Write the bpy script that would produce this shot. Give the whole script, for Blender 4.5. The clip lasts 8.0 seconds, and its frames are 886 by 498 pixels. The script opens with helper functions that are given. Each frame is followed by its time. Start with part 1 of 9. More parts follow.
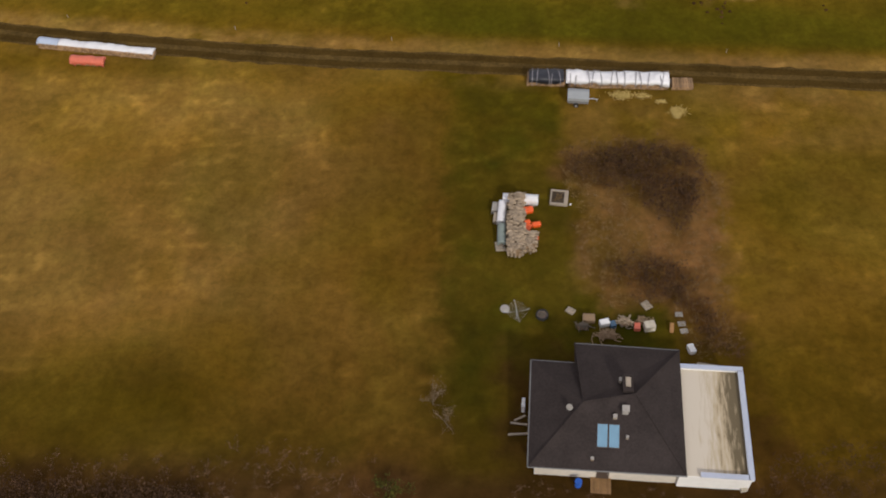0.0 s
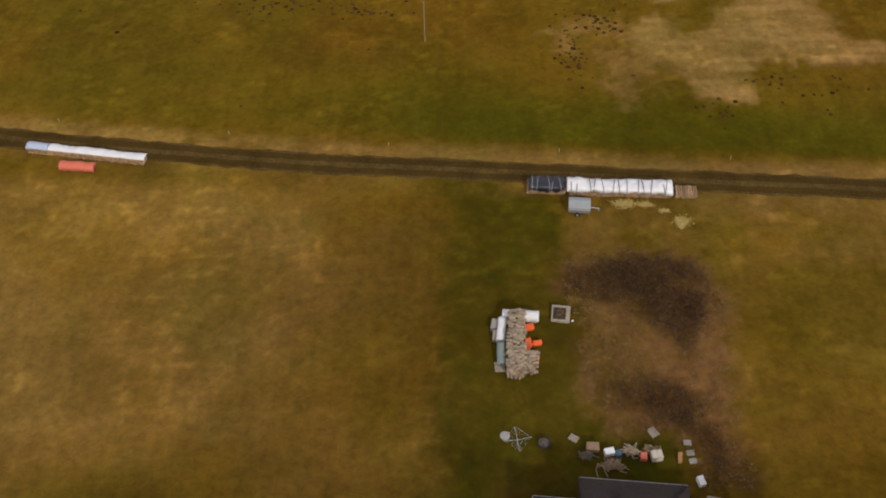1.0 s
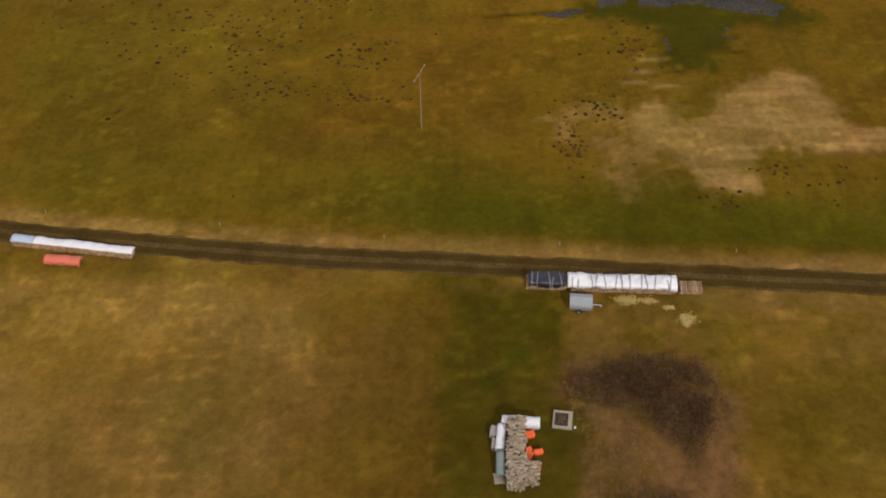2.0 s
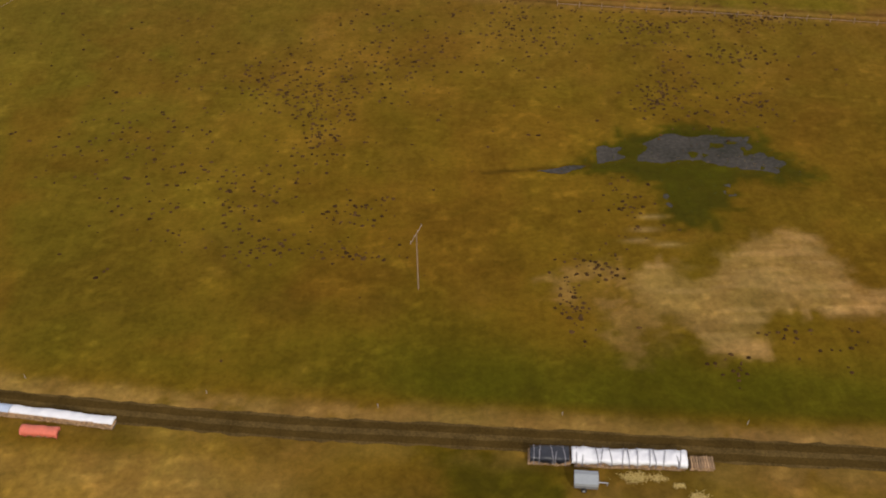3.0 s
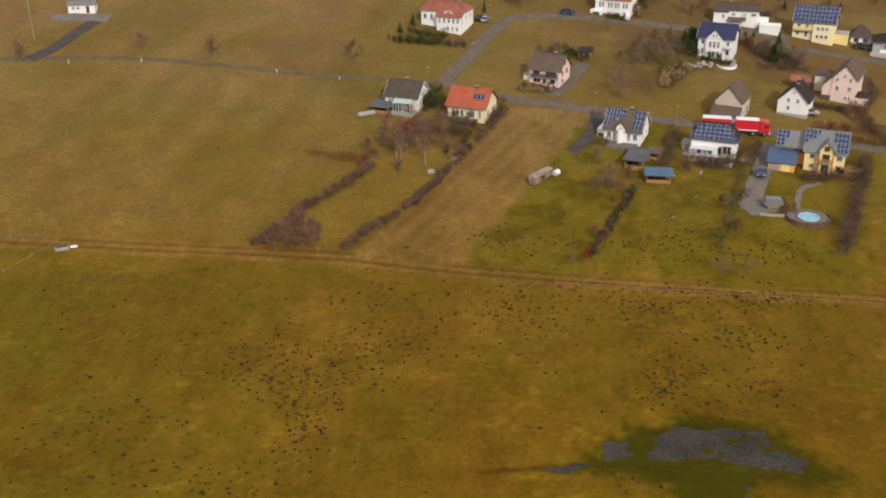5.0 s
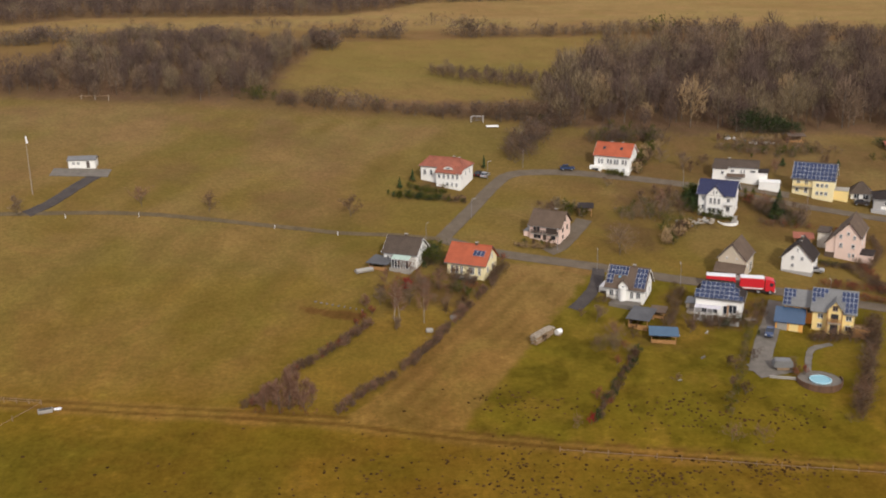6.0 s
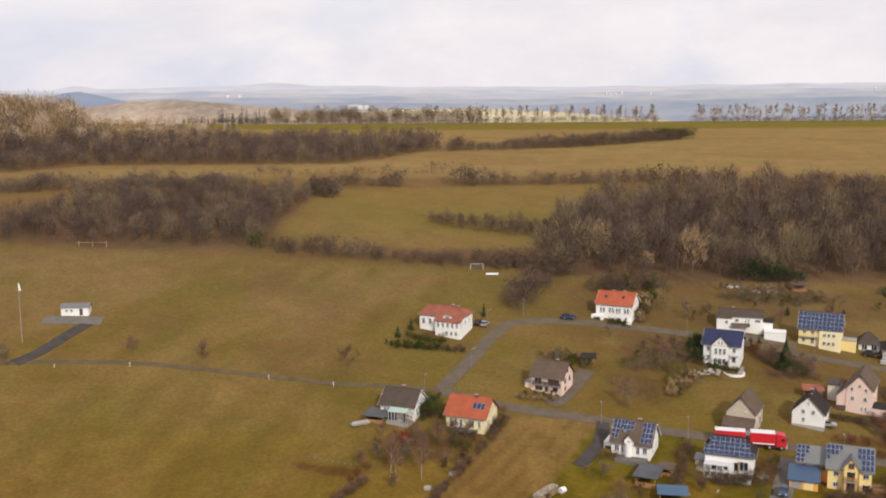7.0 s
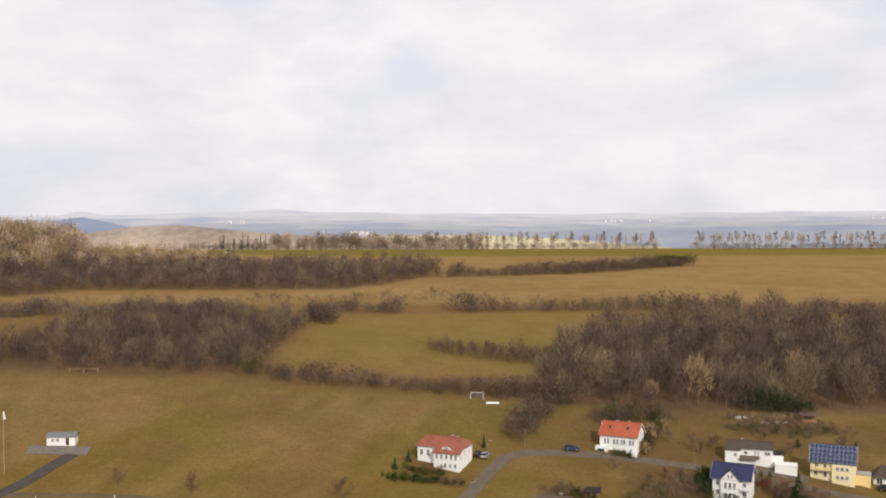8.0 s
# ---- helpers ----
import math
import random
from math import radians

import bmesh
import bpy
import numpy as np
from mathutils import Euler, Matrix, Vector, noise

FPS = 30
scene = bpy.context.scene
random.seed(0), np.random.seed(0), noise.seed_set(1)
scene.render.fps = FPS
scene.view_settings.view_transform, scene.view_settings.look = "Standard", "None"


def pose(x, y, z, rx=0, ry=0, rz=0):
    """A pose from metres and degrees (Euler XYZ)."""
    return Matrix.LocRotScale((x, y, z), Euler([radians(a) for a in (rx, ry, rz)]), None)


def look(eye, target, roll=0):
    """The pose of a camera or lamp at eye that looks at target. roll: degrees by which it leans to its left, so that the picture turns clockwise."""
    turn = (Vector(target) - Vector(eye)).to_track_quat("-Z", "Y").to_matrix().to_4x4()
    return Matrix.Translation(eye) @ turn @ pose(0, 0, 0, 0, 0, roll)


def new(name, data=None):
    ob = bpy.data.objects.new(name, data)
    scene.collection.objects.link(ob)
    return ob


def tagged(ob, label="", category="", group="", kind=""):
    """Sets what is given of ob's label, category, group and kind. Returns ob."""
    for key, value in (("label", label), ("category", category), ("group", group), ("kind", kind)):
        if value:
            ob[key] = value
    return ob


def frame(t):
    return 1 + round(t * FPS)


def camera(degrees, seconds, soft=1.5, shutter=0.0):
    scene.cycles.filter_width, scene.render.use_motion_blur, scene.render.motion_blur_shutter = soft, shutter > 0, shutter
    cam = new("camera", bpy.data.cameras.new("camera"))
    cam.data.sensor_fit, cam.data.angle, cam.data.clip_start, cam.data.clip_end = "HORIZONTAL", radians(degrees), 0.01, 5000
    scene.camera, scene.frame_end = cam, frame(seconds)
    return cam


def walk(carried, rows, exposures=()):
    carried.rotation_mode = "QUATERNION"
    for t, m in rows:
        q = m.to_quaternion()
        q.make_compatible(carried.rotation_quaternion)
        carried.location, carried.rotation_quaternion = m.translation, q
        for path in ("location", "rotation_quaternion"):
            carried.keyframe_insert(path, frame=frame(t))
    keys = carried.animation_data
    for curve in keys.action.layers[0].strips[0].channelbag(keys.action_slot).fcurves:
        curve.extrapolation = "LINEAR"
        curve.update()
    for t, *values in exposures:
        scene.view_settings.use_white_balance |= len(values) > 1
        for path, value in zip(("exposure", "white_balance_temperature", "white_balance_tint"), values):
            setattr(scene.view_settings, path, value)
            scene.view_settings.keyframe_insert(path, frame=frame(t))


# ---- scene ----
# The camera: a drone that flies ahead, 90 m over the valley, and tilts its lens up to the horizon.
cam = camera(46.6, 8.0, soft=1.95)
PATH = [
    (0, (-0.73, 2.074, 88.731), (-0.766, 3.295, 87.146), -2.0),
    (0.5, (-0.505, 5.423, 89.0), (-0.542, 6.685, 87.449), -2.0),
    (1, (-0.477, 8.963, 89.217), (-0.511, 10.28, 87.712), -1.8),
    (2.5, (-0.136, 18.25, 89.473), (-0.165, 19.718, 88.115), -1.6),
    (3, (-0.164, 21.687, 89.55), (-0.187, 23.252, 88.304), -1.3),
    (3.5, (-0.071, 24.823, 89.659), (-0.091, 26.453, 88.5), -1.3),
    (4, (0.153, 28.292, 89.822), (0.133, 29.991, 88.766), -1.2),
    (4.5, (0.047, 31.529, 90.007), (0.033, 33.281, 89.043), -1.0),
    (6, (0.104, 41.36, 90.802), (0.1, 43.272, 90.215), -0.6),
    (6.5, (0.25, 43.992, 90.808), (0.247, 45.937, 90.345), -0.5),
    (7, (0.388, 46.934, 90.886), (0.386, 48.909, 90.571), -0.4),
    (7.5, (0.642, 49.525, 90.909), (0.641, 51.516, 90.721), -0.3),
    (8, (0.785, 52.239, 90.582), (0.783, 54.238, 90.51), -0.2),
]
EXPOSURES = [(0.0, -0.38), (0.5, -0.46), (1.2, -0.42), (3.0, -0.22), (4.5, -0.08), (6.0, -0.05), (8.0, -0.02)]
walk(cam, [(t, look(eye, target, roll)) for t, eye, target, roll in PATH], EXPOSURES)

# ---- light: a hazy, mostly clouded winter sky with a veiled sun ----
SUN_ELEVATION, SUN_TURN = 32.0, 160.0   # degrees above the horizon; clockwise from straight ahead
sun_data = bpy.data.lights.new("sun", "SUN")
sun_data.energy, sun_data.angle, sun_data.color = 2.75, radians(4), (1.0, 0.93, 0.82)
sun = new("sun", sun_data)
sun.matrix_world = pose(0, 0, 300, 90 - SUN_ELEVATION, 0, 180 - SUN_TURN)

world = bpy.data.worlds.new("sky")
scene.world = world
world.use_nodes = True
wn, wl = world.node_tree.nodes, world.node_tree.links
wn.clear()


def wnode(kind, **values):
    n = wn.new(kind)
    for key, value in values.items():
        n.inputs[key].default_value = value
    return n


sky = wn.new("ShaderNodeTexSky")
sky.sky_type, sky.sun_disc = "NISHITA", False
sky.sun_elevation, sky.sun_rotation = radians(SUN_ELEVATION), radians(SUN_TURN)
sky.dust_density, sky.air_density, sky.ozone_density = 3.0, 1.0, 1.0
sky_soft = wn.new("ShaderNodeMix")
sky_soft.data_type = "RGBA"
coord = wn.new("ShaderNodeTexCoord")
squash = wn.new("ShaderNodeMapping")
squash.inputs["Scale"].default_value = (1.0, 1.0, 2.4)
squash.inputs["Location"].default_value = (0.35, 0.0, 0.15)
wl.new(coord.outputs["Generated"], squash.inputs["Vector"])
puffs = wnode("ShaderNodeTexNoise", Scale=3.4, Detail=9.0, Roughness=0.5, Distortion=0.45)
wl.new(squash.outputs["Vector"], puffs.inputs["Vector"])
cover_ramp = wn.new("ShaderNodeValToRGB")
cover_ramp.color_ramp.elements[0].position, cover_ramp.color_ramp.elements[1].position = 0.4, 0.54
wl.new(puffs.outputs["Fac"], cover_ramp.inputs["Fac"])
billow = wnode("ShaderNodeTexNoise", Scale=7.5, Detail=7.0, Roughness=0.6)
wl.new(squash.outputs["Vector"], billow.inputs["Vector"])
cloud_tone = wn.new("ShaderNodeValToRGB")
cloud_tone.color_ramp.elements[0].position, cloud_tone.color_ramp.elements[1].position = 0.3, 0.68
cloud_tone.color_ramp.elements[0].color, cloud_tone.color_ramp.elements[1].color = (8.35, 7.9, 8.4, 1), (9.8, 9.2, 9.35, 1)
wl.new(billow.outputs["Fac"], cloud_tone.inputs["Fac"])
over = wn.new("ShaderNodeMix")
over.data_type = "RGBA"
wl.new(cover_ramp.outputs["Color"], over.inputs["Factor"])
sky_gain = wn.new("ShaderNodeMix")
sky_gain.data_type = "RGBA"
sky_gain.inputs["Factor"].default_value = 0.86
sky_gain.inputs["B"].default_value = (8.2, 8.35, 9.5, 1)
wl.new(sky.outputs["Color"], sky_gain.inputs["A"])
wl.new(sky_gain.outputs["Result"], over.inputs["A"])
wl.new(cloud_tone.outputs["Color"], over.inputs["B"])
back = wnode("ShaderNodeBackground", Strength=0.1)
wl.new(over.outputs["Result"], back.inputs["Color"])
world_out = wn.new("ShaderNodeOutputWorld")
wl.new(back.outputs["Background"], world_out.inputs["Surface"])

# ---- materials ----
def material(name, colour, rough=0.8, vary=0.25, scale=3.0, bump=0.0, metal=0.0, second=None, attribute="", random_tone=0.0, detail_scale=None, alpha_spec=0.5):
    """A procedural surface: two scales of mottling between two tones, fine relief, and optionally a tone for each object."""
    m = bpy.data.materials.new(name)
    m.use_nodes = True
    nt = m.node_tree
    n, l = nt.nodes, nt.links
    b = n["Principled BSDF"]
    b.inputs["Roughness"].default_value, b.inputs["Metallic"].default_value = rough, metal
    b.inputs["Specular IOR Level"].default_value = alpha_spec
    tc = n.new("ShaderNodeTexCoord")
    big, fine = n.new("ShaderNodeTexNoise"), n.new("ShaderNodeTexNoise")
    big.inputs["Scale"].default_value, big.inputs["Detail"].default_value = scale * 0.22, 4
    fine.inputs["Scale"].default_value, fine.inputs["Detail"].default_value = detail_scale or scale * 2.3, 5
    for t in (big, fine):
        l.new(tc.outputs["Object"], t.inputs["Vector"])
    mix = n.new("ShaderNodeMix")
    mix.data_type = "RGBA"
    dark = second or tuple(c * (1 - vary) for c in colour)
    light = colour if second else tuple(min(c * (1 + vary), 0.95) for c in colour)
    mix.inputs["A"].default_value, mix.inputs["B"].default_value = (*dark, 1), (*light, 1)
    add = n.new("ShaderNodeMath")
    add.operation = "ADD"
    l.new(big.outputs["Fac"], add.inputs[0])
    l.new(fine.outputs["Fac"], add.inputs[1])
    spread = n.new("ShaderNodeMapRange")
    spread.inputs["From Min"].default_value, spread.inputs["From Max"].default_value = 0.72, 1.28
    l.new(add.outputs[0], spread.inputs["Value"])
    l.new(spread.outputs["Result"], mix.inputs["Factor"])
    out = mix.outputs["Result"]
    if attribute:
        a = n.new("ShaderNodeVertexColor")
        a.layer_name = attribute
        mul = n.new("ShaderNodeMix")
        mul.data_type, mul.blend_type = "RGBA", "MULTIPLY"
        mul.inputs["Factor"].default_value = 1.0
        l.new(a.outputs["Color"], mul.inputs["A"])
        l.new(out, mul.inputs["B"])
        out = mul.outputs["Result"]
    if random_tone:
        info, tone, hsv = n.new("ShaderNodeObjectInfo"), n.new("ShaderNodeMapRange"), n.new("ShaderNodeHueSaturation")
        tone.inputs["To Min"].default_value, tone.inputs["To Max"].default_value = 1 - random_tone, 1 + random_tone
        l.new(info.outputs["Random"], tone.inputs["Value"])
        l.new(tone.outputs["Result"], hsv.inputs["Value"])
        l.new(out, hsv.inputs["Color"])
        out = hsv.outputs["Color"]
    l.new(out, b.inputs["Base Color"])
    if bump:
        bp = n.new("ShaderNodeBump")
        bp.inputs["Strength"].default_value, bp.inputs["Distance"].default_value = min(bump, 1.0), 0.05
        l.new(fine.outputs["Fac"], bp.inputs["Height"])
        l.new(bp.outputs["Normal"], b.inputs["Normal"])
    return m


def island_material(name, low, high, rough=0.9, middle=None):
    """For joined twigs, clods and leaves: a tone for each loose piece."""
    m = bpy.data.materials.new(name)
    m.use_nodes = True
    n, l = m.node_tree.nodes, m.node_tree.links
    b = n["Principled BSDF"]
    b.inputs["Roughness"].default_value = rough
    b.inputs["Specular IOR Level"].default_value = 0.05
    g, ramp = n.new("ShaderNodeNewGeometry"), n.new("ShaderNodeValToRGB")
    ramp.color_ramp.elements[0].color, ramp.color_ramp.elements[1].color = (*low, 1), (*high, 1)
    if middle:
        e = ramp.color_ramp.elements.new(0.5)
        e.color = (*middle, 1)
    l.new(g.outputs["Random Per Island"], ramp.inputs["Fac"])
    l.new(ramp.outputs["Color"], b.inputs["Base Color"])
    return m


def meadow_material():
    """Winter grass over the land's cover: fractal mottling from blades to whole fields, and a drift between olive and straw."""
    m = bpy.data.materials.new("meadow_ground")
    m.use_nodes = True
    n, l = m.node_tree.nodes, m.node_tree.links
    b = n["Principled BSDF"]
    b.inputs["Roughness"].default_value, b.inputs["Specular IOR Level"].default_value = 0.95, 0.0
    tc, cover = n.new("ShaderNodeTexCoord"), n.new("ShaderNodeVertexColor")
    cover.layer_name = "cover"
    out = cover.outputs["Color"]
    for scale, detail, rough, bend, low, high, a, z in ((0.07, 11, 0.7, 0.6, 0.36, 0.64, (0.86, 0.87, 0.885), (1.13, 1.12, 1.11)), (1.1, 7, 0.72, 0.3, 0.34, 0.66, (0.76, 0.77, 0.79), (1.22, 1.2, 1.18)), (0.05, 9, 0.65, 1.0, 0.38, 0.62, (0.95, 1.015, 0.94), (1.05, 0.985, 1.02))):
        tex, mp, tone, mul = n.new("ShaderNodeTexNoise"), n.new("ShaderNodeMapRange"), n.new("ShaderNodeMix"), n.new("ShaderNodeMix")
        for key, value in (("Scale", scale), ("Detail", detail), ("Roughness", rough), ("Distortion", bend)):
            tex.inputs[key].default_value = value
        mp.inputs["From Min"].default_value, mp.inputs["From Max"].default_value = low, high
        tone.data_type, mul.data_type, mul.blend_type = "RGBA", "RGBA", "MULTIPLY"
        tone.inputs["A"].default_value, tone.inputs["B"].default_value = (*a, 1), (*z, 1)
        mul.inputs["Factor"].default_value = 1.0
        l.new(tc.outputs["Object"], tex.inputs["Vector"])
        l.new(tex.outputs["Fac"], mp.inputs["Value"])
        l.new(mp.outputs["Result"], tone.inputs["Factor"])
        l.new(out, mul.inputs["A"])
        l.new(tone.outputs["Result"], mul.inputs["B"])
        out = mul.outputs["Result"]
        if scale == 1.1:
            bp = n.new("ShaderNodeBump")
            bp.inputs["Strength"].default_value, bp.inputs["Distance"].default_value = 0.7, 0.08
            l.new(tex.outputs["Fac"], bp.inputs["Height"])
            l.new(bp.outputs["Normal"], b.inputs["Normal"])
    l.new(out, b.inputs["Base Color"])
    return m


M_ground = meadow_material()
ground_bsdf = M_ground.node_tree.nodes["Principled BSDF"]
ground_bsdf.inputs["Sheen Weight"].default_value, ground_bsdf.inputs["Sheen Roughness"].default_value = 0.15, 0.6   # dry blades that catch light at a low angle
ground_bsdf.inputs["Sheen Tint"].default_value = (0.8, 0.5, 0.06, 1)
M_asphalt = material("asphalt", (0.13, 0.104, 0.077), 0.95, 0.2, 1.5, 0.2, alpha_spec=0.03)
M_dark_asphalt = material("fresh_dark_asphalt", (0.07, 0.06, 0.056), 0.95, 0.2, 1.5, 0.2, alpha_spec=0.05)
M_track = material("wheel_worn_earth", (0.06, 0.036, 0.009), 0.95, 0.3, 1.5, 0.5, alpha_spec=0.03)
M_lane = material("old_farm_lane", (0.12, 0.09, 0.052), 0.95, 0.25, 1.5, 0.2, alpha_spec=0.03)
M_track_bed = material("trodden_track_grass", (0.088, 0.056, 0.017), 0.95, 0.4, 1.5, 0.5, alpha_spec=0.03)
M_gravel = material("gravel_paving", (0.16, 0.142, 0.122), 0.95, 0.2, 3.0, 0.4, alpha_spec=0.05)
M_white = material("white_render", (0.78, 0.77, 0.74), 0.85, 0.05, 1.2, 0.1)
M_aged_white = material("aged_white_render", (0.6, 0.55, 0.47), 0.9, 0.12, 1.2, 0.1)
M_cream = material("cream_render", (0.8, 0.7, 0.42), 0.85, 0.05, 1.2, 0.1)
M_yellow = material("yellow_render", (0.8, 0.62, 0.27), 0.85, 0.05, 1.2, 0.1)
M_orange = material("orange_render", (0.72, 0.36, 0.09), 0.85, 0.06, 1.2, 0.1)
M_pink = material("pink_render", (0.74, 0.56, 0.48), 0.85, 0.05, 1.2, 0.1)
M_beige = material("beige_render", (0.5, 0.43, 0.33), 0.85, 0.08, 1.2, 0.1)
M_grey_wall = material("grey_render", (0.36, 0.35, 0.34), 0.85, 0.08, 1.2, 0.1)
M_red_tile = material("red_clay_tiles", (0.37, 0.085, 0.035), 0.75, 0.2, 2.0, 0.4, random_tone=0.06)
M_old_red = material("weathered_red_tiles", (0.27, 0.085, 0.05), 0.8, 0.25, 2.0, 0.4, random_tone=0.06)
M_brown_tile = material("brown_concrete_tiles", (0.12, 0.085, 0.062), 0.85, 0.2, 2.0, 0.4, alpha_spec=0.2)
M_grey_tile = material("dark_grey_tiles", (0.085, 0.064, 0.05), 0.85, 0.2, 2.0, 0.4, alpha_spec=0.2)
M_slate = material("anthracite_tiles", (0.038, 0.03, 0.028), 0.85, 0.22, 2.0, 0.4, alpha_spec=0.12)
M_blue_tile = material("glazed_blue_tiles", (0.018, 0.022, 0.07), 0.55, 0.2, 2.0, 0.3)
M_zinc = material("zinc_sheet", (0.19, 0.19, 0.19), 0.55, 0.14, 1.0, 0.1, metal=0.2)
M_blue_sheet = material("blue_metal_sheet", (0.055, 0.11, 0.18), 0.6, 0.15, 1.0, 0.1)
M_navy_sheet = material("navy_roof_sheet", (0.05, 0.09, 0.16), 0.5, 0.15, 1.0, 0.1)
M_solar = material("solar_cells", (0.028, 0.042, 0.1), 0.18, 0.25, 3.0, random_tone=0.15)
M_shed_roof = material("grey_roofing_felt", (0.1, 0.1, 0.105), 0.85, 0.2, 1.5, 0.2, alpha_spec=0.1)
M_alu = material("aluminium_frame", (0.5, 0.52, 0.55), 0.4, 0.05, 5.0, metal=0.7)
M_glass = material("window_glass", (0.03, 0.035, 0.045), 0.08, 0.2, 1.0)
M_pane_blue = material("skylight_glass", (0.16, 0.3, 0.42), 0.1, 0.08, 0.6)
M_frame = material("white_window_frame", (0.75, 0.75, 0.75), 0.5, 0.04, 5.0)
M_dark_frame = material("dark_brown_frame", (0.07, 0.05, 0.04), 0.6, 0.1, 5.0)
M_wood = material("weathered_wood", (0.25, 0.17, 0.1), 0.85, 0.25, 4.0, 0.3)
M_wood_warm = material("oiled_larch_boards", (0.36, 0.19, 0.07), 0.75, 0.2, 4.0, 0.3)
M_grey_wood = material("silvered_boards", (0.32, 0.27, 0.21), 0.9, 0.2, 5.0, 0.3)
M_cut = material("cut_firewood", (0.3, 0.235, 0.165), 0.9, 0.25, 5.0, 0.4, random_tone=0.3)
M_bark = material("bark", (0.13, 0.105, 0.08), 0.95, 0.25, 5.0, 0.6)
# ridge trunks: distance haze is put into this paler bark colour
M_ridge_bark = material("pale_grey_bark", (0.36, 0.29, 0.23), 0.95, 0.2, 2.0)
M_birch = material("birch_bark", (0.4, 0.35, 0.3), 0.85, 0.25, 4.0, 0.3)
M_tarp_white = material("white_plastic_tarpaulin", (0.72, 0.72, 0.74), 0.45, 0.06, 1.0, 0.3)
M_tarp_black = material("black_plastic_tarpaulin", (0.018, 0.02, 0.028), 0.35, 0.3, 1.0, 0.4)
M_tarp_red = material("faded_red_tarpaulin", (0.62, 0.15, 0.09), 0.6, 0.12, 1.0, 0.3)
M_tarp_blue = material("pale_blue_tarpaulin", (0.42, 0.49, 0.62), 0.5, 0.1, 1.0, 0.3)
M_tarp_grey = material("grey_green_tarpaulin", (0.2, 0.24, 0.22), 0.6, 0.12, 1.0, 0.3)
M_hedge_wall = material("brown_palisade", (0.13, 0.07, 0.04), 0.9, 0.25, 4.0, 0.4, random_tone=0.2)
M_dug = material("dug_soil", (0.12, 0.075, 0.05), 0.95, 0.3, 2.0, 0.6)
M_strap = material("grey_strap", (0.22, 0.21, 0.23), 0.8, 0.15, 4.0)
M_orange_plastic = material("orange_plastic", (0.85, 0.12, 0.02), 0.45, 0.1, 3.0)
M_concrete = material("concrete", (0.32, 0.3, 0.27), 0.9, 0.15, 2.0, 0.3)
M_planks = material("weathered_larch_boards", (0.24, 0.135, 0.055), 0.85, 0.25, 4.0, 0.3, random_tone=0.15)
M_membrane = material("pale_roof_membrane", (0.62, 0.58, 0.5), 0.85, 0.1, 1.2, 0.2, second=(0.42, 0.37, 0.28))
M_coping = material("blue_grey_coping", (0.42, 0.46, 0.56), 0.5, 0.06, 2.0)
M_red_paint = material("red_lacquer", (0.55, 0.02, 0.03), 0.35, 0.08, 1.0)
M_car_blue = material("dark_blue_car_paint", (0.03, 0.05, 0.11), 0.25, 0.1, 1.0)
M_rubber = material("black_rubber", (0.02, 0.02, 0.02), 0.8, 0.1, 3.0)
M_water = material("shallow_water", (0.07, 0.058, 0.046), 0.3, 0.3, 0.7, 0.1, second=(0.02, 0.019, 0.011), alpha_spec=0.08)
M_pool = material("pool_water", (0.19, 0.42, 0.5), 0.08, 0.06, 1.0)
M_pool_wall = material("pool_liner", (0.4, 0.62, 0.7), 0.5, 0.06, 1.0)
M_hedge = island_material("bare_hedge_twigs", (0.06, 0.036, 0.023), (0.22, 0.14, 0.09), middle=(0.125, 0.077, 0.05))
M_beech = island_material("copper_beech_hedge", (0.1, 0.03, 0.02), (0.3, 0.1, 0.05), middle=(0.18, 0.06, 0.035))
M_twig = island_material("bare_twigs", (0.1, 0.069, 0.047), (0.28, 0.2, 0.138), middle=(0.175, 0.121, 0.083))
M_twig_dark = island_material("dark_purple_brown_twigs", (0.058, 0.04, 0.034), (0.18, 0.126, 0.102), middle=(0.108, 0.075, 0.061))
M_twig_grey = island_material("grey_olive_twigs", (0.12, 0.09, 0.055), (0.29, 0.222, 0.135), middle=(0.19, 0.143, 0.087))
M_twig_ochre = island_material("ochre_twigs", (0.22, 0.142, 0.075), (0.46, 0.325, 0.18), middle=(0.33, 0.225, 0.12))
# far trees: distance haze is painted as paler twig tones
M_twig_hazed = island_material("pale_bare_twigs", (0.34, 0.25, 0.18), (0.6, 0.47, 0.34), middle=(0.47, 0.36, 0.26))
M_red_leaf = island_material("dark_red_leaves", (0.12, 0.012, 0.012), (0.34, 0.04, 0.03), middle=(0.22, 0.025, 0.02))
M_twig_birch = island_material("birch_twigs", (0.12, 0.066, 0.044), (0.29, 0.17, 0.115), middle=(0.195, 0.11, 0.073))
M_bramble = island_material("bramble_stems", (0.034, 0.02, 0.012), (0.135, 0.078, 0.045), middle=(0.068, 0.04, 0.025))
M_needle = island_material("conifer_needles", (0.018, 0.028, 0.012), (0.06, 0.085, 0.03), middle=(0.035, 0.052, 0.02))
# far firs: bluer and paler than M_needle, haze put into the colour
M_fir = island_material("bluish_fir_needles", (0.04, 0.048, 0.05), (0.11, 0.125, 0.12))
M_leaf = island_material("evergreen_leaves", (0.03, 0.036, 0.008), (0.12, 0.12, 0.022), middle=(0.06, 0.064, 0.014))
M_clod = island_material("dark_clods", (0.03, 0.016, 0.005), (0.085, 0.046, 0.015))
M_hay = island_material("loose_straw", (0.28, 0.2, 0.055), (0.58, 0.43, 0.16))
M_reed = island_material("dry_grass_tufts", (0.12, 0.078, 0.036), (0.27, 0.18, 0.085))


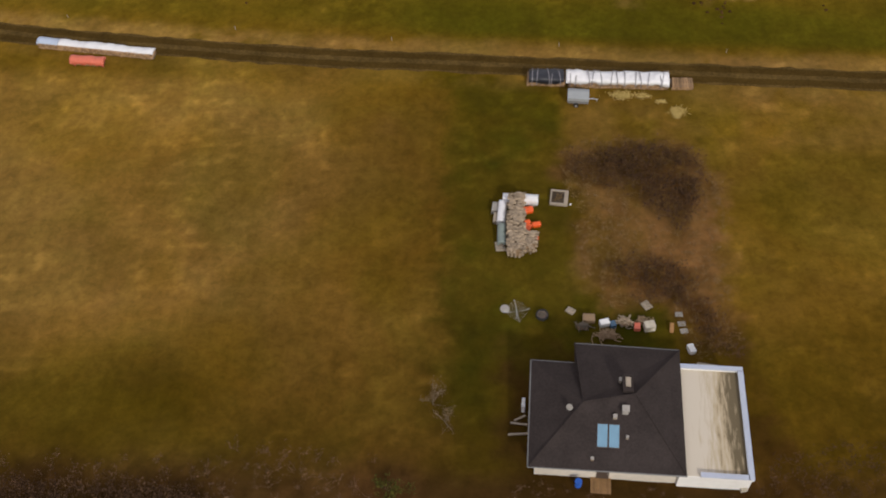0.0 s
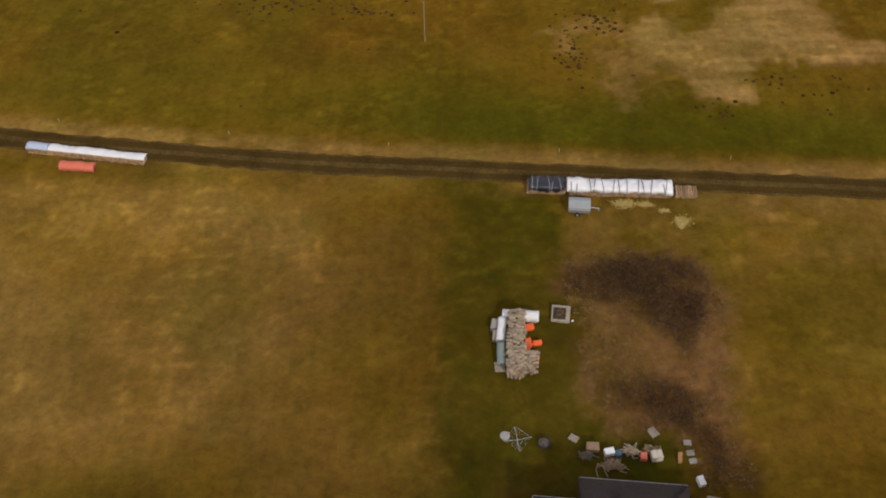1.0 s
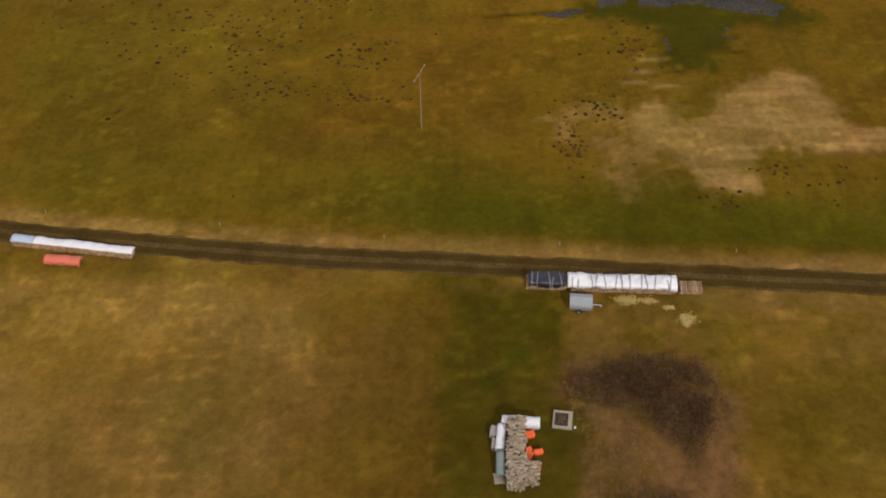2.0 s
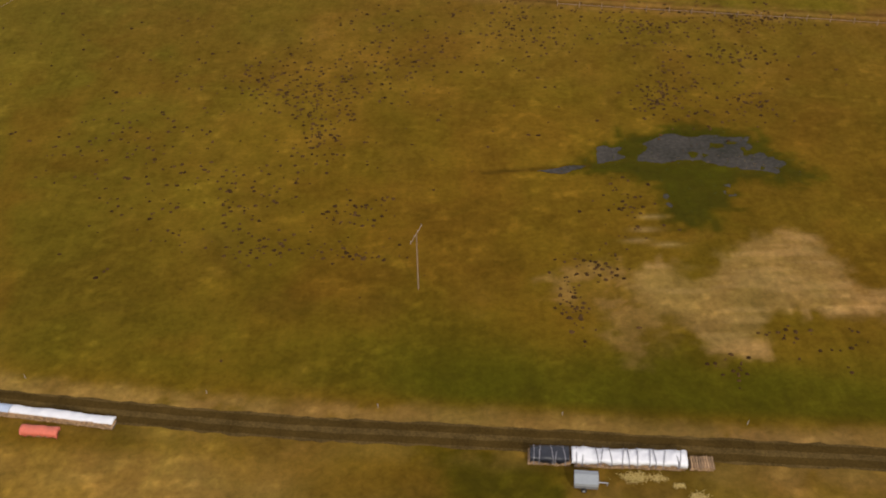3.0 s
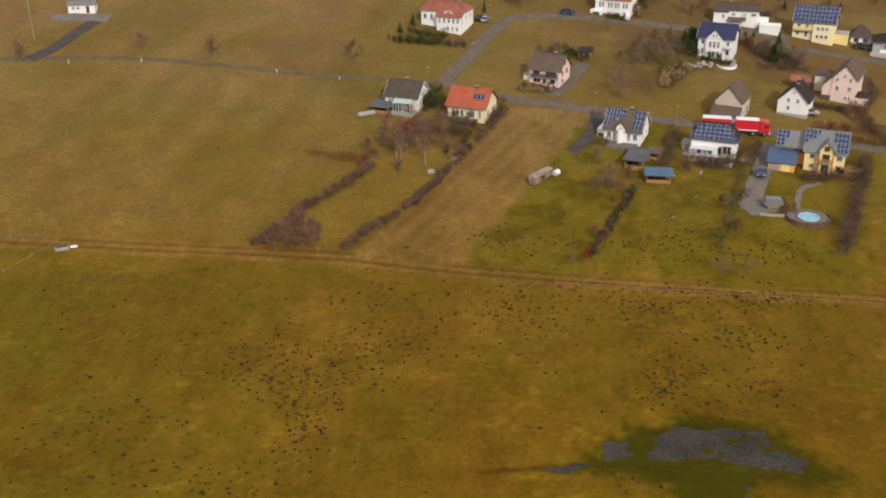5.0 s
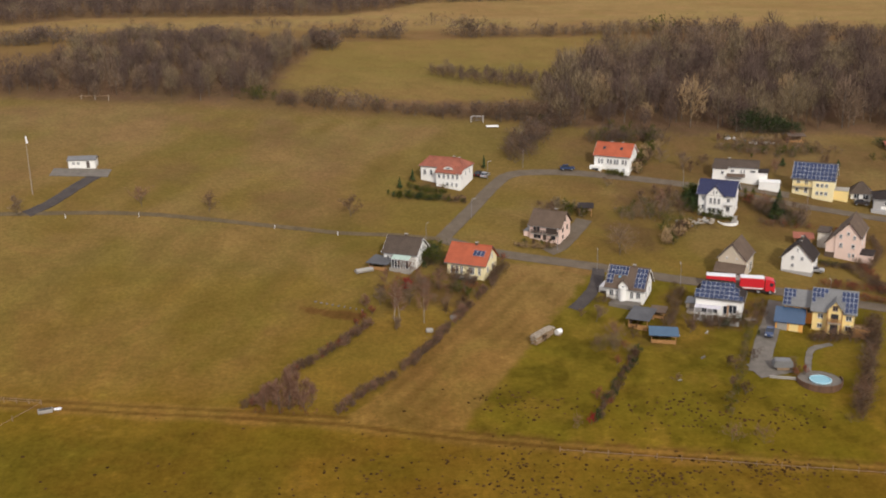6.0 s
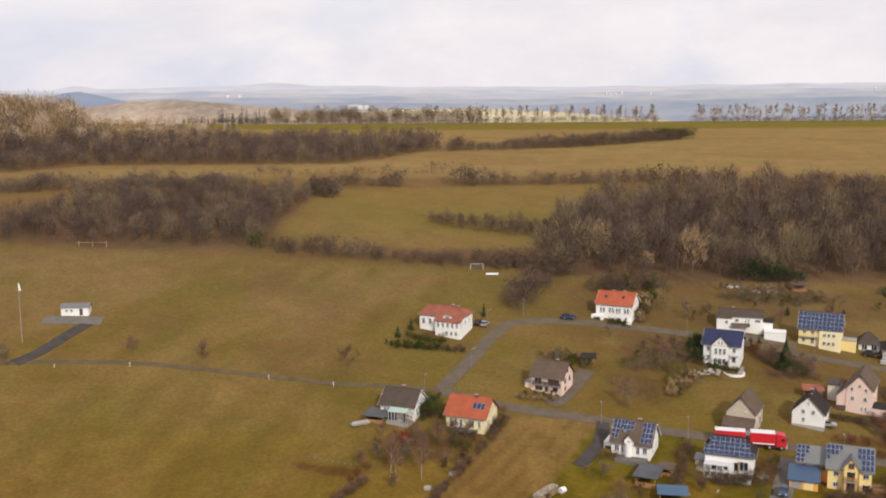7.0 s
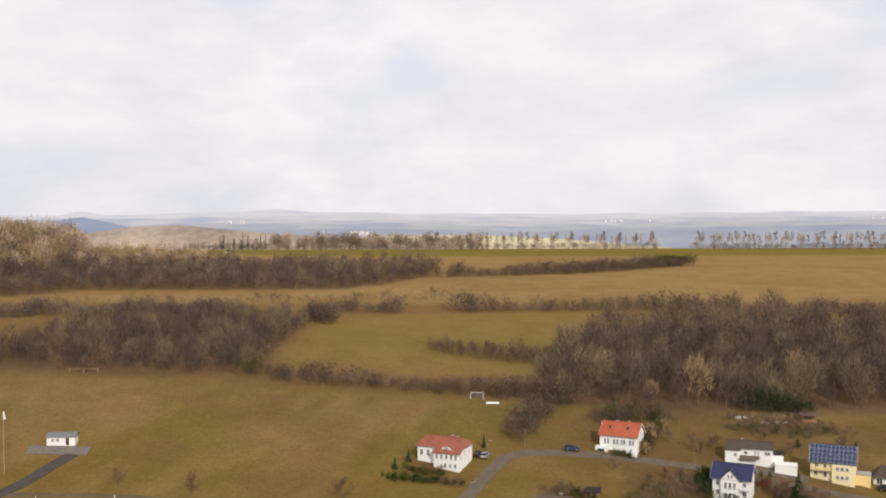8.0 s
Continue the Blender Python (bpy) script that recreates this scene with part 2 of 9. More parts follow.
def haze_glow_material(name, low, high, stretch):
    """Far land seen through kilometres of bright air: a plain backdrop, its haze put in as emission, with woods and
    fields as soft bands.
    """
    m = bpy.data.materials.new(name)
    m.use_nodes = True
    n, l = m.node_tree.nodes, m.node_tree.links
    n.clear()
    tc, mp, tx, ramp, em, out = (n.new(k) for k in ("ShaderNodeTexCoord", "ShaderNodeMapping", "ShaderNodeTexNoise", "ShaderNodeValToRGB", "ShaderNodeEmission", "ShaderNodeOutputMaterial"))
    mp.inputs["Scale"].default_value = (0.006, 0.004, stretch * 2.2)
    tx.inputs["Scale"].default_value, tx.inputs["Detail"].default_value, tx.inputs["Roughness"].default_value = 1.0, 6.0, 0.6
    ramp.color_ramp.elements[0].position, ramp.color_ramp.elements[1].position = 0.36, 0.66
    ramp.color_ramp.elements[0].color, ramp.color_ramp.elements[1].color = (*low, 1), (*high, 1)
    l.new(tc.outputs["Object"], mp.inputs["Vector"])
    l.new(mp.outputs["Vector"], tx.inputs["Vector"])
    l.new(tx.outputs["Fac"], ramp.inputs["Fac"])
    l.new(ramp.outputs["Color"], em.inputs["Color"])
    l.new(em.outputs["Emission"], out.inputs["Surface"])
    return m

# ---- the land: one sheet from behind the camera to the far valley ----
PROFILE_Y = np.array([-900, -300, 0, 45, 75, 95, 130, 165, 190, 210, 243, 268, 285, 337, 361, 392, 430, 500, 600, 700, 850, 1000, 1100, 1200, 1400, 1800, 2400, 6000.0])
PROFILE_Z = np.array([30, 14, 5.2, 3.8, 0.9, 0.1, 0.0, 0.1, 1.4, 3.8, 8, 12.2, 15.5, 24, 29.5, 35, 40, 46, 51.5, 55, 57, 56, 53, 42, 6, -40, -55, -55.0])


def ease(a, b, v):
    w = np.clip((v - a) / (b - a), 0, 1)
    return w * w * (3 - 2 * w)


def ground(x, y):
    """The height of the land: valley floor, village slope, wooded hill, plateau."""
    x, y = np.asarray(x, float), np.asarray(y, float)
    z = sum(np.interp(y + d, PROFILE_Y, PROFILE_Z) for d in (-14, -7, 0, 7, 14)) / 5
    z = z - 0.055 * np.clip(x, -150, 150) * ease(215, 330, y) * (1 - ease(400, 560, y))
    z = z + 16 * np.exp(-((x + 420) / 190) ** 2 - ((y - 760) / 170) ** 2)
    return z


def value_noise(x, y, size, seed=0):
    """Smooth lattice noise, 0 to 1."""
    u, v = np.asarray(x) / size + seed * 17.31, np.asarray(y) / size + seed * 5.77
    i, j = np.floor(u).astype(np.int64), np.floor(v).astype(np.int64)
    fu, fv = u - i, v - j
    fu, fv = fu * fu * (3 - 2 * fu), fv * fv * (3 - 2 * fv)

    def h(a, b):
        k = (a * 374761393 + b * 668265263 + seed * 144665) & 0xFFFFFFFF
        k = ((k ^ (k >> 13)) * 1274126177) & 0xFFFFFFFF
        return ((k ^ (k >> 16)) & 0xFFFF) / 65535.0
    return (h(i, j) * (1 - fu) + h(i + 1, j) * fu) * (1 - fv) + (h(i, j + 1) * (1 - fu) + h(i + 1, j + 1) * fu) * fv


def cloudy(x, y, size, seed=0, octaves=4):
    total, weight, amount = 0, 0, 1.0
    for o in range(octaves):
        total = total + amount * value_noise(x, y, size / 2 ** o, seed + o * 7)
        weight, amount = weight + amount, amount * 0.55
    return total / weight


def inside(x, y, polygon):
    hit = np.zeros(np.shape(x), bool)
    for (x1, y1), (x2, y2) in zip(polygon, polygon[1:] + polygon[:1]):
        if y1 != y2:
            hit ^= ((y1 > y) != (y2 > y)) & (x < (x2 - x1) * (y - y1) / (y2 - y1) + x1)
    return hit


def away(x, y, line):
    """Distance to a line of points."""
    best = np.full(np.shape(x), 1e9)
    for (x1, y1), (x2, y2) in zip(line, line[1:]):
        dx, dy = x2 - x1, y2 - y1
        t = np.clip(((x - x1) * dx + (y - y1) * dy) / (dx * dx + dy * dy), 0, 1)
        best = np.minimum(best, np.hypot(x - x1 - t * dx, y - y1 - t * dy))
    return best


def soft_patch(x, y, polygon, edge=2.0):
    """1 inside a patch of ground, fading over its ragged edge."""
    d = away(x, y, polygon + polygon[:1])
    d = np.where(inside(x, y, polygon), d, -d)
    return ease(-edge, edge, d + edge * 2.0 * (cloudy(x, y, 5.0, 41) - 0.5) + edge * 1.6 * (value_noise(x, y, 1.2, 42) - 0.5))


TRACK = [(-140, 124), (-90, 113.5), (-61, 107.3), (-38, 103.8), (-20, 101.5), (-1.4, 99.9), (28, 97.3), (51, 95.4), (110, 90.5), (200, 84)]
FAR_PATH = [(-190, 236), (-130, 228), (-87.6, 222.4), (-60, 219), (-36.7, 216.8), (-19.6, 214.6), (1.1, 209.9), (25.8, 205.7), (55.3, 201.4), (77, 198.5), (150, 190), (260, 178)]
STRAW = [(23, 125.1), (24.8, 129.7), (29.1, 130.6), (31.9, 129.5), (32.1, 126.7), (35.3, 129.4), (37.2, 132.8), (41.9, 136.5), (46.8, 137.2), (49.5, 135.7), (51.3, 131.4), (52.7, 129), (53.5, 124.4), (62, 122.2), (60, 119.1), (48.9, 119.3), (41.9, 119.5), (39, 116.4), (37.5, 111.8), (32.9, 111.1), (30.2, 112.4), (30.7, 116.2), (28.4, 118.8), (24.3, 119.9)]
STRAW_FRINGE = [(12.1, 126.6), (14.7, 129.9), (20.9, 131.5), (23.7, 129.6), (27, 124), (28.2, 117.7), (25.7, 112), (22.2, 111.1), (18.3, 116.8), (16.7, 120.9), (12.2, 123.2)]
POND_RIM = [(15, 153), (21, 156), (23, 160), (26.7, 164.8), (31, 163.5), (36, 165.5), (48.4, 163.5), (51, 157), (56, 150), (53, 148.5), (43, 150), (40.5, 143), (36.2, 138), (30.5, 139.5), (30.5, 149), (23.4, 152)]
LAWN = [(-2.4, 98), (12, 96.5), (11.6, 74), (11.3, 63.5), (21, 61.5), (21, 53), (12, 52), (4, 52), (3, 46), (-2, 46), (-3.4, 50)]
WILD_BED = [(11, 84.8), (17.8, 86), (26, 84.5), (28.8, 76.2), (26.4, 65.6), (26.6, 55.2), (21.8, 54), (20.4, 61.6), (14.8, 60.4), (11.4, 64.5), (12.2, 76.3), (10.8, 78)]
BRAMBLE_1 = [(11.3, 82.2), (15, 83), (17.3, 83.9), (20.3, 84.7), (23.9, 83.7), (27.3, 81.1), (26.2, 76.9), (24.8, 73.8), (22.8, 70.8), (21.1, 73.1), (17.9, 76.3), (14.5, 77.9), (11.5, 79.6)]
BRAMBLE_2 = [(14.4, 66.5), (18.5, 67.1), (22.7, 65.3), (24.1, 60.9), (25.2, 57), (26, 54.5), (22.4, 55), (22.6, 59.6), (19.9, 61.6), (16.4, 60.6), (15.1, 63)]
PLOT_YELLOW = [(-37.9, 218.8), (-31.2, 230.7), (-20.7, 243), (-15.9, 251), (-8, 262), (6.7, 260.6), (0.4, 248.7), (-9.6, 230.3), (-20.4, 216.6)]
PLOT_PLOUGH = [(-19.2, 214), (-3.1, 240.7), (12.3, 271.1), (16.1, 279.5), (36.9, 277.6), (24.2, 253.5), (7.6, 221.3), (3.3, 211)]
GARDENS = [(3.3, 211), (7.6, 221.3), (24.2, 253.5), (36, 277), (60, 270), (100, 257), (94, 236), (77, 200), (40, 205)]
MID_FIELD = [(-58, 396), (-60, 413), (-50, 492), (10, 504), (74, 512), (62, 456), (56, 441), (41, 413), (34, 401), (0, 396)]


WOOD_RIGHT = [(31, 375), (49, 376), (72, 372), (89, 374), (114, 379), (150, 384), (230, 376), (250, 450), (215, 476), (122, 476), (98, 475), (75, 469), (63, 455), (56, 441), (42, 414), (35, 402)]
WOOD_LEFT = [(-260, 386), (-148, 381), (-120, 381), (-101, 381), (-74, 386), (-57, 394), (-60, 413), (-51, 486), (-60, 474), (-75, 460), (-105, 456), (-136, 440), (-143, 402), (-150, 397), (-260, 402)]
WOOD_UPPER_LEFT = [(-300, 540), (-215, 550), (-183, 575), (-112, 580), (-54, 583), (-32, 605), (-2, 655), (-6, 704), (-65, 700), (-135, 694), (-180, 668), (-220, 660), (-300, 645)]
# brown garden soil and rough ground round the houses
BEDS = [
    [(-8, 323.5), (-1.2, 323), (-1.6, 329), (-8, 329)], [(-13, 258), (-12.4, 268), (-6, 271), (1, 268), (9, 270), (5, 259), (-3, 257.5)],
    [(54.5, 250), (60, 248.5), (66, 249.5), (66.5, 253), (56, 254)], [(77, 241.8), (84, 241.5), (90, 242.5), (90, 246), (78, 246.5)],
    [(39, 247.5), (44, 246.5), (50, 241.5), (49, 239.5), (42, 241)], [(47, 246), (52, 255), (55, 268), (52.5, 268), (48, 257), (45, 247)],
    [(66.5, 250), (70, 257), (72, 262), (69, 263), (66.5, 255)], [(60, 297), (66, 303), (73, 304), (72, 311), (64, 309), (57, 301)],
    [(86, 362), (104, 357), (120, 362), (116, 372), (90, 373)], [(84, 306), (96, 307), (98, 318), (86, 322)],
    [(52, 306), (58, 318), (70, 322), (68, 333), (50, 332), (46, 316)], [(40, 286), (54, 288), (56, 302), (44, 306)],
]


def colour_of_land(x, y):
    """The land's cover: dry winter grass, lawns, straw, bare earth, ploughland, woodland floor; distance haze and
    near-edge darkening are painted in.
    """
    def rgb(*c):
        return np.array(c)

    def lay(base, tone, mask):
        return base + (rgb(*tone) - base) * np.clip(mask, 0, 1)[..., None]
    large, middle, small = cloudy(x, y, 46, 1), cloudy(x, y, 13, 2), cloudy(x, y, 3.2, 3)
    dry, olive, green, tan = (0.185, 0.136, 0.04), (0.142, 0.112, 0.027), (0.04, 0.06, 0.009), (0.27, 0.2, 0.088)
    c = np.zeros(np.shape(x) + (3,)) + rgb(*olive)
    c = lay(c, dry, ease(0.36, 0.66, 0.45 * large + 0.4 * middle + 0.15 * small))
    c = lay(c, (0.15, 0.125, 0.028), ease(0.5, 0.75, cloudy(x, y, 24, 9)) * 0.6)
    c = lay(c, tan, ease(0.62, 0.82, 0.5 * middle + 0.5 * small) * 0.45)
    c = lay(c, (0.1, 0.075, 0.03), ease(0.58, 0.8, cloudy(x, y, 7, 11)) * 0.45)
    # south meadow: drier, worn by mowing lines that run ahead
    south = 1 - ease(94, 98, y + 0.06 * x)
    mow = 0.5 + 0.5 * np.sin(x * 2.2 + 2.5 * cloudy(x, y, 30, 15))
    c = lay(c, (0.22, 0.165, 0.05), south * (0.4 + 0.12 * mow) * ease(0.35, 0.6, middle) * ease(0.35, 0.62, cloudy(x, y, 40, 17)))
    c = lay(c, (0.18, 0.12, 0.045), south * ease(-30, -4, x) * (1 - ease(-3, 0, x)) * 0.5)
    c = lay(c, (0.29, 0.215, 0.1), south * ease(-6, -22, x) * ease(50, 64, y) * (0.5 + 0.5 * ease(0.35, 0.6, cloudy(x, y, 18, 19))))
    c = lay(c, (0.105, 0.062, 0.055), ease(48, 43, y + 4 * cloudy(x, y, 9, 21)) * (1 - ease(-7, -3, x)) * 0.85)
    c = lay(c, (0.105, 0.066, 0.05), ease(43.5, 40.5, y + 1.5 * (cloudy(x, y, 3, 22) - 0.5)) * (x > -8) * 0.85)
    # darkest towards the near left corner
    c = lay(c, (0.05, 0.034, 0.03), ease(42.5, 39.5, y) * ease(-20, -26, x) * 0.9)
    c = lay(c, green, soft_patch(x, y, LAWN, 1.8) * (0.4 + 0.6 * ease(0.3, 0.62, 0.6 * middle + 0.4 * small)) * (1 - 0.25 * ease(80, 94, y)) * (0.62 + 0.38 * ease(-4, 3, x)))
    c = lay(c, (0.25, 0.168, 0.115), soft_patch(x, y, WILD_BED, 1.6) * (0.45 + 0.55 * ease(0.3, 0.65, cloudy(x * 1.4, y * 0.6, 3.0, 98))))
    c = lay(c, (0.095, 0.058, 0.04), soft_patch(x, y, [(-3, 38), (2, 45), (3.4, 57), (5.5, 57), (24.6, 53), (26.5, 57), (29, 50), (30, 34), (-3, 34)], 2.0) * (0.3 + 0.5 * ease(0.35, 0.6, cloudy(x, y, 4, 24))))
    c = lay(c, (0.23, 0.165, 0.075), ease(10.5, 13, x) * ease(82, 86, y) * ease(97, 94, y + 0.06 * x) * ease(0.3, 0.6, cloudy(x, y, 6, 99)) * 0.7)
    c = lay(c, (0.07, 0.042, 0.028), soft_patch(x, y, BRAMBLE_1, 2.6) * (0.2 + 0.45 * ease(0.36, 0.6, cloudy(x, y, 2.4, 97))))
    c = lay(c, (0.07, 0.042, 0.028), soft_patch(x, y, BRAMBLE_2, 2.6) * (0.2 + 0.45 * ease(0.36, 0.6, cloudy(x, y, 2.4, 97))))
    # verge and the damp strip beyond the track
    d = away(x, y, TRACK)
    north = ease(-1, 1, y - np.interp(x, [p[0] for p in TRACK], [p[1] for p in TRACK]))
    c = lay(c, (0.31, 0.24, 0.17), ease(5.5, 2.5, d + 2.4 * (cloudy(x, y, 4, 23) - 0.5)) * (0.25 + 0.6 * north) * ease(0.3, 0.55, small + 0.12))
    c = lay(c, (0.062, 0.088, 0.014), north * ease(4, 7, d) * ease(17, 10, d + 8 * (cloudy(x, y, 12, 25) - 0.5)) * ease(-25, 5, x) * 0.85)
    c = lay(c, (0.088, 0.1, 0.018), north * ease(4, 9, d) * ease(24, 14, d + 8 * (cloudy(x, y, 12, 26) - 0.5)) * 0.5)
    # valley floor
    valley = ease(108, 120, y) * ease(216, 205, y)
    c = lay(c, (0.112, 0.108, 0.028), valley * ease(-12, -60, x + 14 * (cloudy(x, y, 30, 27) - 0.5)) * 0.8)
    c = lay(c, (0.2, 0.146, 0.035), valley * np.exp(-((x - 6) / 26) ** 2 - ((y - 160) / 36) ** 2) * 0.5)
    c = lay(c, (0.15, 0.098, 0.03), valley * ease(0.5, 0.72, cloudy(x, y, 17, 29)) * 0.55)
    c = lay(c, (0.125, 0.088, 0.026), valley * ease(34, 70, x + 12 * (cloudy(x, y, 18, 36) - 0.5)) * 0.6)
    wx, wy = 4 * (cloudy(x, y, 6, 30) - 0.5), 3 * (cloudy(x, y * 1.5, 4, 32) - 0.5)
    c = lay(c, (0.37, 0.29, 0.25), soft_patch(x + wx, y + wy, STRAW, 1.5) * (0.6 + 0.4 * ease(0.36, 0.58, cloudy(x * 0.25, y * 2.2, 3, 31))))
    c = lay(c, (0.34, 0.255, 0.2), soft_patch(x + wx, y + wy, STRAW_FRINGE, 1.8) * (0.1 + 0.5 * ease(0.42, 0.64, cloudy(x, y * 1.4, 2.6, 34))))
    c = lay(c, (0.032, 0.052, 0.008), soft_patch(x, y, POND_RIM, 1.9) * 0.93)
    for k in range(4):
        px, py = (27, 29.5, 25.5, 28.5)[k], (138, 134.5, 135.5, 141)[k]
        c = lay(c, (0.38, 0.33, 0.3), np.exp(-((x - px) / 1.8) ** 2 - ((y - py) / 0.5) ** 2) * 0.8)
    c = lay(c, (0.07, 0.05, 0.02), np.exp(-((y - 153.2 - 0.1 * (x - 10)) / 0.5) ** 2) * ((x > -2) & (x < 22)) * ease(0.35, 0.55, cloudy(x, y, 3, 33)))
    # the far path and the plots behind it
    d = away(x, y, FAR_PATH)
    c = lay(c, (0.27, 0.185, 0.09), ease(4.0, 1.2, d + 2 * (cloudy(x, y, 5, 35) - 0.5)) * 0.7)
    c = lay(c, (0.1, 0.06, 0.035), ease(0.9, 0.3, np.abs(d - 1.1) + 0.7 * (cloudy(x, y, 5, 37) - 0.4)) * 0.8)
    slope = ease(212, 226, y + 0.085 * x)
    c = lay(c, (0.153, 0.124, 0.047), slope * 0.75)
    c = lay(c, (0.198, 0.15, 0.07), slope * ease(0.45, 0.68, cloudy(x, y, 30, 43)) * 0.7)
    west = slope * ease(-2, -14, x - 0.3 * (y - 330)) * ease(378, 366, y)
    stripe = np.sin((x - 0.3 * (y - 300)) * 0.5 + 1.6 * cloudy(x, y, 40, 57))
    c = c * (1 + 0.07 * west * stripe * ease(0.3, 0.6, cloudy(x, y, 50, 58)))[..., None]
    c = lay(c, (0.205, 0.15, 0.07), west * ease(0.5, 0.72, cloudy(x - 0.5 * y, y * 0.4, 24, 59)) * 0.6)
    c = lay(c, (0.13, 0.085, 0.05), west * ease(0.6, 0.78, cloudy(x, y, 22, 60)) * 0.45)
    c = lay(c, (0.2, 0.15, 0.05), soft_patch(x, y, PLOT_YELLOW, 1.0) * 0.8)
    rows = 0.5 + 0.5 * np.sin((x * 0.87 - y * 0.5) * 1.5 + 2 * cloudy(x, y, 10, 45))
    c = lay(c, (0.235, 0.165, 0.085), soft_patch(x, y, PLOT_PLOUGH, 0.8) * 0.9)
    c = lay(c, (0.14, 0.095, 0.05), soft_patch(x, y, PLOT_PLOUGH, 0.8) * (0.35 + 0.65 * rows) * ease(0.36, 0.62, cloudy(x, y, 9, 47)) * 0.75)
    c = lay(c, (0.145, 0.132, 0.027), soft_patch(x, y, GARDENS, 1.2) * (0.75 + 0.25 * middle))
    c = lay(c, (0.2, 0.15, 0.045), soft_patch(x, y, GARDENS, 1.2) * ease(0.52, 0.72, cloudy(x, y, 9, 49)) * 0.7)
    c = lay(c, (0.06, 0.06, 0.014), soft_patch(x, y, GARDENS, 1.2) * ease(0.48, 0.72, cloudy(x, y, 5, 50)) * 0.6)
    c = lay(c, (0.1, 0.058, 0.034), soft_patch(x, y, [(-32.5, 258.4), (-31.4, 255.6), (-18, 251.8), (-17, 255.4)], 0.7) * 0.95)
    rough_slope = ease(26, 48, x + 0.1 * (y - 290)) * ease(283, 292, y) * ease(378, 366, y)
    c = lay(c, (0.12, 0.085, 0.042), rough_slope * (0.25 + 0.6 * ease(0.35, 0.6, cloudy(x, y, 10, 53))))
    for bed in BEDS:
        c = lay(c, (0.105, 0.074, 0.045), soft_patch(x, y, bed, 1.6) * (0.35 + 0.65 * ease(0.36, 0.6, cloudy(x, y, 4, 55))))
    # the hill: pastures between woods, golden plateau
    hill = ease(372, 384, y)
    c = lay(c, (0.135, 0.09, 0.05), hill * 0.9)
    c = lay(c, (0.165, 0.128, 0.047), soft_patch(x, y, MID_FIELD, 3.0))
    c = lay(c, (0.125, 0.122, 0.036), soft_patch(x, y, MID_FIELD, 3.0) * np.exp(-((x - 5) / 45) ** 2 - ((y - 440) / 16) ** 2) * 0.7)
    high = ease(520, 545, y)
    c = lay(c, (0.232, 0.178, 0.077), high * 0.9)
    c = lay(c, (0.19, 0.13, 0.06), high * ease(0.5, 0.7, cloudy(x, y * 2.5, 60, 51)) * 0.6)
    for grove in (WOOD_RIGHT, WOOD_LEFT, WOOD_UPPER_LEFT):
        c = lay(c, (0.1, 0.07, 0.05), soft_patch(x, y, grove, 4.0) * 0.9)
    c = lay(c, (0.11, 0.115, 0.028), ease(820, 850, y) * ease(1020, 960, y) * 0.9)
    c = lay(c, (0.1, 0.085, 0.05), ease(1150, 1300, y) * 0.8)
    # the warm brown of the valley, tufts and mowing streaks
    near = 1 - ease(140, 320, y)
    calm_near = near * ease(0.4, 0.6, cloudy(x, y, 9, 89))
    # haze painted into the cover: warmth fades and blue rises with distance
    c = c * (1.0 + near[..., None] * rgb(-0.11, -0.24, -0.62)) * rgb(0.77, 0.69, 0.52)
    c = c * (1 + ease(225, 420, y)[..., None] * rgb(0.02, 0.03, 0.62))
    # hill fields a tenth lighter
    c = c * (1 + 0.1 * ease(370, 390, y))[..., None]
    # lens falloff painted into the cover: the nearest ground is darkened
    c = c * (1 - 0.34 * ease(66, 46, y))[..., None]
    c = c * (1 - 0.12 * (1 - ease(70, 110, y)))[..., None]
    tanned = (1 - ease(92, 104, y)) * ease(0.3, 0.6, cloudy(x, y, 16, 93))
    c = c * (1 + tanned[..., None] * rgb(-0.01, 0.02, 0.4))
    c = c * (1 + 0.2 * near * (ease(0.42, 0.62, cloudy(x, y, 8, 94)) - 0.5))[..., None]
    fleck = ease(0.56, 0.8, 0.6 * value_noise(x, y * 1.6, 1.7, 87) + 0.4 * value_noise(x, y, 0.8, 88)) * calm_near
    c = c * (1 + 0.42 * fleck)[..., None]
    c = c * (1 + near * (0.14 * ease(5, -40, x) + 0.2 * ease(10, 22, x) * (1 - ease(84, 98, y)) * ease(56, 66, y)))[..., None]
    tuft = 0.55 * value_noise(x, y, 1.1, 81) + 0.45 * value_noise(x, y, 2.6, 83)
    streak = value_noise(x * 1.6, y * 0.16, 1.0, 85)
    calm = 1 - 0.7 * ease(190, 260, y)
    c = c * (1 + calm * (0.34 * tuft - 0.2) + (0.16 * streak - 0.08) * near)[..., None]
    return np.clip(c, 0.003, 0.9)


def steps(*spans):
    """Grid lines: (from, to, spacing at the start, spacing at the end)."""
    out = [spans[0][0]]
    for a, b, s0, s1 in spans:
        v = a
        while v < b - 0.4 * s1:
            v = min(b, v + s0 + (s1 - s0) * (v - a) / (b - a))
            out.append(v)
    return np.array(out)


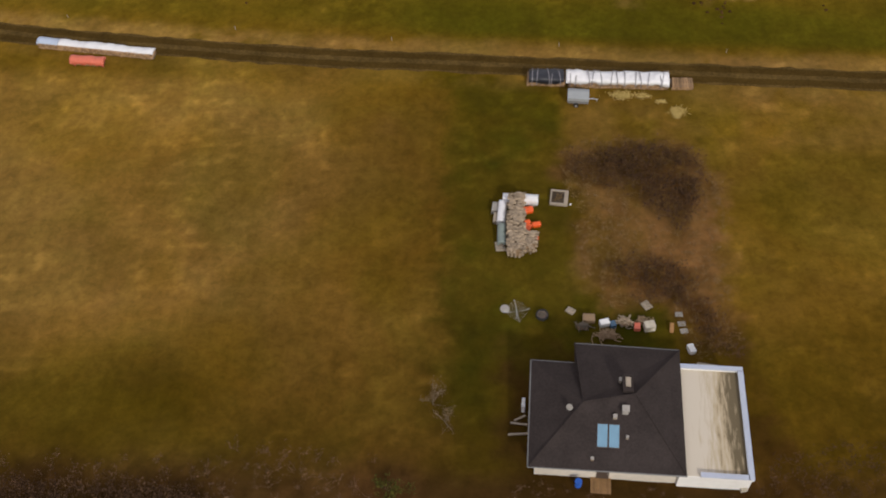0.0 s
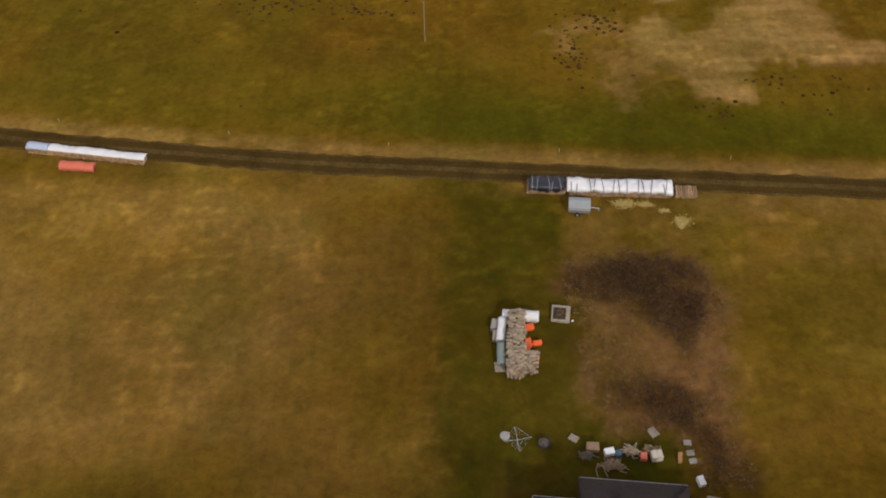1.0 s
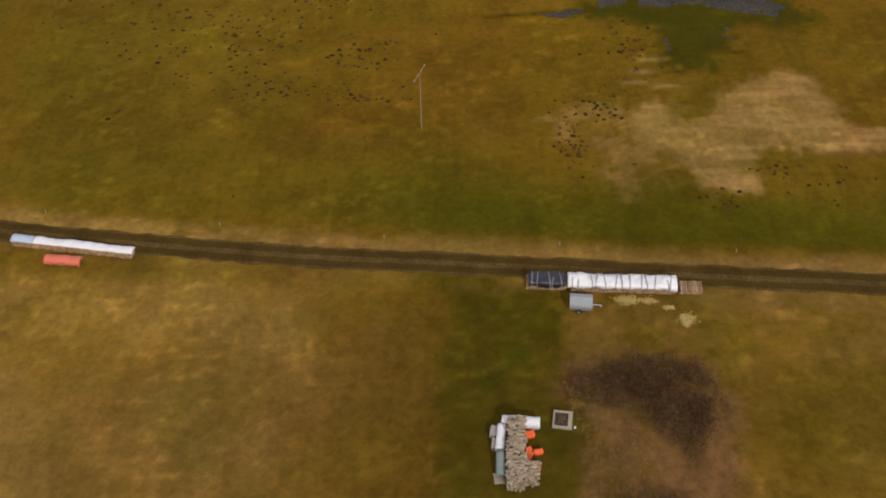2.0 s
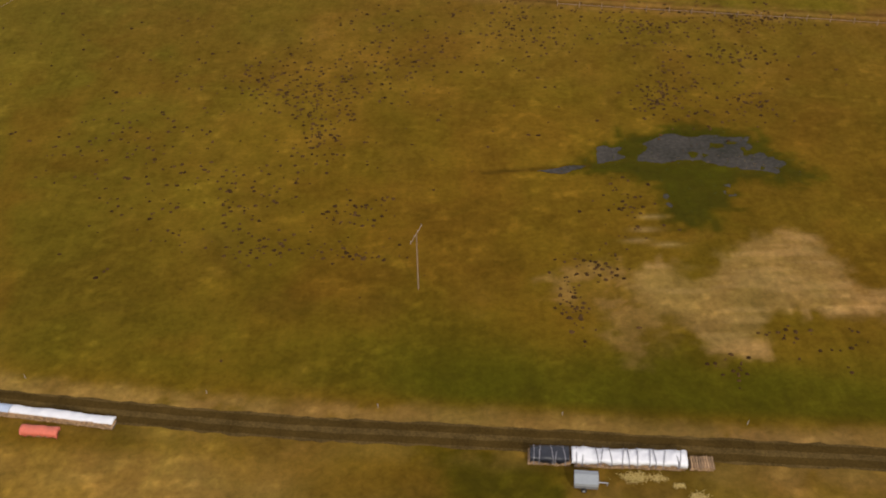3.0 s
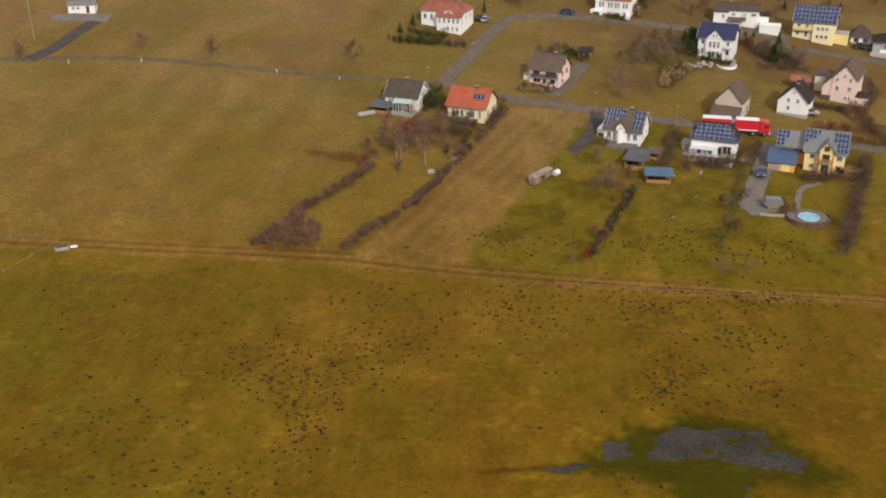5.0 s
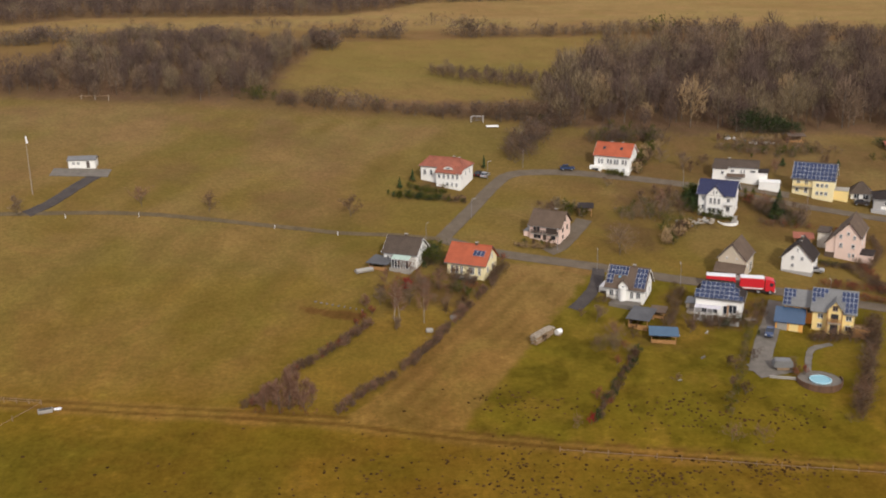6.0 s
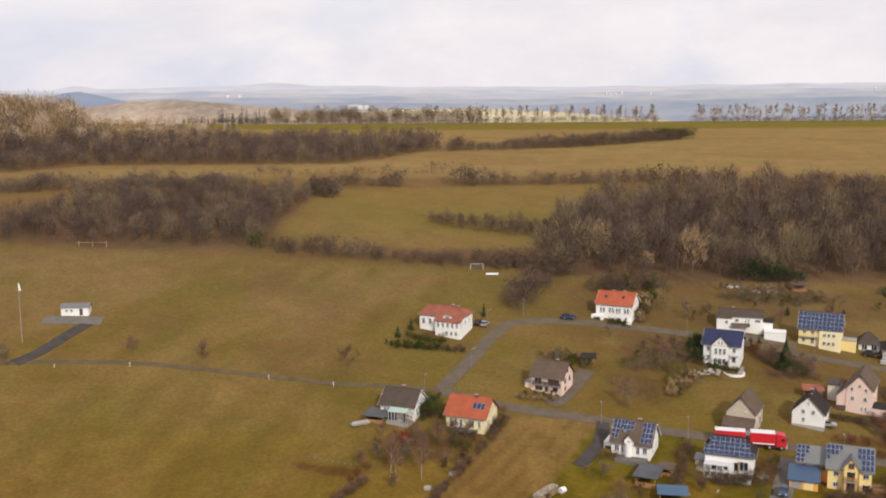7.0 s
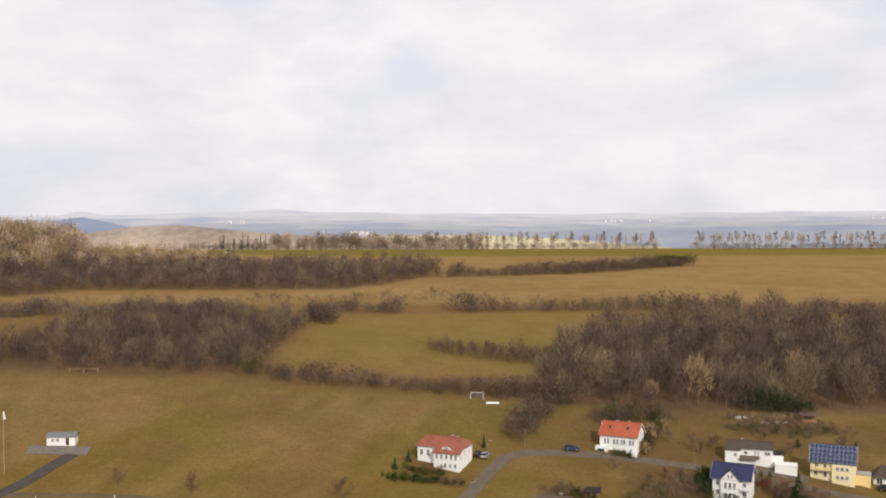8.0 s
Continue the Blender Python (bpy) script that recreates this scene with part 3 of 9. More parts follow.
def sheet(name, xs, ys, zs, mat, colours=None):
    gx, gy = np.meshgrid(xs, ys)
    nx, ny = len(xs), len(ys)
    co = np.stack([gx, gy, zs(gx, gy)], -1).reshape(-1, 3)
    i = (np.arange(ny - 1)[:, None] * nx + np.arange(nx - 1)[None]).reshape(-1)
    quads = np.stack([i, i + 1, i + 1 + nx, i + nx], -1)
    me = bpy.data.meshes.new(name)
    me.vertices.add(len(co))
    me.vertices.foreach_set("co", co.astype(np.float32).ravel())
    me.loops.add(quads.size)
    me.loops.foreach_set("vertex_index", quads.ravel().astype(np.int32))
    me.polygons.add(len(quads))
    me.polygons.foreach_set("loop_start", np.arange(0, quads.size, 4, dtype=np.int32))
    me.polygons.foreach_set("use_smooth", np.ones(len(quads), bool))
    me.update(calc_edges=True)
    if colours is not None:
        attr = me.color_attributes.new("cover", "FLOAT_COLOR", "POINT")
        rgba = np.ones((len(co), 4), np.float32)
        rgba[:, :3] = colours(co[:, 0], co[:, 1])
        attr.data.foreach_set("color", rgba.ravel())
    me.materials.append(mat)
    return new(name, me)


WET = [(29, 156), (30.5, 160.5), (33, 163), (41, 162.3), (48.5, 162.8), (47.5, 158.5), (49.5, 156.5), (54, 152), (49, 151.5), (43, 153), (37, 154.5)]
PUDDLE = [(22, 155), (22.5, 160), (26.4, 160), (26.6, 155.5)]
LOBE = [(36, 142), (41, 145), (43.5, 151), (38, 151), (36.5, 147)]
POND_LEVEL = float(ground(38, 156)) - 0.14


def land(x, y):
    rough = 0.22 * (cloudy(x, y, 6, 61) - 0.5) + 0.08 * (value_noise(x, y, 1.4, 63) - 0.5)
    z = ground(x, y) + rough * (1 - 0.75 * ease(190, 250, y)) * ease(700, 400, y)
    x, y = np.asarray(x, float), np.asarray(y, float)
    hummock = 0.75 * cloudy(x, y, 3.2, 65) + 0.25 * value_noise(x, y, 0.9, 66) - 0.5
    for patch, depth, swing in ((WET, -0.05, 0.38), (PUDDLE, -0.08, 0.16), (LOBE, 0.07, 0.45)):
        near_patch = (x > patch[0][0] - 12) & (x < patch[0][0] + 34) & (y > 134) & (y < 170)
        if np.any(near_patch):
            wet = np.zeros(np.shape(x))
            wet[near_patch] = soft_patch(x[near_patch], y[near_patch], patch, 1.1)
            z = z + wet * (POND_LEVEL + depth + swing * hummock - z)
    return z


half = steps((0, 80, 0.55, 0.55), (80, 150, 0.55, 2.5), (150, 500, 2.5, 18), (500, 2600, 18, 160))
grid_x = np.concatenate([-half[:0:-1], half])
grid_y = steps((-900, 20, 120, 1.2), (20, 60, 0.6, 0.5), (60, 235, 0.5, 0.6), (235, 300, 0.7, 1.0), (300, 420, 1.0, 2.0), (420, 700, 2.0, 6), (700, 1200, 6, 14), (1200, 4700, 20, 150))
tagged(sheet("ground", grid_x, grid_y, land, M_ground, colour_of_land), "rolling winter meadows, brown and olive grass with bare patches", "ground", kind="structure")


def ribbon(name, line, width, mat, lift=0.05, spacing=1.5, ragged=0.15, crown=0.0):
    """A road draped over the land along a smoothed line."""
    pts = [Vector((*p, 0)) for p in line]
    dense = []
    for i in range(len(pts) - 1):
        p0, p1, p2, p3 = pts[max(i - 1, 0)], pts[i], pts[i + 1], pts[min(i + 2, len(pts) - 1)]
        n = max(2, int((p2 - p1).length / spacing))
        for k in range(n):
            t = k / n
            dense.append(0.5 * (2 * p1 + (p2 - p0) * t + (2 * p0 - 5 * p1 + 4 * p2 - p3) * t * t + (3 * p1 - p0 - 3 * p2 + p3) * t ** 3))
    dense.append(pts[-1])
    bm = bmesh.new()
    rows = []
    across = (-0.5, -0.25, 0.0, 0.25, 0.5)
    for i, p in enumerate(dense):
        d = (dense[min(i + 1, len(dense) - 1)] - dense[max(i - 1, 0)]).normalized()
        side = Vector((d.y, -d.x, 0))
        row = []
        for a in across:
            w = width * a + (ragged * (value_noise(p.x * 1.7, p.y * 1.7 + a * 50, 2.0, 71) - 0.5) * 2 if abs(a) == 0.5 else 0)
            q = p + side * w
            row.append(bm.verts.new((q.x, q.y, float(land(q.x, q.y)) + lift + crown * (0.5 - abs(a)))))
        rows.append(row)
    for a, b in zip(rows, rows[1:]):
        for k in range(len(across) - 1):
            bm.faces.new((a[k], a[k + 1], b[k + 1], b[k]))
    # a thin skirt, so that the road has an edge
    for k in (0, -1):
        low = [bm.verts.new(r[k].co - Vector((0, 0, 0.25))) for r in rows]
        for i in range(len(rows) - 1):
            bm.faces.new((rows[i][k], rows[i + 1][k], low[i + 1], low[i]))
    me = bpy.data.meshes.new(name)
    bm.to_mesh(me)
    bm.free()
    me.materials.append(mat)
    return new(name, me)


def shift(line, d):
    """The line moved sideways by d metres (to the north for the track)."""
    return [(x, y + d) for x, y in line]


tagged(ribbon("farm_track", TRACK, 3.6, M_track_bed, 0.03, 1.2, 0.22), "unpaved brown farm track with a worn grassy middle", "track", kind="structure")
for d in (0.95, -0.95):
    tagged(ribbon("track_rut", shift(TRACK, d), 1.0, M_track, 0.05, 1.2, 0.1), "dark wheel rut of an unpaved farm track", "track", kind="structure")
ROAD_LEFT = [(-230, 291), (-160, 294), (-116, 297.6), (-80, 300.4), (-43.7, 296), (-26.3, 293.4), (-12, 293), (0, 291.5)]
ROAD_UP = [(-0.5, 292), (6.5, 308.4), (14.5, 328), (20, 336), (30, 338.5), (43.4, 338.5), (72.5, 333.5), (98.3, 323.4), (123.5, 314.3), (170, 298)]
ROAD_RIGHT = [(-0.9, 291.9), (5, 288.5), (14.1, 284.4), (35.4, 278.9), (57.3, 272.1), (77.9, 267), (100.6, 258.6), (150, 243)]
for line, wide, name in ((ROAD_LEFT, 1.9, "road_west"), (ROAD_UP, 3.8, "road_uphill"), (ROAD_RIGHT, 4.0, "road_village")):
    tagged(ribbon(name, line, wide, M_lane if name == "road_west" else M_asphalt, 0.1, 1.5, 0.1, 0.05), "worn grey asphalt village road without markings", "road", kind="structure")
tagged(ribbon("cabin_drive", [(-108, 298), (-104, 304), (-100.5, 314), (-97.5, 322)], 3.6, M_dark_asphalt, 0.16, 1.2), "dark asphalt drive to a small cabin", "drive", kind="structure")
tagged(ribbon("cabin_forecourt", [(-110, 323.5), (-94, 324.5)], 5.0, M_gravel, 0.2, 1.2), "pale gravel forecourt of a cabin", "paving", kind="structure")
tagged(ribbon("garage_yard", [(85.5, 334.2), (92, 332.4), (99.6, 329.6)], 4.6, M_asphalt, 0.13, 1.2), "grey asphalt yard before a garage", "drive", kind="structure")
tagged(ribbon("house_drive", [(25.5, 286), (29, 289.5), (33, 297), (37.4, 306.5)], 4.2, M_asphalt, 0.12, 1.2), "grey drive beside a beige house", "drive", kind="structure")
tagged(ribbon("garage_drive", [(62.6, 230.5), (66.6, 241), (70.6, 250), (76, 262)], 4.2, M_gravel, 0.12, 1.2), "grey paved drive beside a yellow house", "drive", kind="structure")
tagged(ribbon("parking_apron", [(61.5, 231), (69, 233.2)], 5.5, M_gravel, 0.14, 1.2), "grey paved parking place", "paving", kind="structure")
tagged(ribbon("pool_path", [(71.8, 229.0), (73.2, 233), (75.4, 238.4), (77, 240.4), (81, 242)], 1.3, M_gravel, 0.12, 1.0), "pale paved garden path to a pool", "path", kind="structure")
tagged(ribbon("side_drive", [(28.8, 257.4), (32.2, 262.5), (35.2, 269), (37.2, 277.5)], 3.0, M_dark_asphalt, 0.12, 1.2), "dark drive beside a white house", "drive", kind="structure")

# ---- building blocks for things ----
def z_at(x, y):
    return float(land(x, y))


def part(name, bm, mat, parent=None, label="", m=None, smooth=False):
    """Links a bmesh as one mesh object under a thing or a part."""
    me = bpy.data.meshes.new(name)
    bm.normal_update()
    bm.to_mesh(me)
    bm.free()
    for one in (mat if isinstance(mat, (list, tuple)) else [mat]):
        me.materials.append(one)
    if smooth:
        me.polygons.foreach_set("use_smooth", np.ones(len(me.polygons), bool))
    ob = new(name, me)
    if parent:
        ob.parent = parent
    if m is not None:
        ob.matrix_basis = m
    if label:
        tagged(ob, label)
    return ob


def again(ob, m, parent=None):
    """One more piece on the same mesh."""
    o = new(ob.name.split(".")[0], ob.data)
    o.parent = parent or ob.parent
    o.matrix_basis = m
    return o


def thing(name, x, y, turn, label, category, group="", z=None, lift=0.0):
    ob = new(name)
    ob.empty_display_size = 0.3
    ob.matrix_basis = pose(x, y, (z_at(x, y) if z is None else z) + lift, 0, 0, turn)
    return tagged(ob, label, category, group)


def block(bm, x0, x1, y0, y1, z0, z1, bevel=0.0, taper=0.0, m=None):
    v = [bm.verts.new((x, y, z)) for z, s in ((z0, 0), (z1, taper)) for x, y in ((x0 + s, y0 + s), (x1 - s, y0 + s), (x1 - s, y1 - s), (x0 + s, y1 - s))]
    faces = [bm.faces.new([v[i] for i in f]) for f in ((3, 2, 1, 0), (4, 5, 6, 7), (0, 1, 5, 4), (1, 2, 6, 5), (2, 3, 7, 6), (3, 0, 4, 7))]
    if bevel:
        edges = list({e for f in faces for e in f.edges})
        got = bmesh.ops.bevel(bm, geom=edges, offset=bevel, segments=1, affect="EDGES")
        v = list({q for f in got["faces"] for q in f.verts} | {q for q in v if q.is_valid})
    if m is not None:
        bmesh.ops.transform(bm, matrix=m, verts=v)
    return v


def boxed(*args, **kw):
    bm = bmesh.new()
    block(bm, *args, **kw)
    return bm


def prism(bm, outline, y0, y1):
    """Extrudes an outline in (x, z) from y0 to y1."""
    a = [bm.verts.new((x, y0, z)) for x, z in outline]
    b = [bm.verts.new((x, y1, z)) for x, z in outline]
    bm.faces.new(a)
    bm.faces.new(b[::-1])
    for i in range(len(a)):
        j = (i + 1) % len(a)
        bm.faces.new((a[j], a[i], b[i], b[j]))


def slab(bm, corners, thick):
    """A plate with the four given upper corners, and its thickness straight down."""
    top = [bm.verts.new(c) for c in corners]
    low = [bm.verts.new((c[0], c[1], c[2] - thick)) for c in corners]
    bm.faces.new(top)
    bm.faces.new(low[::-1])
    n = len(corners)
    for i in range(n):
        j = (i + 1) % n
        bm.faces.new((top[j], top[i], low[i], low[j]))


def rod(bm, a, b, r0, r1=None, sides=6):
    a, b = Vector(a), Vector(b)
    r1 = r0 if r1 is None else r1
    turn = (b - a).to_track_quat("Z", "Y").to_matrix()
    rings = []
    for p, r in ((a, r0), (b, r1)):
        rings.append([bm.verts.new(p + turn @ Vector((r * math.cos(6.2832 * k / sides), r * math.sin(6.2832 * k / sides), 0))) for k in range(sides)])
    for k in range(sides):
        j = (k + 1) % sides
        bm.faces.new((rings[0][k], rings[0][j], rings[1][j], rings[1][k]))
    bm.faces.new(rings[0][::-1])
    bm.faces.new(rings[1])


def disc(bm, r, z0, z1, sides=20, cx=0, cy=0, hole=0.0):
    outer = [[bm.verts.new((cx + r * math.cos(6.2832 * k / sides), cy + r * math.sin(6.2832 * k / sides), z)) for k in range(sides)] for z in (z0, z1)]
    if not hole:
        bm.faces.new(outer[0][::-1])
        bm.faces.new(outer[1])
    else:
        inner = [[bm.verts.new((cx + hole * math.cos(6.2832 * k / sides), cy + hole * math.sin(6.2832 * k / sides), z)) for k in range(sides)] for z in (z0, z1)]
    for k in range(sides):
        j = (k + 1) % sides
        bm.faces.new((outer[0][k], outer[0][j], outer[1][j], outer[1][k]))
        if hole:
            bm.faces.new((inner[0][j], inner[0][k], inner[1][k], inner[1][j]))
            bm.faces.new((outer[1][k], outer[1][j], inner[1][j], inner[1][k]))
            bm.faces.new((outer[0][j], outer[0][k], inner[0][k], inner[0][j]))


def window(parent, w, h, m, frame_mat=None, bars=1, pane_mat=None, name="window"):
    """A window: a frame with its pane, set on a wall; its own y points out of the wall towards -y."""
    bm = bmesh.new()
    t = 0.09
    xs = [-w / 2, -w / 2 + t]
    for k in range(bars):
        x = -w / 2 + w * (k + 1) / (bars + 1)
        xs += [x - 0.04, x + 0.04]
    xs += [w / 2 - t, w / 2]
    zs = [0, t, h - t, h]
    grid = [[bm.verts.new((x, -0.06, z)) for x in xs] for z in zs]
    for j in range(3):
        for i in range(len(xs) - 1):
            if j != 1 or i % 2 == 0:
                bm.faces.new((grid[j][i], grid[j][i + 1], grid[j + 1][i + 1], grid[j + 1][i]))
    got = bmesh.ops.extrude_face_region(bm, geom=bm.faces[:])
    bmesh.ops.translate(bm, verts=[v for v in got["geom"] if isinstance(v, bmesh.types.BMVert)], vec=(0, 0.11, 0))
    bmesh.ops.recalc_face_normals(bm, faces=bm.faces)
    frame_ob = part(name, bm, frame_mat or M_frame, parent, m=m)
    part("pane", boxed(-w / 2 + t, w / 2 - t, -0.02, 0.02, t, h - t), pane_mat or M_glass, frame_ob)
    bm = bmesh.new()
    block(bm, -w / 2 - 0.05, w / 2 + 0.05, -0.16, -0.061, -0.05, 0.02)
    part("sill", bm, M_concrete, frame_ob)
    return frame_ob


def door(parent, w, h, m, mat=None):
    bm = bmesh.new()
    block(bm, -w / 2, w / 2, -0.05, 0.05, 0, h, bevel=0.02)
    d = part("door", bm, mat or M_dark_frame, parent, m=m)
    part("handle", boxed(w / 2 - 0.16, w / 2 - 0.08, -0.1, -0.051, h * 0.48, h * 0.52), M_alu, d)
    return d


def solar_panel(parent, origin, along, up, nx, nz, w=1.0, h=1.6, gap=0.06, skip=()):
    """Rows of framed panels on a roof slope: origin is the lower left corner; one object for each panel."""
    along, up = Vector(along).normalized(), Vector(up).normalized()
    normal = along.cross(up)
    first = None
    for j in range(nz):
        for i in range(nx):
            if (i, j) in skip:
                continue
            o = Vector(origin) + along * i * (w + gap) + up * j * (h + gap) + normal * 0.1
            m = Matrix((along, up, normal)).transposed().to_4x4()
            m.translation = o
            if first is None:
                bm = bmesh.new()
                block(bm, 0, w, 0, h, -0.02, 0.03)
                first = part("solar_panel", bm, M_alu, parent, m=m)
                cell = part("cell_sheet", boxed(0.035, w - 0.035, 0.035, h - 0.035, 0.03, 0.036), M_solar, first)
            else:
                p = again(first, m, parent)
                again(cell, Matrix(), p)

# ---- houses ----
def house(x, y, turn, L, D, eave, ridge, wall_mat, roof_mat, label, gable="side", over=0.5, front=(), right=(), left=(), doors=(), chimneys=(), base_mat=None, frame_mat=None, drop=2.0, soffit=None, hip=(0.0, 0.0)):
    """A gabled house. Its own origin is the front left corner; x runs along the front, y to the back.
    gable 'side': the ridge runs along the front; 'front': the gable looks to the front.
    hip: how far the ridge ends stand in from the two ends of the roof, 0 for a plain gable.
    front, right, left: windows as (place along the wall, sill height, width, height[, bars])."""
    h = thing("house", x, y, turn, label, "house", "village houses")
    bm = bmesh.new()
    if gable == "side":
        outline = [(0, -drop), (D, -drop), (D, eave), (D / 2, ridge), (0, eave)]
        if hip[0] or hip[1]:
            block(bm, 0, D, 0, L, -drop, eave)
            outline = [(0.1, eave), (D - 0.1, eave), (D / 2, ridge - 0.1)]
        prism(bm, outline, hip[0], L - hip[1])
        bmesh.ops.transform(bm, matrix=Matrix(((0, 1, 0, 0), (1, 0, 0, 0), (0, 0, 1, 0), (0, 0, 0, 1))), verts=bm.verts)
        bmesh.ops.reverse_faces(bm, faces=bm.faces)
    else:
        outline = [(0, -drop), (L, -drop), (L, eave), (L / 2, ridge), (0, eave)]
        prism(bm, outline, 0, D)
    part("wall", bm, wall_mat, h)
    if base_mat:
        part("plinth", boxed(-0.03, L + 0.03, -0.03, D + 0.03, -drop, 0.4), base_mat, h)
    # two roof slopes with eaves, a ridge cap, bargeboards and gutters
    span = D if gable == "side" else L
    run = L if gable == "side" else D
    rise = (ridge - eave) / (span / 2)
    low = eave - rise * over

    def to(u, v, z):
        return (u, v, z) if gable == "side" else (v, u, z)
    for side in (0, 1):
        bm = bmesh.new()
        v0, v1 = (-over, span / 2) if side == 0 else (span + over, span / 2)
        # tile courses as low steps
        in_l, in_r = (hip[0] + over if hip[0] else 0.0), (hip[1] + over if hip[1] else 0.0)
        n = max(6, int(math.hypot(span / 2 + over, ridge - low) / 0.36))
        foot = [bm.verts.new(to(u, v0, low - 0.02)) for u in (-over, run + over)]
        last = [None, None, foot[1], foot[0]]
        for k in range(n):
            t0, t1 = k / n, (k + 1) / n
            a, b = v0 + (v1 - v0) * t0, v0 + (v1 - v0) * t1
            za, zb = low + (ridge - low) * t0 + 0.16, low + (ridge - low) * t1 + 0.16
            la, lb, ra, rb = -over + in_l * t0, -over + in_l * t1, run + over - in_r * t0, run + over - in_r * t1
            q = [bm.verts.new(to(u, v, z)) for u, v, z in ((la, a, za + 0.045), (ra, a, za + 0.045), (rb, b, zb + 0.012), (lb, b, zb + 0.012))]
            bm.faces.new((last[3], last[2], q[1], q[0]))
            bm.faces.new(q)
            last = q
        end = [bm.verts.new(to(u, v1, ridge - 0.04)) for u in (-over + in_l, run + over - in_r)]
        bm.faces.new((last[3], last[2], end[1], end[0]))
        bm.faces.new((end[0], end[1], foot[1], foot[0]))
        bmesh.ops.recalc_face_normals(bm, faces=bm.faces)
        part("roof_slope", bm, roof_mat, h)
        bm = bmesh.new()
        rod(bm, to(-over, v0 + (-0.06 if side == 0 else 0.06), low + 0.06), to(run + over, v0 + (-0.06 if side == 0 else 0.06), low + 0.06), 0.07)
        part("gutter", bm, M_zinc, h)
    bm = bmesh.new()
    rod(bm, to(hip[0] if hip[0] else -over, span / 2, ridge + 0.19), to(run - hip[1] if hip[1] else run + over, span / 2, ridge + 0.19), 0.13)
    part("ridge_cap", bm, roof_mat, h)
    for u, end, d in ((-over, hip[0], -0.04), (run + over, hip[1], 0.04)):
        if end:
            # a hipped end: one sloping triangle with its caps and gutter
            top = to(end if u < 0 else run - end, span / 2, ridge + 0.17)
            low_a, low_b = to(u, -over, low + 0.17), to(u, span + over, low + 0.17)
            bm = bmesh.new()
            slab(bm, [low_a, low_b, top] if u > 0 else [low_b, low_a, top], 0.2)
            bmesh.ops.recalc_face_normals(bm, faces=bm.faces)
            part("roof_hip", bm, roof_mat, h)
            for corner in (low_a, low_b):
                bm = bmesh.new()
                rod(bm, Vector(corner) + Vector((0, 0, 0.03)), Vector(top) + Vector((0, 0, 0.03)), 0.11)
                part("hip_cap", bm, roof_mat, h)
            bm = bmesh.new()
            rod(bm, to(u + 1.5 * d, -over, low + 0.06), to(u + 1.5 * d, span + over, low + 0.06), 0.07)
            part("gutter", bm, M_zinc, h)
            continue
        for v0, v1 in ((-over, span / 2), (span + over, span / 2)):
            bm = bmesh.new()
            slab(bm, [to(u, v0, low + 0.18), to(u + d, v0, low + 0.18), to(u + d, v1, ridge + 0.18), to(u, v1, ridge + 0.18)], 0.24)
            bmesh.ops.recalc_face_normals(bm, faces=bm.faces)
            part("bargeboard", bm, soffit or M_dark_frame, h)
    for w in front:
        window(h, w[2], w[3], pose(w[0], -0.02, w[1]), frame_mat, w[4] if len(w) > 4 else 1)
    for w in right:
        window(h, w[2], w[3], pose(L + 0.02, w[0], w[1], 0, 0, 90), frame_mat, w[4] if len(w) > 4 else 1)
    for w in left:
        window(h, w[2], w[3], pose(-0.02, w[0], w[1], 0, 0, -90), frame_mat, w[4] if len(w) > 4 else 1)
    for d in doors:
        door(h, d[2], d[3], pose(d[0], -0.02, d[1]), d[4] if len(d) > 4 else None)
    for cx, cy, top in chimneys:
        bm = bmesh.new()
        block(bm, cx - 0.35, cx + 0.35, cy - 0.3, cy + 0.3, ridge - 1.4, ridge + top, bevel=0.03)
        stack = part("chimney", bm, M_brown_tile, h)
        part("cap", boxed(cx - 0.42, cx + 0.42, cy - 0.37, cy + 0.37, ridge + top + 0.003, ridge + top + 0.1, bevel=0.02), M_concrete, stack)
    h["low"], h["rise"] = low, rise
    return h


def skylight(h, x, v, eave, rise, w=0.8, l=1.1, mat=None):
    """A roof window on the front slope, v metres in from the eave line."""
    a = math.degrees(math.atan(rise))
    bm = bmesh.new()
    block(bm, -w / 2, w / 2, 0, l, 0.06, 0.16, bevel=0.02)
    f = part("skylight", bm, M_dark_frame, h, m=pose(x, v, eave + rise * v + 0.16, a, 0, 0))
    part("pane", boxed(-w / 2 + 0.08, w / 2 - 0.08, 0.08, l - 0.08, 0.16, 0.168), mat or M_glass, f)


def roof_panels(h, x0, v0, eave, rise, nx, nz, w=1.0, l=1.6, skip=()):
    up = Vector((0, 1, rise)).normalized()
    solar_panel(h, (x0, v0, eave + rise * v0 + 0.16), (1, 0, 0), up, nx, nz, w, l, skip=skip)


def cross_gable(h, x0, x1, eave, ridge, depth, wall_mat, roof_mat, proud=0.4, over=0.35):
    """A gable that looks to the front, its ridge running back into the main roof."""
    bm = bmesh.new()
    prism(bm, [(x0, -1.5), (x1, -1.5), (x1, eave), ((x0 + x1) / 2, ridge), (x0, eave)], -proud, depth)
    part("wall", bm, wall_mat, h)
    mid, rise = (x0 + x1) / 2, (ridge - eave) / ((x1 - x0) / 2)
    for s, a in ((-1, x0), (1, x1)):
        bm = bmesh.new()
        slab(bm, [(a + s * over, -proud - over, eave - rise * over + 0.16), (mid, -proud - over, ridge + 0.16), (mid, depth, ridge + 0.16), (a + s * over, depth, eave - rise * over + 0.16)], 0.18)
        bmesh.ops.recalc_face_normals(bm, faces=bm.faces)
        part("roof_slope", bm, roof_mat, h)


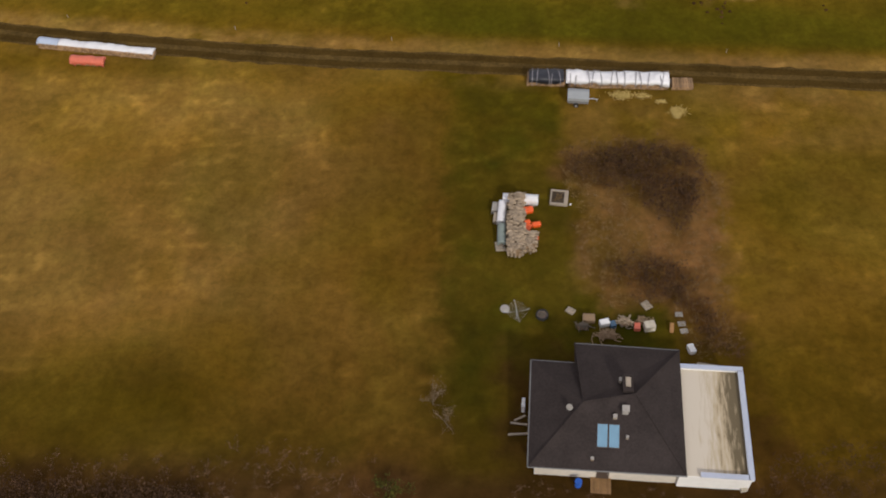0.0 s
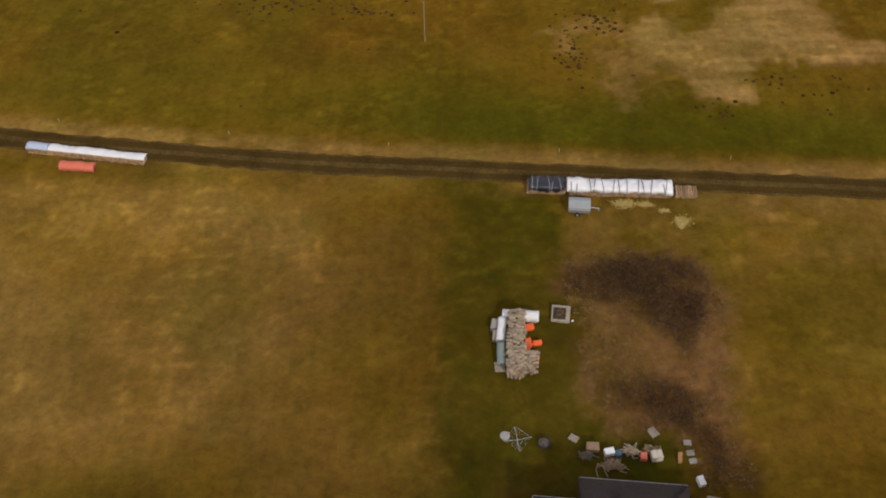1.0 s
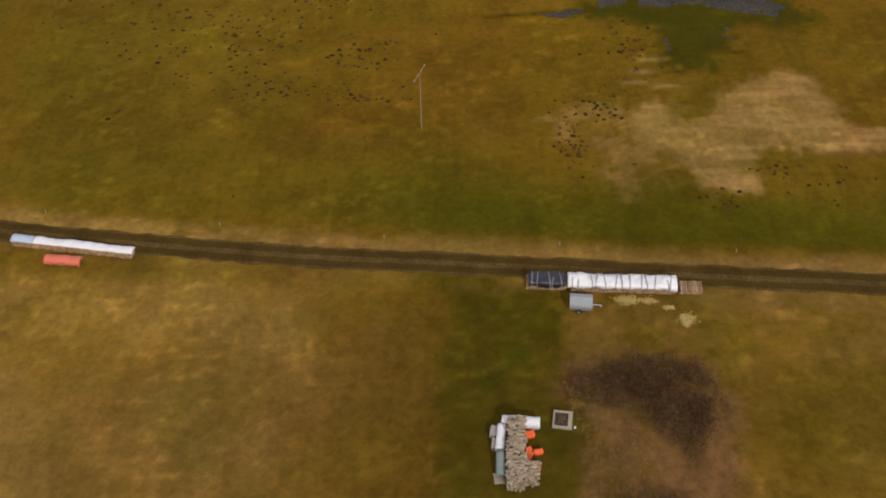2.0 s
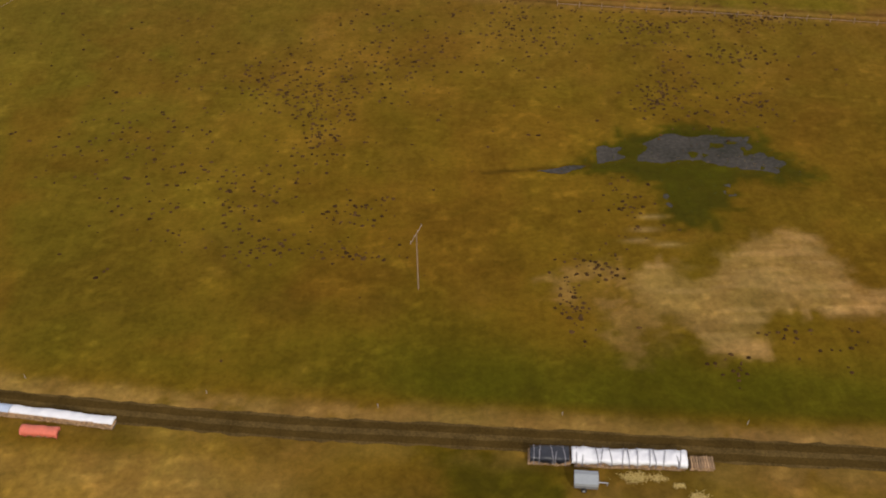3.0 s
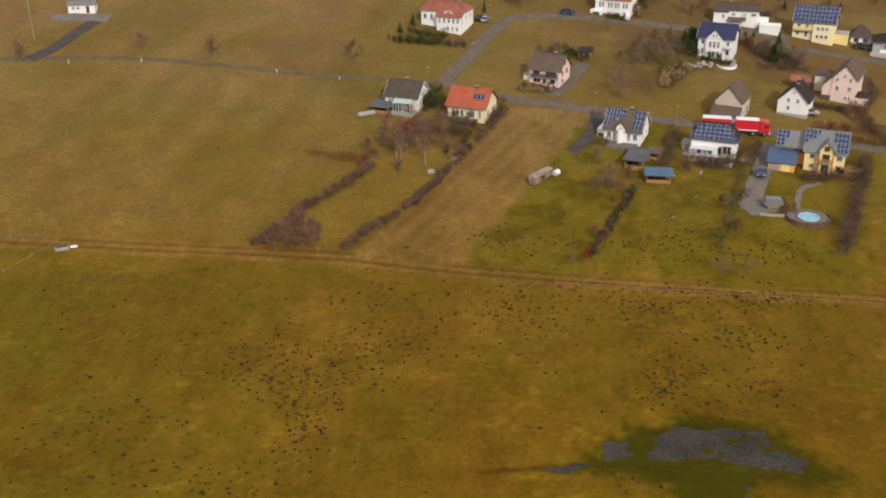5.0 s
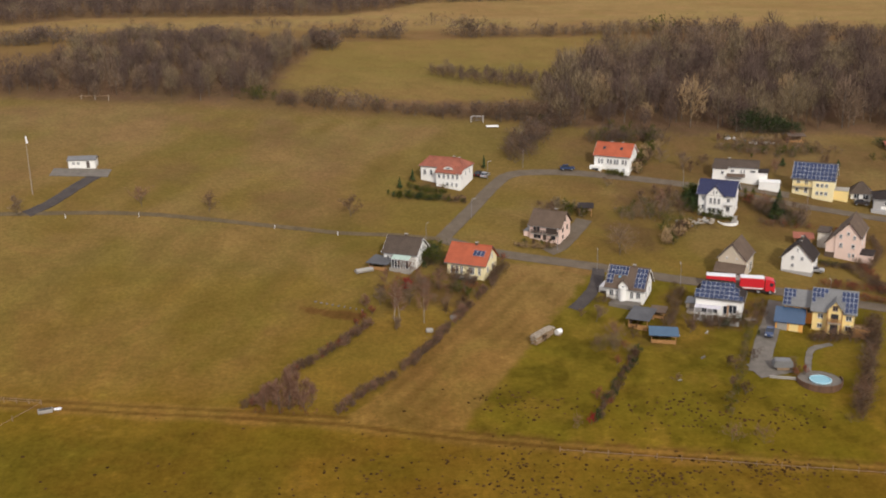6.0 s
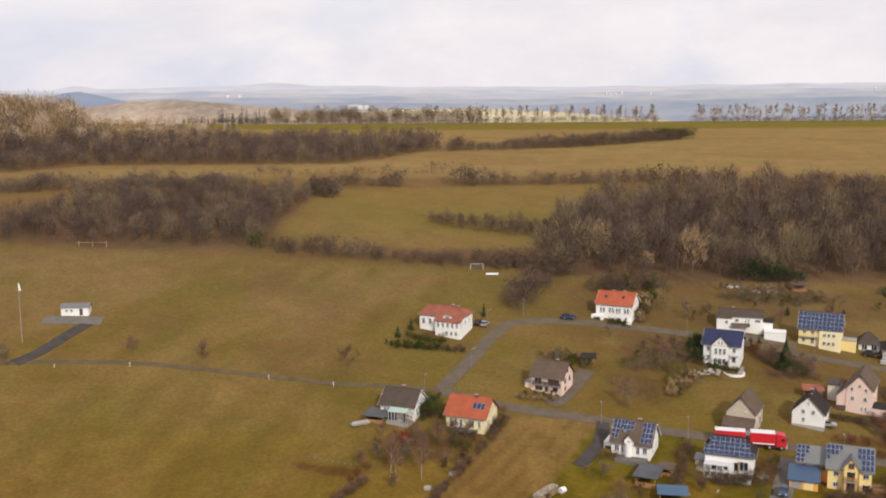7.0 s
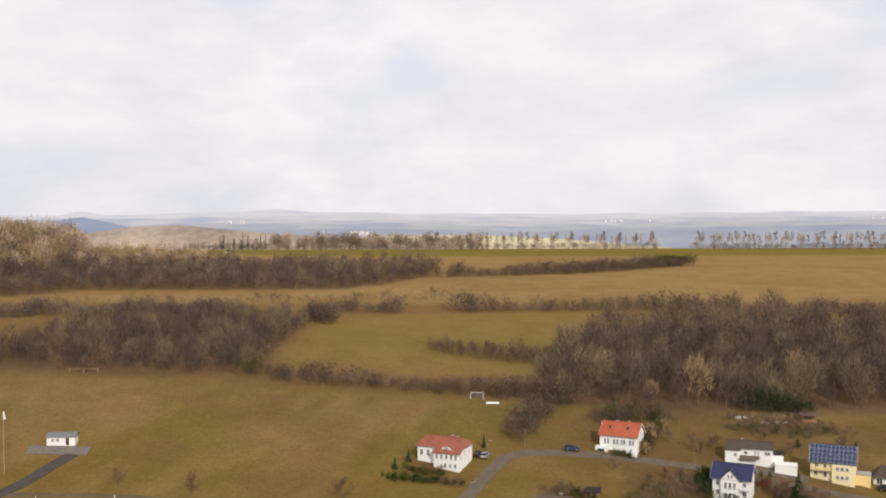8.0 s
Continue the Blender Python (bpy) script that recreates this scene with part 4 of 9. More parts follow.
def balcony(h, x0, x1, z, out=1.3, mat=None, posts=True, slab_mat=None):
    b = part("balcony", boxed(x0, x1, -out, -0.003, z - 0.16, z, bevel=0.02), slab_mat or M_concrete, h)
    bm = bmesh.new()
    block(bm, x0, x1, -out, -out + 0.05, z + 0.95, z + 1.02)
    n = int((x1 - x0) / 0.14)
    for k in range(n):
        cx = x0 + (x1 - x0) * (k + 0.5) / n
        block(bm, cx - 0.045, cx + 0.045, -out + 0.01, -out + 0.035, z + 0.06, z + 0.95)
    part("railing", bm, mat or M_dark_frame, b)
    if posts:
        for cx in (x0 + 0.08, x1 - 0.08):
            part("post", boxed(cx - 0.07, cx + 0.07, -out + 0.06, -out + 0.2, -1.0, z - 0.16), mat or M_dark_frame, b)


# A: white house with a grey roof and a glazed veranda
h = house(-14.66, 278.16, -20.2, 8.35, 7.5, 3.1, 5.95, M_white, M_grey_tile, "white house with dark grey tiled roof and glazed veranda", over=0.5, soffit=M_frame,
          front=((1.2, 1.3, 0.7, 1.0), (2.0, 1.3, 0.7, 1.0)), right=((1.8, 0.9, 0.9, 1.3), (5.0, 0.9, 0.9, 1.3), (2.9, 3.3, 0.8, 1.1), (4.5, 3.3, 0.8, 1.1)), chimneys=((4.2, 4.2, 0.7),))
v = part("veranda", boxed(2.5, 7.9, -2.8, -0.02, -1.6, 0.05), M_concrete, h)
for k in range(7):
    cx = 2.95 + k * 0.72
    part("veranda_post", boxed(cx - 0.05, cx + 0.05, -2.3, -2.2, 0.05, 2.05), M_frame, v)
    bm = bmesh.new()
    slab(bm, [(cx - 0.05, -2.45, 2.22), (cx + 0.05, -2.45, 2.22), (cx + 0.05, -0.02, 2.9), (cx - 0.05, -0.02, 2.9)], 0.1)
    part("rafter", bm, M_frame, v)
part("eaves_beam", boxed(2.8, 7.4, -2.34, -2.16, 2.05, 2.2), M_frame, v)
bm = bmesh.new()
slab(bm, [(2.8, -2.45, 2.25), (7.4, -2.45, 2.25), (7.4, -0.02, 2.93), (2.8, -0.02, 2.93)], 0.025)
part("glass_roof", bm, material("greenish_glass_roof", (0.36, 0.47, 0.4), 0.15, 0.1, 1.0), v)
part("glazing", boxed(3.0, 5.1, -2.24, -2.22, 0.1, 2.05), M_glass, v)
part("glazing", boxed(6.5, 7.2, -2.24, -2.22, 0.1, 2.05), M_glass, v)
# B: yellow-walled house with a bright red roof
h = house(0.6, 274.1, -23.1, 9.4, 8.3, 3.15, 6.4, M_cream, M_red_tile, "cream house with a bright orange-red tiled roof", over=0.6,
          front=((1.3, 0.3, 0.8, 1.9), (2.5, 0.3, 0.8, 1.9), (3.7, 0.3, 0.8, 1.9), (6.2, 0.4, 1.5, 1.8, 2), (8.2, 0.4, 0.7, 1.8)), right=((2.2, 0.6, 0.9, 1.4), (5.6, 0.6, 0.9, 1.4), (3.2, 3.4, 0.8, 1.3), (5.0, 3.4, 0.8, 1.3)), chimneys=((5.9, 4.2, 0.6),))
roof_panels(h, 5.9, 1.5, 3.15, h["rise"], 3, 1, 0.9, 1.6)
for k in range(6):
    part("terrace_slab", boxed(2.2 + k * 0.95, 3.1 + k * 0.95, -2.4, -0.1, -0.4, 0.08), M_gravel, h)
# C: beige house with a basement storey and balconies
h = house(21.77, 293.9, -26.5, 8.1, 7.8, 3.7, 6.65, M_pink, M_brown_tile, "pale beige two-storey house with a brown roof and dark balconies", over=0.5, frame_mat=M_dark_frame,
          front=((1.4, 2.0, 0.8, 1.3), (2.3, 2.0, 0.8, 1.3), (1.6, 0.2, 0.9, 1.0), (2.6, 0.2, 0.9, 1.0), (6.4, 0.2, 1.2, 1.1)), right=((2.2, 2.0, 0.9, 1.2), (5.4, 2.0, 0.9, 1.2), (3.9, 4.4, 0.8, 1.0), (2.4, 0.2, 0.9, 0.9)), doors=((4.1, -0.1, 0.9, 1.6),), chimneys=((5.4, 4.3, 0.6),))
# dark panel on the wall stands in for the shaded balcony recess
part("loggia_opening", boxed(4.4, 7.4, -0.04, 0.4, 1.9, 3.2), M_dark_frame, h)
balcony(h, 0.5, 8.0, 1.6, 0.7, posts=False)
part("annex", boxed(-1.9, -0.003, 0.6, 4.2, -2.0, 1.6, bevel=0.03), M_pink, h)
part("annex_roof", boxed(-2.05, -0.003, 0.45, 4.35, 1.6, 1.75), M_zinc, h)
# D: red-roofed white house with a forward wing and a rounded dormer
h = house(-6.6, 329.6, -22.5, 13.0, 7.5, 4.2, 6.1, M_white, M_old_red, "white house with a weathered red hipped roof and an eyebrow dormer", over=0.4, hip=(1.2, 2.6), soffit=M_frame, drop=3.5,
          front=((1.2, 1.6, 0.9, 1.6), (3.2, 1.6, 0.9, 1.6)), right=((1.8, 2.0, 0.8, 1.2), (5.0, 2.0, 0.8, 1.2)), chimneys=((8.6, 4.2, 0.45), (10.0, 4.4, 0.2)))
w = part("front_wing", boxed(5.6, 12.98, -2.0, -0.003, -3.5, 3.22), M_white, h)
bm = bmesh.new()
slab(bm, [(5.3, -2.4, 3.15), (13.35, -2.4, 3.15), (13.35, -0.35, 4.2), (5.3, -0.35, 4.2)], 0.18)
part("wing_roof", bm, M_old_red, h)
for cx in (6.5, 7.9, 9.3, 10.7, 12.0):
    window(h, 0.75, 1.35, pose(cx, -2.02, 1.4))
for cx in (9.0, 10.4, 11.8):
    window(h, 0.7, 1.1, pose(cx, -2.02, -0.7))
for cy in (-1.3,):
    window(h, 0.8, 1.2, pose(13.0, cy, 1.4, 0, 0, 90))
bm = bmesh.new()
arc = [(9.0 + 1.5 * math.cos(math.pi * k / 10), 3.85 + 0.85 * math.sin(math.pi * k / 10)) for k in range(11)]
prism(bm, arc, -1.3, 1.4)
bmesh.ops.recalc_face_normals(bm, faces=bm.faces)
d = part("eyebrow_dormer", bm, M_white, h)
bm = bmesh.new()
hood = [(9.0 + 1.62 * math.cos(math.pi * k / 10), 3.82 + 1.0 * math.sin(math.pi * k / 10)) for k in range(11)]
for (x0, z0), (x1, z1) in zip(hood, hood[1:]):
    slab(bm, [(x0, -1.45, z0), (x1, -1.45, z1), (x1, 1.9, z1), (x0, 1.9, z0)], 0.1)
part("dormer_hood", bm, M_old_red, d)
window(d, 1.3, 0.55, pose(9.0, -1.32, 3.95), bars=2)
# E: long white house with a red roof
h = house(45.1, 343.9, -24.2, 10.7, 8.4, 3.9, 6.85, M_white, M_red_tile, "long white two-storey house with a red tiled roof", over=0.4, soffit=M_frame, drop=3.0,
          front=((1.5, 1.4, 0.7, 1.5), (2.4, 1.4, 0.7, 1.5), (4.2, 1.4, 0.7, 1.5), (5.1, 1.4, 0.7, 1.5), (6.3, 1.4, 0.7, 1.5), (7.1, 1.4, 0.7, 1.5), (8.7, 1.4, 0.7, 1.5), (9.6, 1.4, 0.7, 1.5), (9.0, -0.6, 0.8, 0.9)), right=((2.6, 1.4, 0.9, 1.2), (5.6, 1.4, 0.9, 1.2), (4.2, 3.9, 0.8, 1.1)), chimneys=((4.0, 4.6, 0.35), (7.4, 4.6, 0.35)))
for cx in (2.4, 7.6):
    skylight(h, cx, 1.8, 3.9, h["rise"])
g = part("garage", boxed(-0.9, 2.6, -2.0, -0.02, -3.0, 0.75, bevel=0.03), M_white, h)
# no real door: a dark slab stands in for the garage's dark opening
part("garage_door", boxed(-0.1, 1.9, -2.06, -2.004, -1.4, 0.2), M_glass, g)
part("entrance_wall", boxed(8.6, 10.9, -1.4, -0.02, -3.0, -0.4, bevel=0.03), M_white, h)
# F: white villa with a deep blue roof and a middle gable
h = house(69.8, 315.2, -24.2, 9.3, 8.4, 5.45, 8.25, M_white, M_blue_tile, "white villa with a deep blue glazed roof and a central gable", over=0.6, soffit=M_frame,
          front=((1.3, 1.0, 0.8, 1.3), (8.0, 0.8, 1.0, 1.5), (1.3, 3.4, 0.8, 1.2), (8.0, 3.3, 0.9, 1.2)), right=((2.4, 1.2, 0.8, 1.2), (6.0, 1.2, 0.8, 1.2), (2.8, 4.0, 0.8, 1.2), (5.6, 4.0, 0.8, 1.2), (4.2, 6.2, 0.7, 0.9)))
cross_gable(h, 2.2, 6.9, 5.2, 7.7, 4.4, M_white, M_blue_tile, proud=0.7)
for cx in (3.4, 4.5, 5.6):
    window(h, 0.75, 1.7, pose(cx, -0.72, 2.8))
    window(h, 0.85, 1.7, pose(cx, -0.72, 0.1))
for cx in (4.1, 4.9):
    window(h, 0.45, 0.8, pose(cx, -0.72, 5.6), bars=0)
balcony(h, 6.95, 9.2, 2.7, 1.2, M_frame)
part("terrace", boxed(0.4, 6.9, -2.2, -0.75, -1.6, 0.05), M_gravel, h)
for k in range(9):
    part("step", boxed(9.6, 10.8, -3.4 + 0.3 * k, -3.1 + 0.3 * k, -2.4, -1.3 + 0.17 * k), M_concrete, h)
# G: long white house behind
h = house(80.15, 339.7, -17.7, 12.4, 6.7, 3.65, 5.1, M_white, M_grey_tile, "long white house with low grey roof and flat garage", over=0.3, drop=3.0,
          front=((5.2, 2.2, 1.0, 0.8), (7.7, 1.9, 0.5, 1.2), (8.5, 1.9, 0.5, 1.2), (11.0, 2.2, 1.6, 0.8, 3)), chimneys=((4.0, 4.0, 0.4),))
w = part("west_wing", boxed(-0.4, 3.6, -0.9, -0.003, -3.0, 3.2), M_white, h)
bm = bmesh.new()
slab(bm, [(-0.7, -1.2, 3.3), (3.85, -1.2, 3.3), (3.85, 1.2, 4.3), (-0.7, 1.2, 4.3)], 0.16)
part("wing_roof", bm, M_grey_tile, w)
window(w, 0.8, 1.0, pose(2.4, -0.92, 1.6))
bm = bmesh.new()
slab(bm, [(3.62, -1.9, 1.25), (8.9, -1.9, 1.25), (8.9, -0.02, 1.75), (3.62, -0.02, 1.75)], 0.14)
part("porch_roof", bm, M_brown_tile, h)
for cx in (4.6, 6.4):
    part("balcony_panel", boxed(cx - 0.8, cx + 0.8, -1.6, -1.5, -1.0, 0.2), M_white, h)
part("east_annex", boxed(12.403, 15.2, 1.0, 5.6, -3.0, 2.2), M_white, h)
part("annex_roof", boxed(12.403, 15.5, 0.7, 5.9, 2.2, 2.4), M_slate, h)
g = part("garage", boxed(12.9, 18.8, -3.0, 0.9, -3.0, 0.2, bevel=0.05), M_white, h)
part("parapet", boxed(12.8, 18.9, -3.1, 1.0, 0.2, 0.42, bevel=0.03), M_white, g)
# H: cream house whose whole roof carries solar panels
h = house(100.9, 331.65, -24.6, 11.4, 8.3, 4.5, 8.45, M_cream, M_grey_tile, "cream two-storey house with a roof full of blue solar panels", over=0.4, soffit=M_frame,
          front=((1.6, 2.9, 1.0, 1.1), (3.8, 2.7, 0.9, 1.3), (1.4, 0.6, 0.9, 1.1), (3.8, 0.4, 0.9, 1.5)), right=((2.6, 2.8, 0.8, 1.1), (5.6, 2.8, 0.8, 1.1)))
roof_panels(h, -0.3, -0.25, 4.5, h["rise"], 11, 4, 1.02, 1.38)
w = part("front_wing", boxed(5.6, 11.38, -0.9, -0.003, -2.0, 4.1), M_cream, h)
for cx in (7.0, 8.2, 9.4):
    window(w, 0.85, 1.0, pose(cx, -0.92, 2.6))
    window(w, 0.85, 1.0, pose(cx, -0.92, 0.3))
balcony(h, 0.4, 5.4, 2.3, 1.1, M_yellow, posts=False)
g = part("garage", boxed(11.403, 15.2, 1.2, 5.6, -2.4, 1.5, bevel=0.04), M_yellow, h)
part("garage_roof", boxed(11.403, 15.3, 1.1, 5.7, 1.5, 1.64), M_concrete, g)
# I, J: small white house and grey modern house
h = house(117.2, 329.2, -17, 5.4, 5.2, 1.9, 4.4, M_white, M_grey_tile, "small white outbuilding with a grey pyramid-like roof", over=0.4, hip=(2.3, 2.3), front=((1.5, 0.1, 1.5, 1.5, 1), (4.0, 0.1, 1.5, 1.5, 1)))
h = house(120.8, 321.6, -20, 9.0, 8.0, 3.4, 4.9, M_grey_wall, M_slate, "grey rendered house with a dark roof and a garage door", hip=(3.0, 3.0), front=((3.4, 1.6, 1.2, 1.1), (5.6, 1.6, 1.2, 1.1)), doors=((3.2, -0.6, 2.4, 1.9, M_white),))
part("front_terrace", boxed(-0.6, 6.0, -2.2, -0.02, -2.4, 0.4), M_grey_wall, h)
# K: pink gabled house with a long low roof to one side
h = house(97.5, 287.2, -28.5, 5.9, 11.5, 6.0, 9.3, M_pink, M_brown_tile, "tall pale pink gabled house with a brown roof", gable="front", over=0.35,
          front=((1.4, 2.9, 0.8, 1.1), (4.3, 2.9, 0.8, 1.1), (3.6, 0.6, 0.6, 1.0), (4.5, 0.6, 0.6, 1.0), (2.9, 6.2, 0.7, 0.8), (1.2, 5.2, 0.7, 1.0), (4.4, 5.2, 0.7, 1.0)), right=((3.0, 3.4, 0.8, 1.2), (7.0, 3.4, 0.8, 1.2)))
bm = bmesh.new()
prism(bm, [(-2.2, -2.0), (-0.003, -2.0), (-0.003, 5.9), (-2.2, 3.7)], 0.2, 8.0)
part("west_bay", bm, M_pink, h)
bm = bmesh.new()
slab(bm, [(-2.55, -0.2, 3.5), (-0.3, -0.2, 5.85), (-0.3, 8.3, 5.85), (-2.55, 8.3, 3.5)], 0.18)
bmesh.ops.recalc_face_normals(bm, faces=bm.faces)
part("low_roof", bm, M_brown_tile, h)
part("lower_wall", boxed(-2.3, -0.003, -0.25, 0.19, -2.0, 1.3), M_brown_tile, h)
part("side_wing", boxed(5.903, 9.0, 0.0, 5.0, -2.0, 1.6, bevel=0.04), M_pink, h)
part("side_wing_roof", boxed(5.903, 9.2, -0.2, 5.2, 1.6, 1.78), M_slate, h)
r = part("rear_wing", boxed(-5.0, -2.3, 5.0, 10.4, -2.0, 4.8, bevel=0.04), M_aged_white, h)
part("rear_wing_roof", boxed(-5.3, -2.2, 4.6, 10.7, 4.8, 5.0), M_grey_tile, r)
# L: small white gabled house
h = house(81.6, 278.7, -28.4, 7.15, 7.6, 3.55, 7.25, M_white, M_slate, "small white gabled house with a dark slate roof", gable="front", over=0.35, base_mat=M_grey_wall,
          front=((2.6, 1.3, 0.7, 0.9), (2.5, 3.2, 0.75, 0.95), (4.7, 3.2, 0.75, 0.95), (3.6, 5.3, 0.5, 0.8)), right=((2.4, 1.4, 0.8, 1.0), (5.2, 1.4, 0.8, 1.0)), chimneys=((3.6, 4.8, 0.6), (3.7, 2.4, 0.1)))
# M: unrendered barn with a lean-to
h = house(65.5, 276.05, -28.8, 6.45, 8.5, 4.3, 7.8, M_beige, M_brown_tile, "beige rendered barn with a brown roof and a lean-to", gable="front", over=0.3, right=((2.2, 2.0, 0.8, 0.8), (5.6, 0.0, 2.2, 2.6)), front=((2.0, 4.2, 0.4, 0.5, 0), (4.4, 4.2, 0.4, 0.5, 0)))
part("lean_to", boxed(-0.2, 6.4, -2.0, -0.003, -1.8, 1.5), M_grey_wall, h)
bm = bmesh.new()
slab(bm, [(-0.5, -2.4, 1.5), (6.7, -2.4, 1.5), (6.7, -0.003, 3.2), (-0.5, -0.003, 3.2)], 0.16)
part("lean_to_roof", bm, M_brown_tile, h)
for cx in (1.6, 3.4):
    window(h, 0.7, 0.6, pose(cx, -2.02, 0.4), M_dark_frame)
# N: white house with solar roof and a round stair bay
h = house(36.9, 263.4, -24.7, 8.6, 7.5, 2.95, 6.65, M_white, M_brown_tile, "white house with solar panels either side of a small gable", over=0.5, soffit=M_frame,
          front=((1.2, 0.7, 1.0, 1.4), (2.4, 0.7, 0.5, 1.3), (5.9, 0.5, 0.8, 1.6), (7.4, 0.7, 1.0, 1.4)), right=((2.2, 0.8, 0.9, 1.4), (5.2, 0.8, 0.9, 1.4), (3.7, 3.6, 0.9, 1.3)), chimneys=((5.2, 4.2, 0.5),))
cross_gable(h, 2.9, 5.1, 3.5, 4.8, 2.6, M_white, M_brown_tile, proud=0.5, over=0.35)
window(h, 0.7, 1.0, pose(4.0, -0.52, 2.5))
roof_panels(h, -0.2, 0.35, 2.95, h["rise"], 6, 4, 0.7, 1.1, skip=((2, 0), (3, 0), (4, 0), (5, 0), (2, 1), (3, 1), (4, 1), (5, 1)))
roof_panels(h, 6.3, 0.0, 2.95, h["rise"], 3, 4, 0.78, 1.2)
skylight(h, 2.6, 1.4, 2.95, h["rise"], 0.7, 0.7, M_pane_blue)
part("terrace", boxed(1.6, 8.2, -3.6, -0.55, -1.4, 0.06), M_gravel, h)
bm = bmesh.new()
rod(bm, (4.0, -0.75, -1.0), (4.0, -0.75, 3.1), 0.75, 0.75, 14)
part("stair_bay", bm, M_white, h)
a = part("annex", boxed(-2.2, -0.003, 1.6, 6.0, -1.6, 1.9, bevel=0.03), M_white, h)
part("garage_door", boxed(-1.9, -0.5, 1.53, 1.597, -1.5, 0.9), M_dark_frame, a)
# O: white house under a large hipped solar roof, with an open porch
h = house(55.6, 256.05, -20.4, 9.9, 6.4, 4.3, 7.0, M_white, M_slate, "white house whose front roof is covered with solar panels", over=0.5, hip=(1.6, 2.4), soffit=M_frame,
          front=((8.0, 0.9, 1.8, 2.0, 1), (6.4, 0.6, 0.9, 2.0, 0), (2.0, 0.6, 1.2, 1.5), (4.2, 0.6, 1.2, 1.5)), right=((2.0, 0.8, 0.9, 1.3), (4.6, 0.8, 0.9, 1.3)))
roof_panels(h, -0.25, -0.4, 4.3, h["rise"], 10, 4, 0.98, 1.0, skip=((0, 2), (0, 3), (9, 2), (9, 3), (8, 3), (9, 1)))
p = part("porch_roof", boxed(0.0, 5.6, -2.4, -0.02, 2.32, 2.4), material("clear_porch_sheets", (0.62, 0.6, 0.66), 0.3, 0.1, 1.0), h)
for k in range(8):
    part("rafter", boxed(0.02 + k * 0.78, 0.1 + k * 0.78, -2.5, -0.02, 2.4, 2.5), M_frame, p)
for k in range(5):
    part("post", boxed(0.05 + k * 1.3, 0.2 + k * 1.3, -2.4, -2.25, -1.5, 2.32), M_frame, p)
part("terrace_wall", boxed(0.0, 9.7, -3.0, -2.6, -1.8, 0.1), M_grey_wall, h)
part("terrace_floor", boxed(0.0, 9.7, -2.6, -0.02, -1.8, 0.0), M_gravel, h)
part("timber_post", boxed(6.9, 7.15, -0.5, -0.3, 0, 3.0), M_wood_warm, h)
s = part("side_shed", boxed(-2.2, -0.003, 1.8, 5.6, -1.8, 1.7), M_grey_wood, h)
part("side_shed_roof", boxed(-2.5, -0.003, 1.5, 5.9, 1.7, 1.85), M_zinc, s)
part("low_store", boxed(-1.8, -0.003, -0.6, 1.7, -1.8, 0.5), M_grey_wood, h)
# P: yellow house with a cross gable, an orange wing and a garage
h = house(79.1, 248.9, -21.2, 8.4, 7.9, 4.65, 8.0, M_yellow, M_zinc, "yellow two-storey house with grey metal roof and balcony gable", over=0.5, soffit=M_zinc,
          front=((1.6, 0.6, 1.0, 1.0), (1.6, 2.8, 1.1, 1.1), (7.3, 2.8, 1.2, 1.1), (7.3, 0.6, 1.2, 1.1)), right=((2.4, 3.0, 0.9, 1.2), (5.6, 3.0, 0.9, 1.2)))
cross_gable(h, 2.9, 6.0, 5.1, 7.1, 3.8, M_yellow, M_zinc, proud=0.9)
window(h, 1.5, 1.9, pose(4.45, -0.93, 0.0), M_dark_frame, 2)
window(h, 1.5, 1.8, pose(4.45, -0.93, 2.5), M_dark_frame, 2)
window(h, 1.1, 1.2, pose(4.45, -0.93, 5.0), M_wood_warm)
balcony(h, 3.1, 5.8, 2.4, 1.6, M_wood_warm)
for cx in (3.0, 5.9):
    part("timber_post", boxed(cx - 0.14, cx + 0.14, -1.0, -0.905, 0, 5.4), M_wood_warm, h)
roof_panels(h, 5.6, -0.3, 4.65, h["rise"], 4, 4, 0.75, 1.25, skip=((0, 0), (0, 1)))
roof_panels(h, -0.4, 1.2, 4.65, h["rise"], 4, 3, 0.75, 1.15, skip=((1, 0), (2, 0), (3, 0), (3, 1)))
k = part("deck", boxed(8.403, 11.8, -0.8, 4.0, -2.4, 0.5), M_wood, h)
for i in range(14):
    part("board", boxed(8.45 + i * 0.24, 8.67 + i * 0.24, -0.86, -0.805, -1.6, 1.5), M_wood_warm, k)
w = part("wing", boxed(-6.0, -0.003, 2.4, 7.6, -2.0, 4.35), M_orange, h)
bm = bmesh.new()
slab(bm, [(-6.4, 1.9, 4.2), (-0.003, 1.9, 4.2), (-0.003, 5.0, 7.1), (-6.4, 5.0, 7.1)], 0.2)
slab(bm, [(-0.003, 8.1, 4.2), (-6.4, 8.1, 4.2), (-6.4, 5.0, 7.1), (-0.003, 5.0, 7.1)], 0.2)
part("wing_roof", bm, M_zinc, w)
for cx in (-4.7, -2.2, -0.7):
    window(h, 0.9, 0.8, pose(cx, 2.38, 2.9), M_dark_frame)
solar_panel(h, (-6.3, 1.95, 4.32), (1, 0, 0), (0, 3.1, 2.9), 3, 4, 0.8, 0.95, skip=((2, 0), (2, 1)))
g = part("garage", boxed(-7.3, -1.7, -2.5, 2.2, -2.0, 2.0), M_orange, h)
bm = bmesh.new()
slab(bm, [(-7.7, -3.0, 2.0), (-1.3, -3.0, 2.0), (-1.3, 2.35, 3.6), (-7.7, 2.35, 3.6)], 0.2)
part("garage_roof", bm, M_navy_sheet, g)
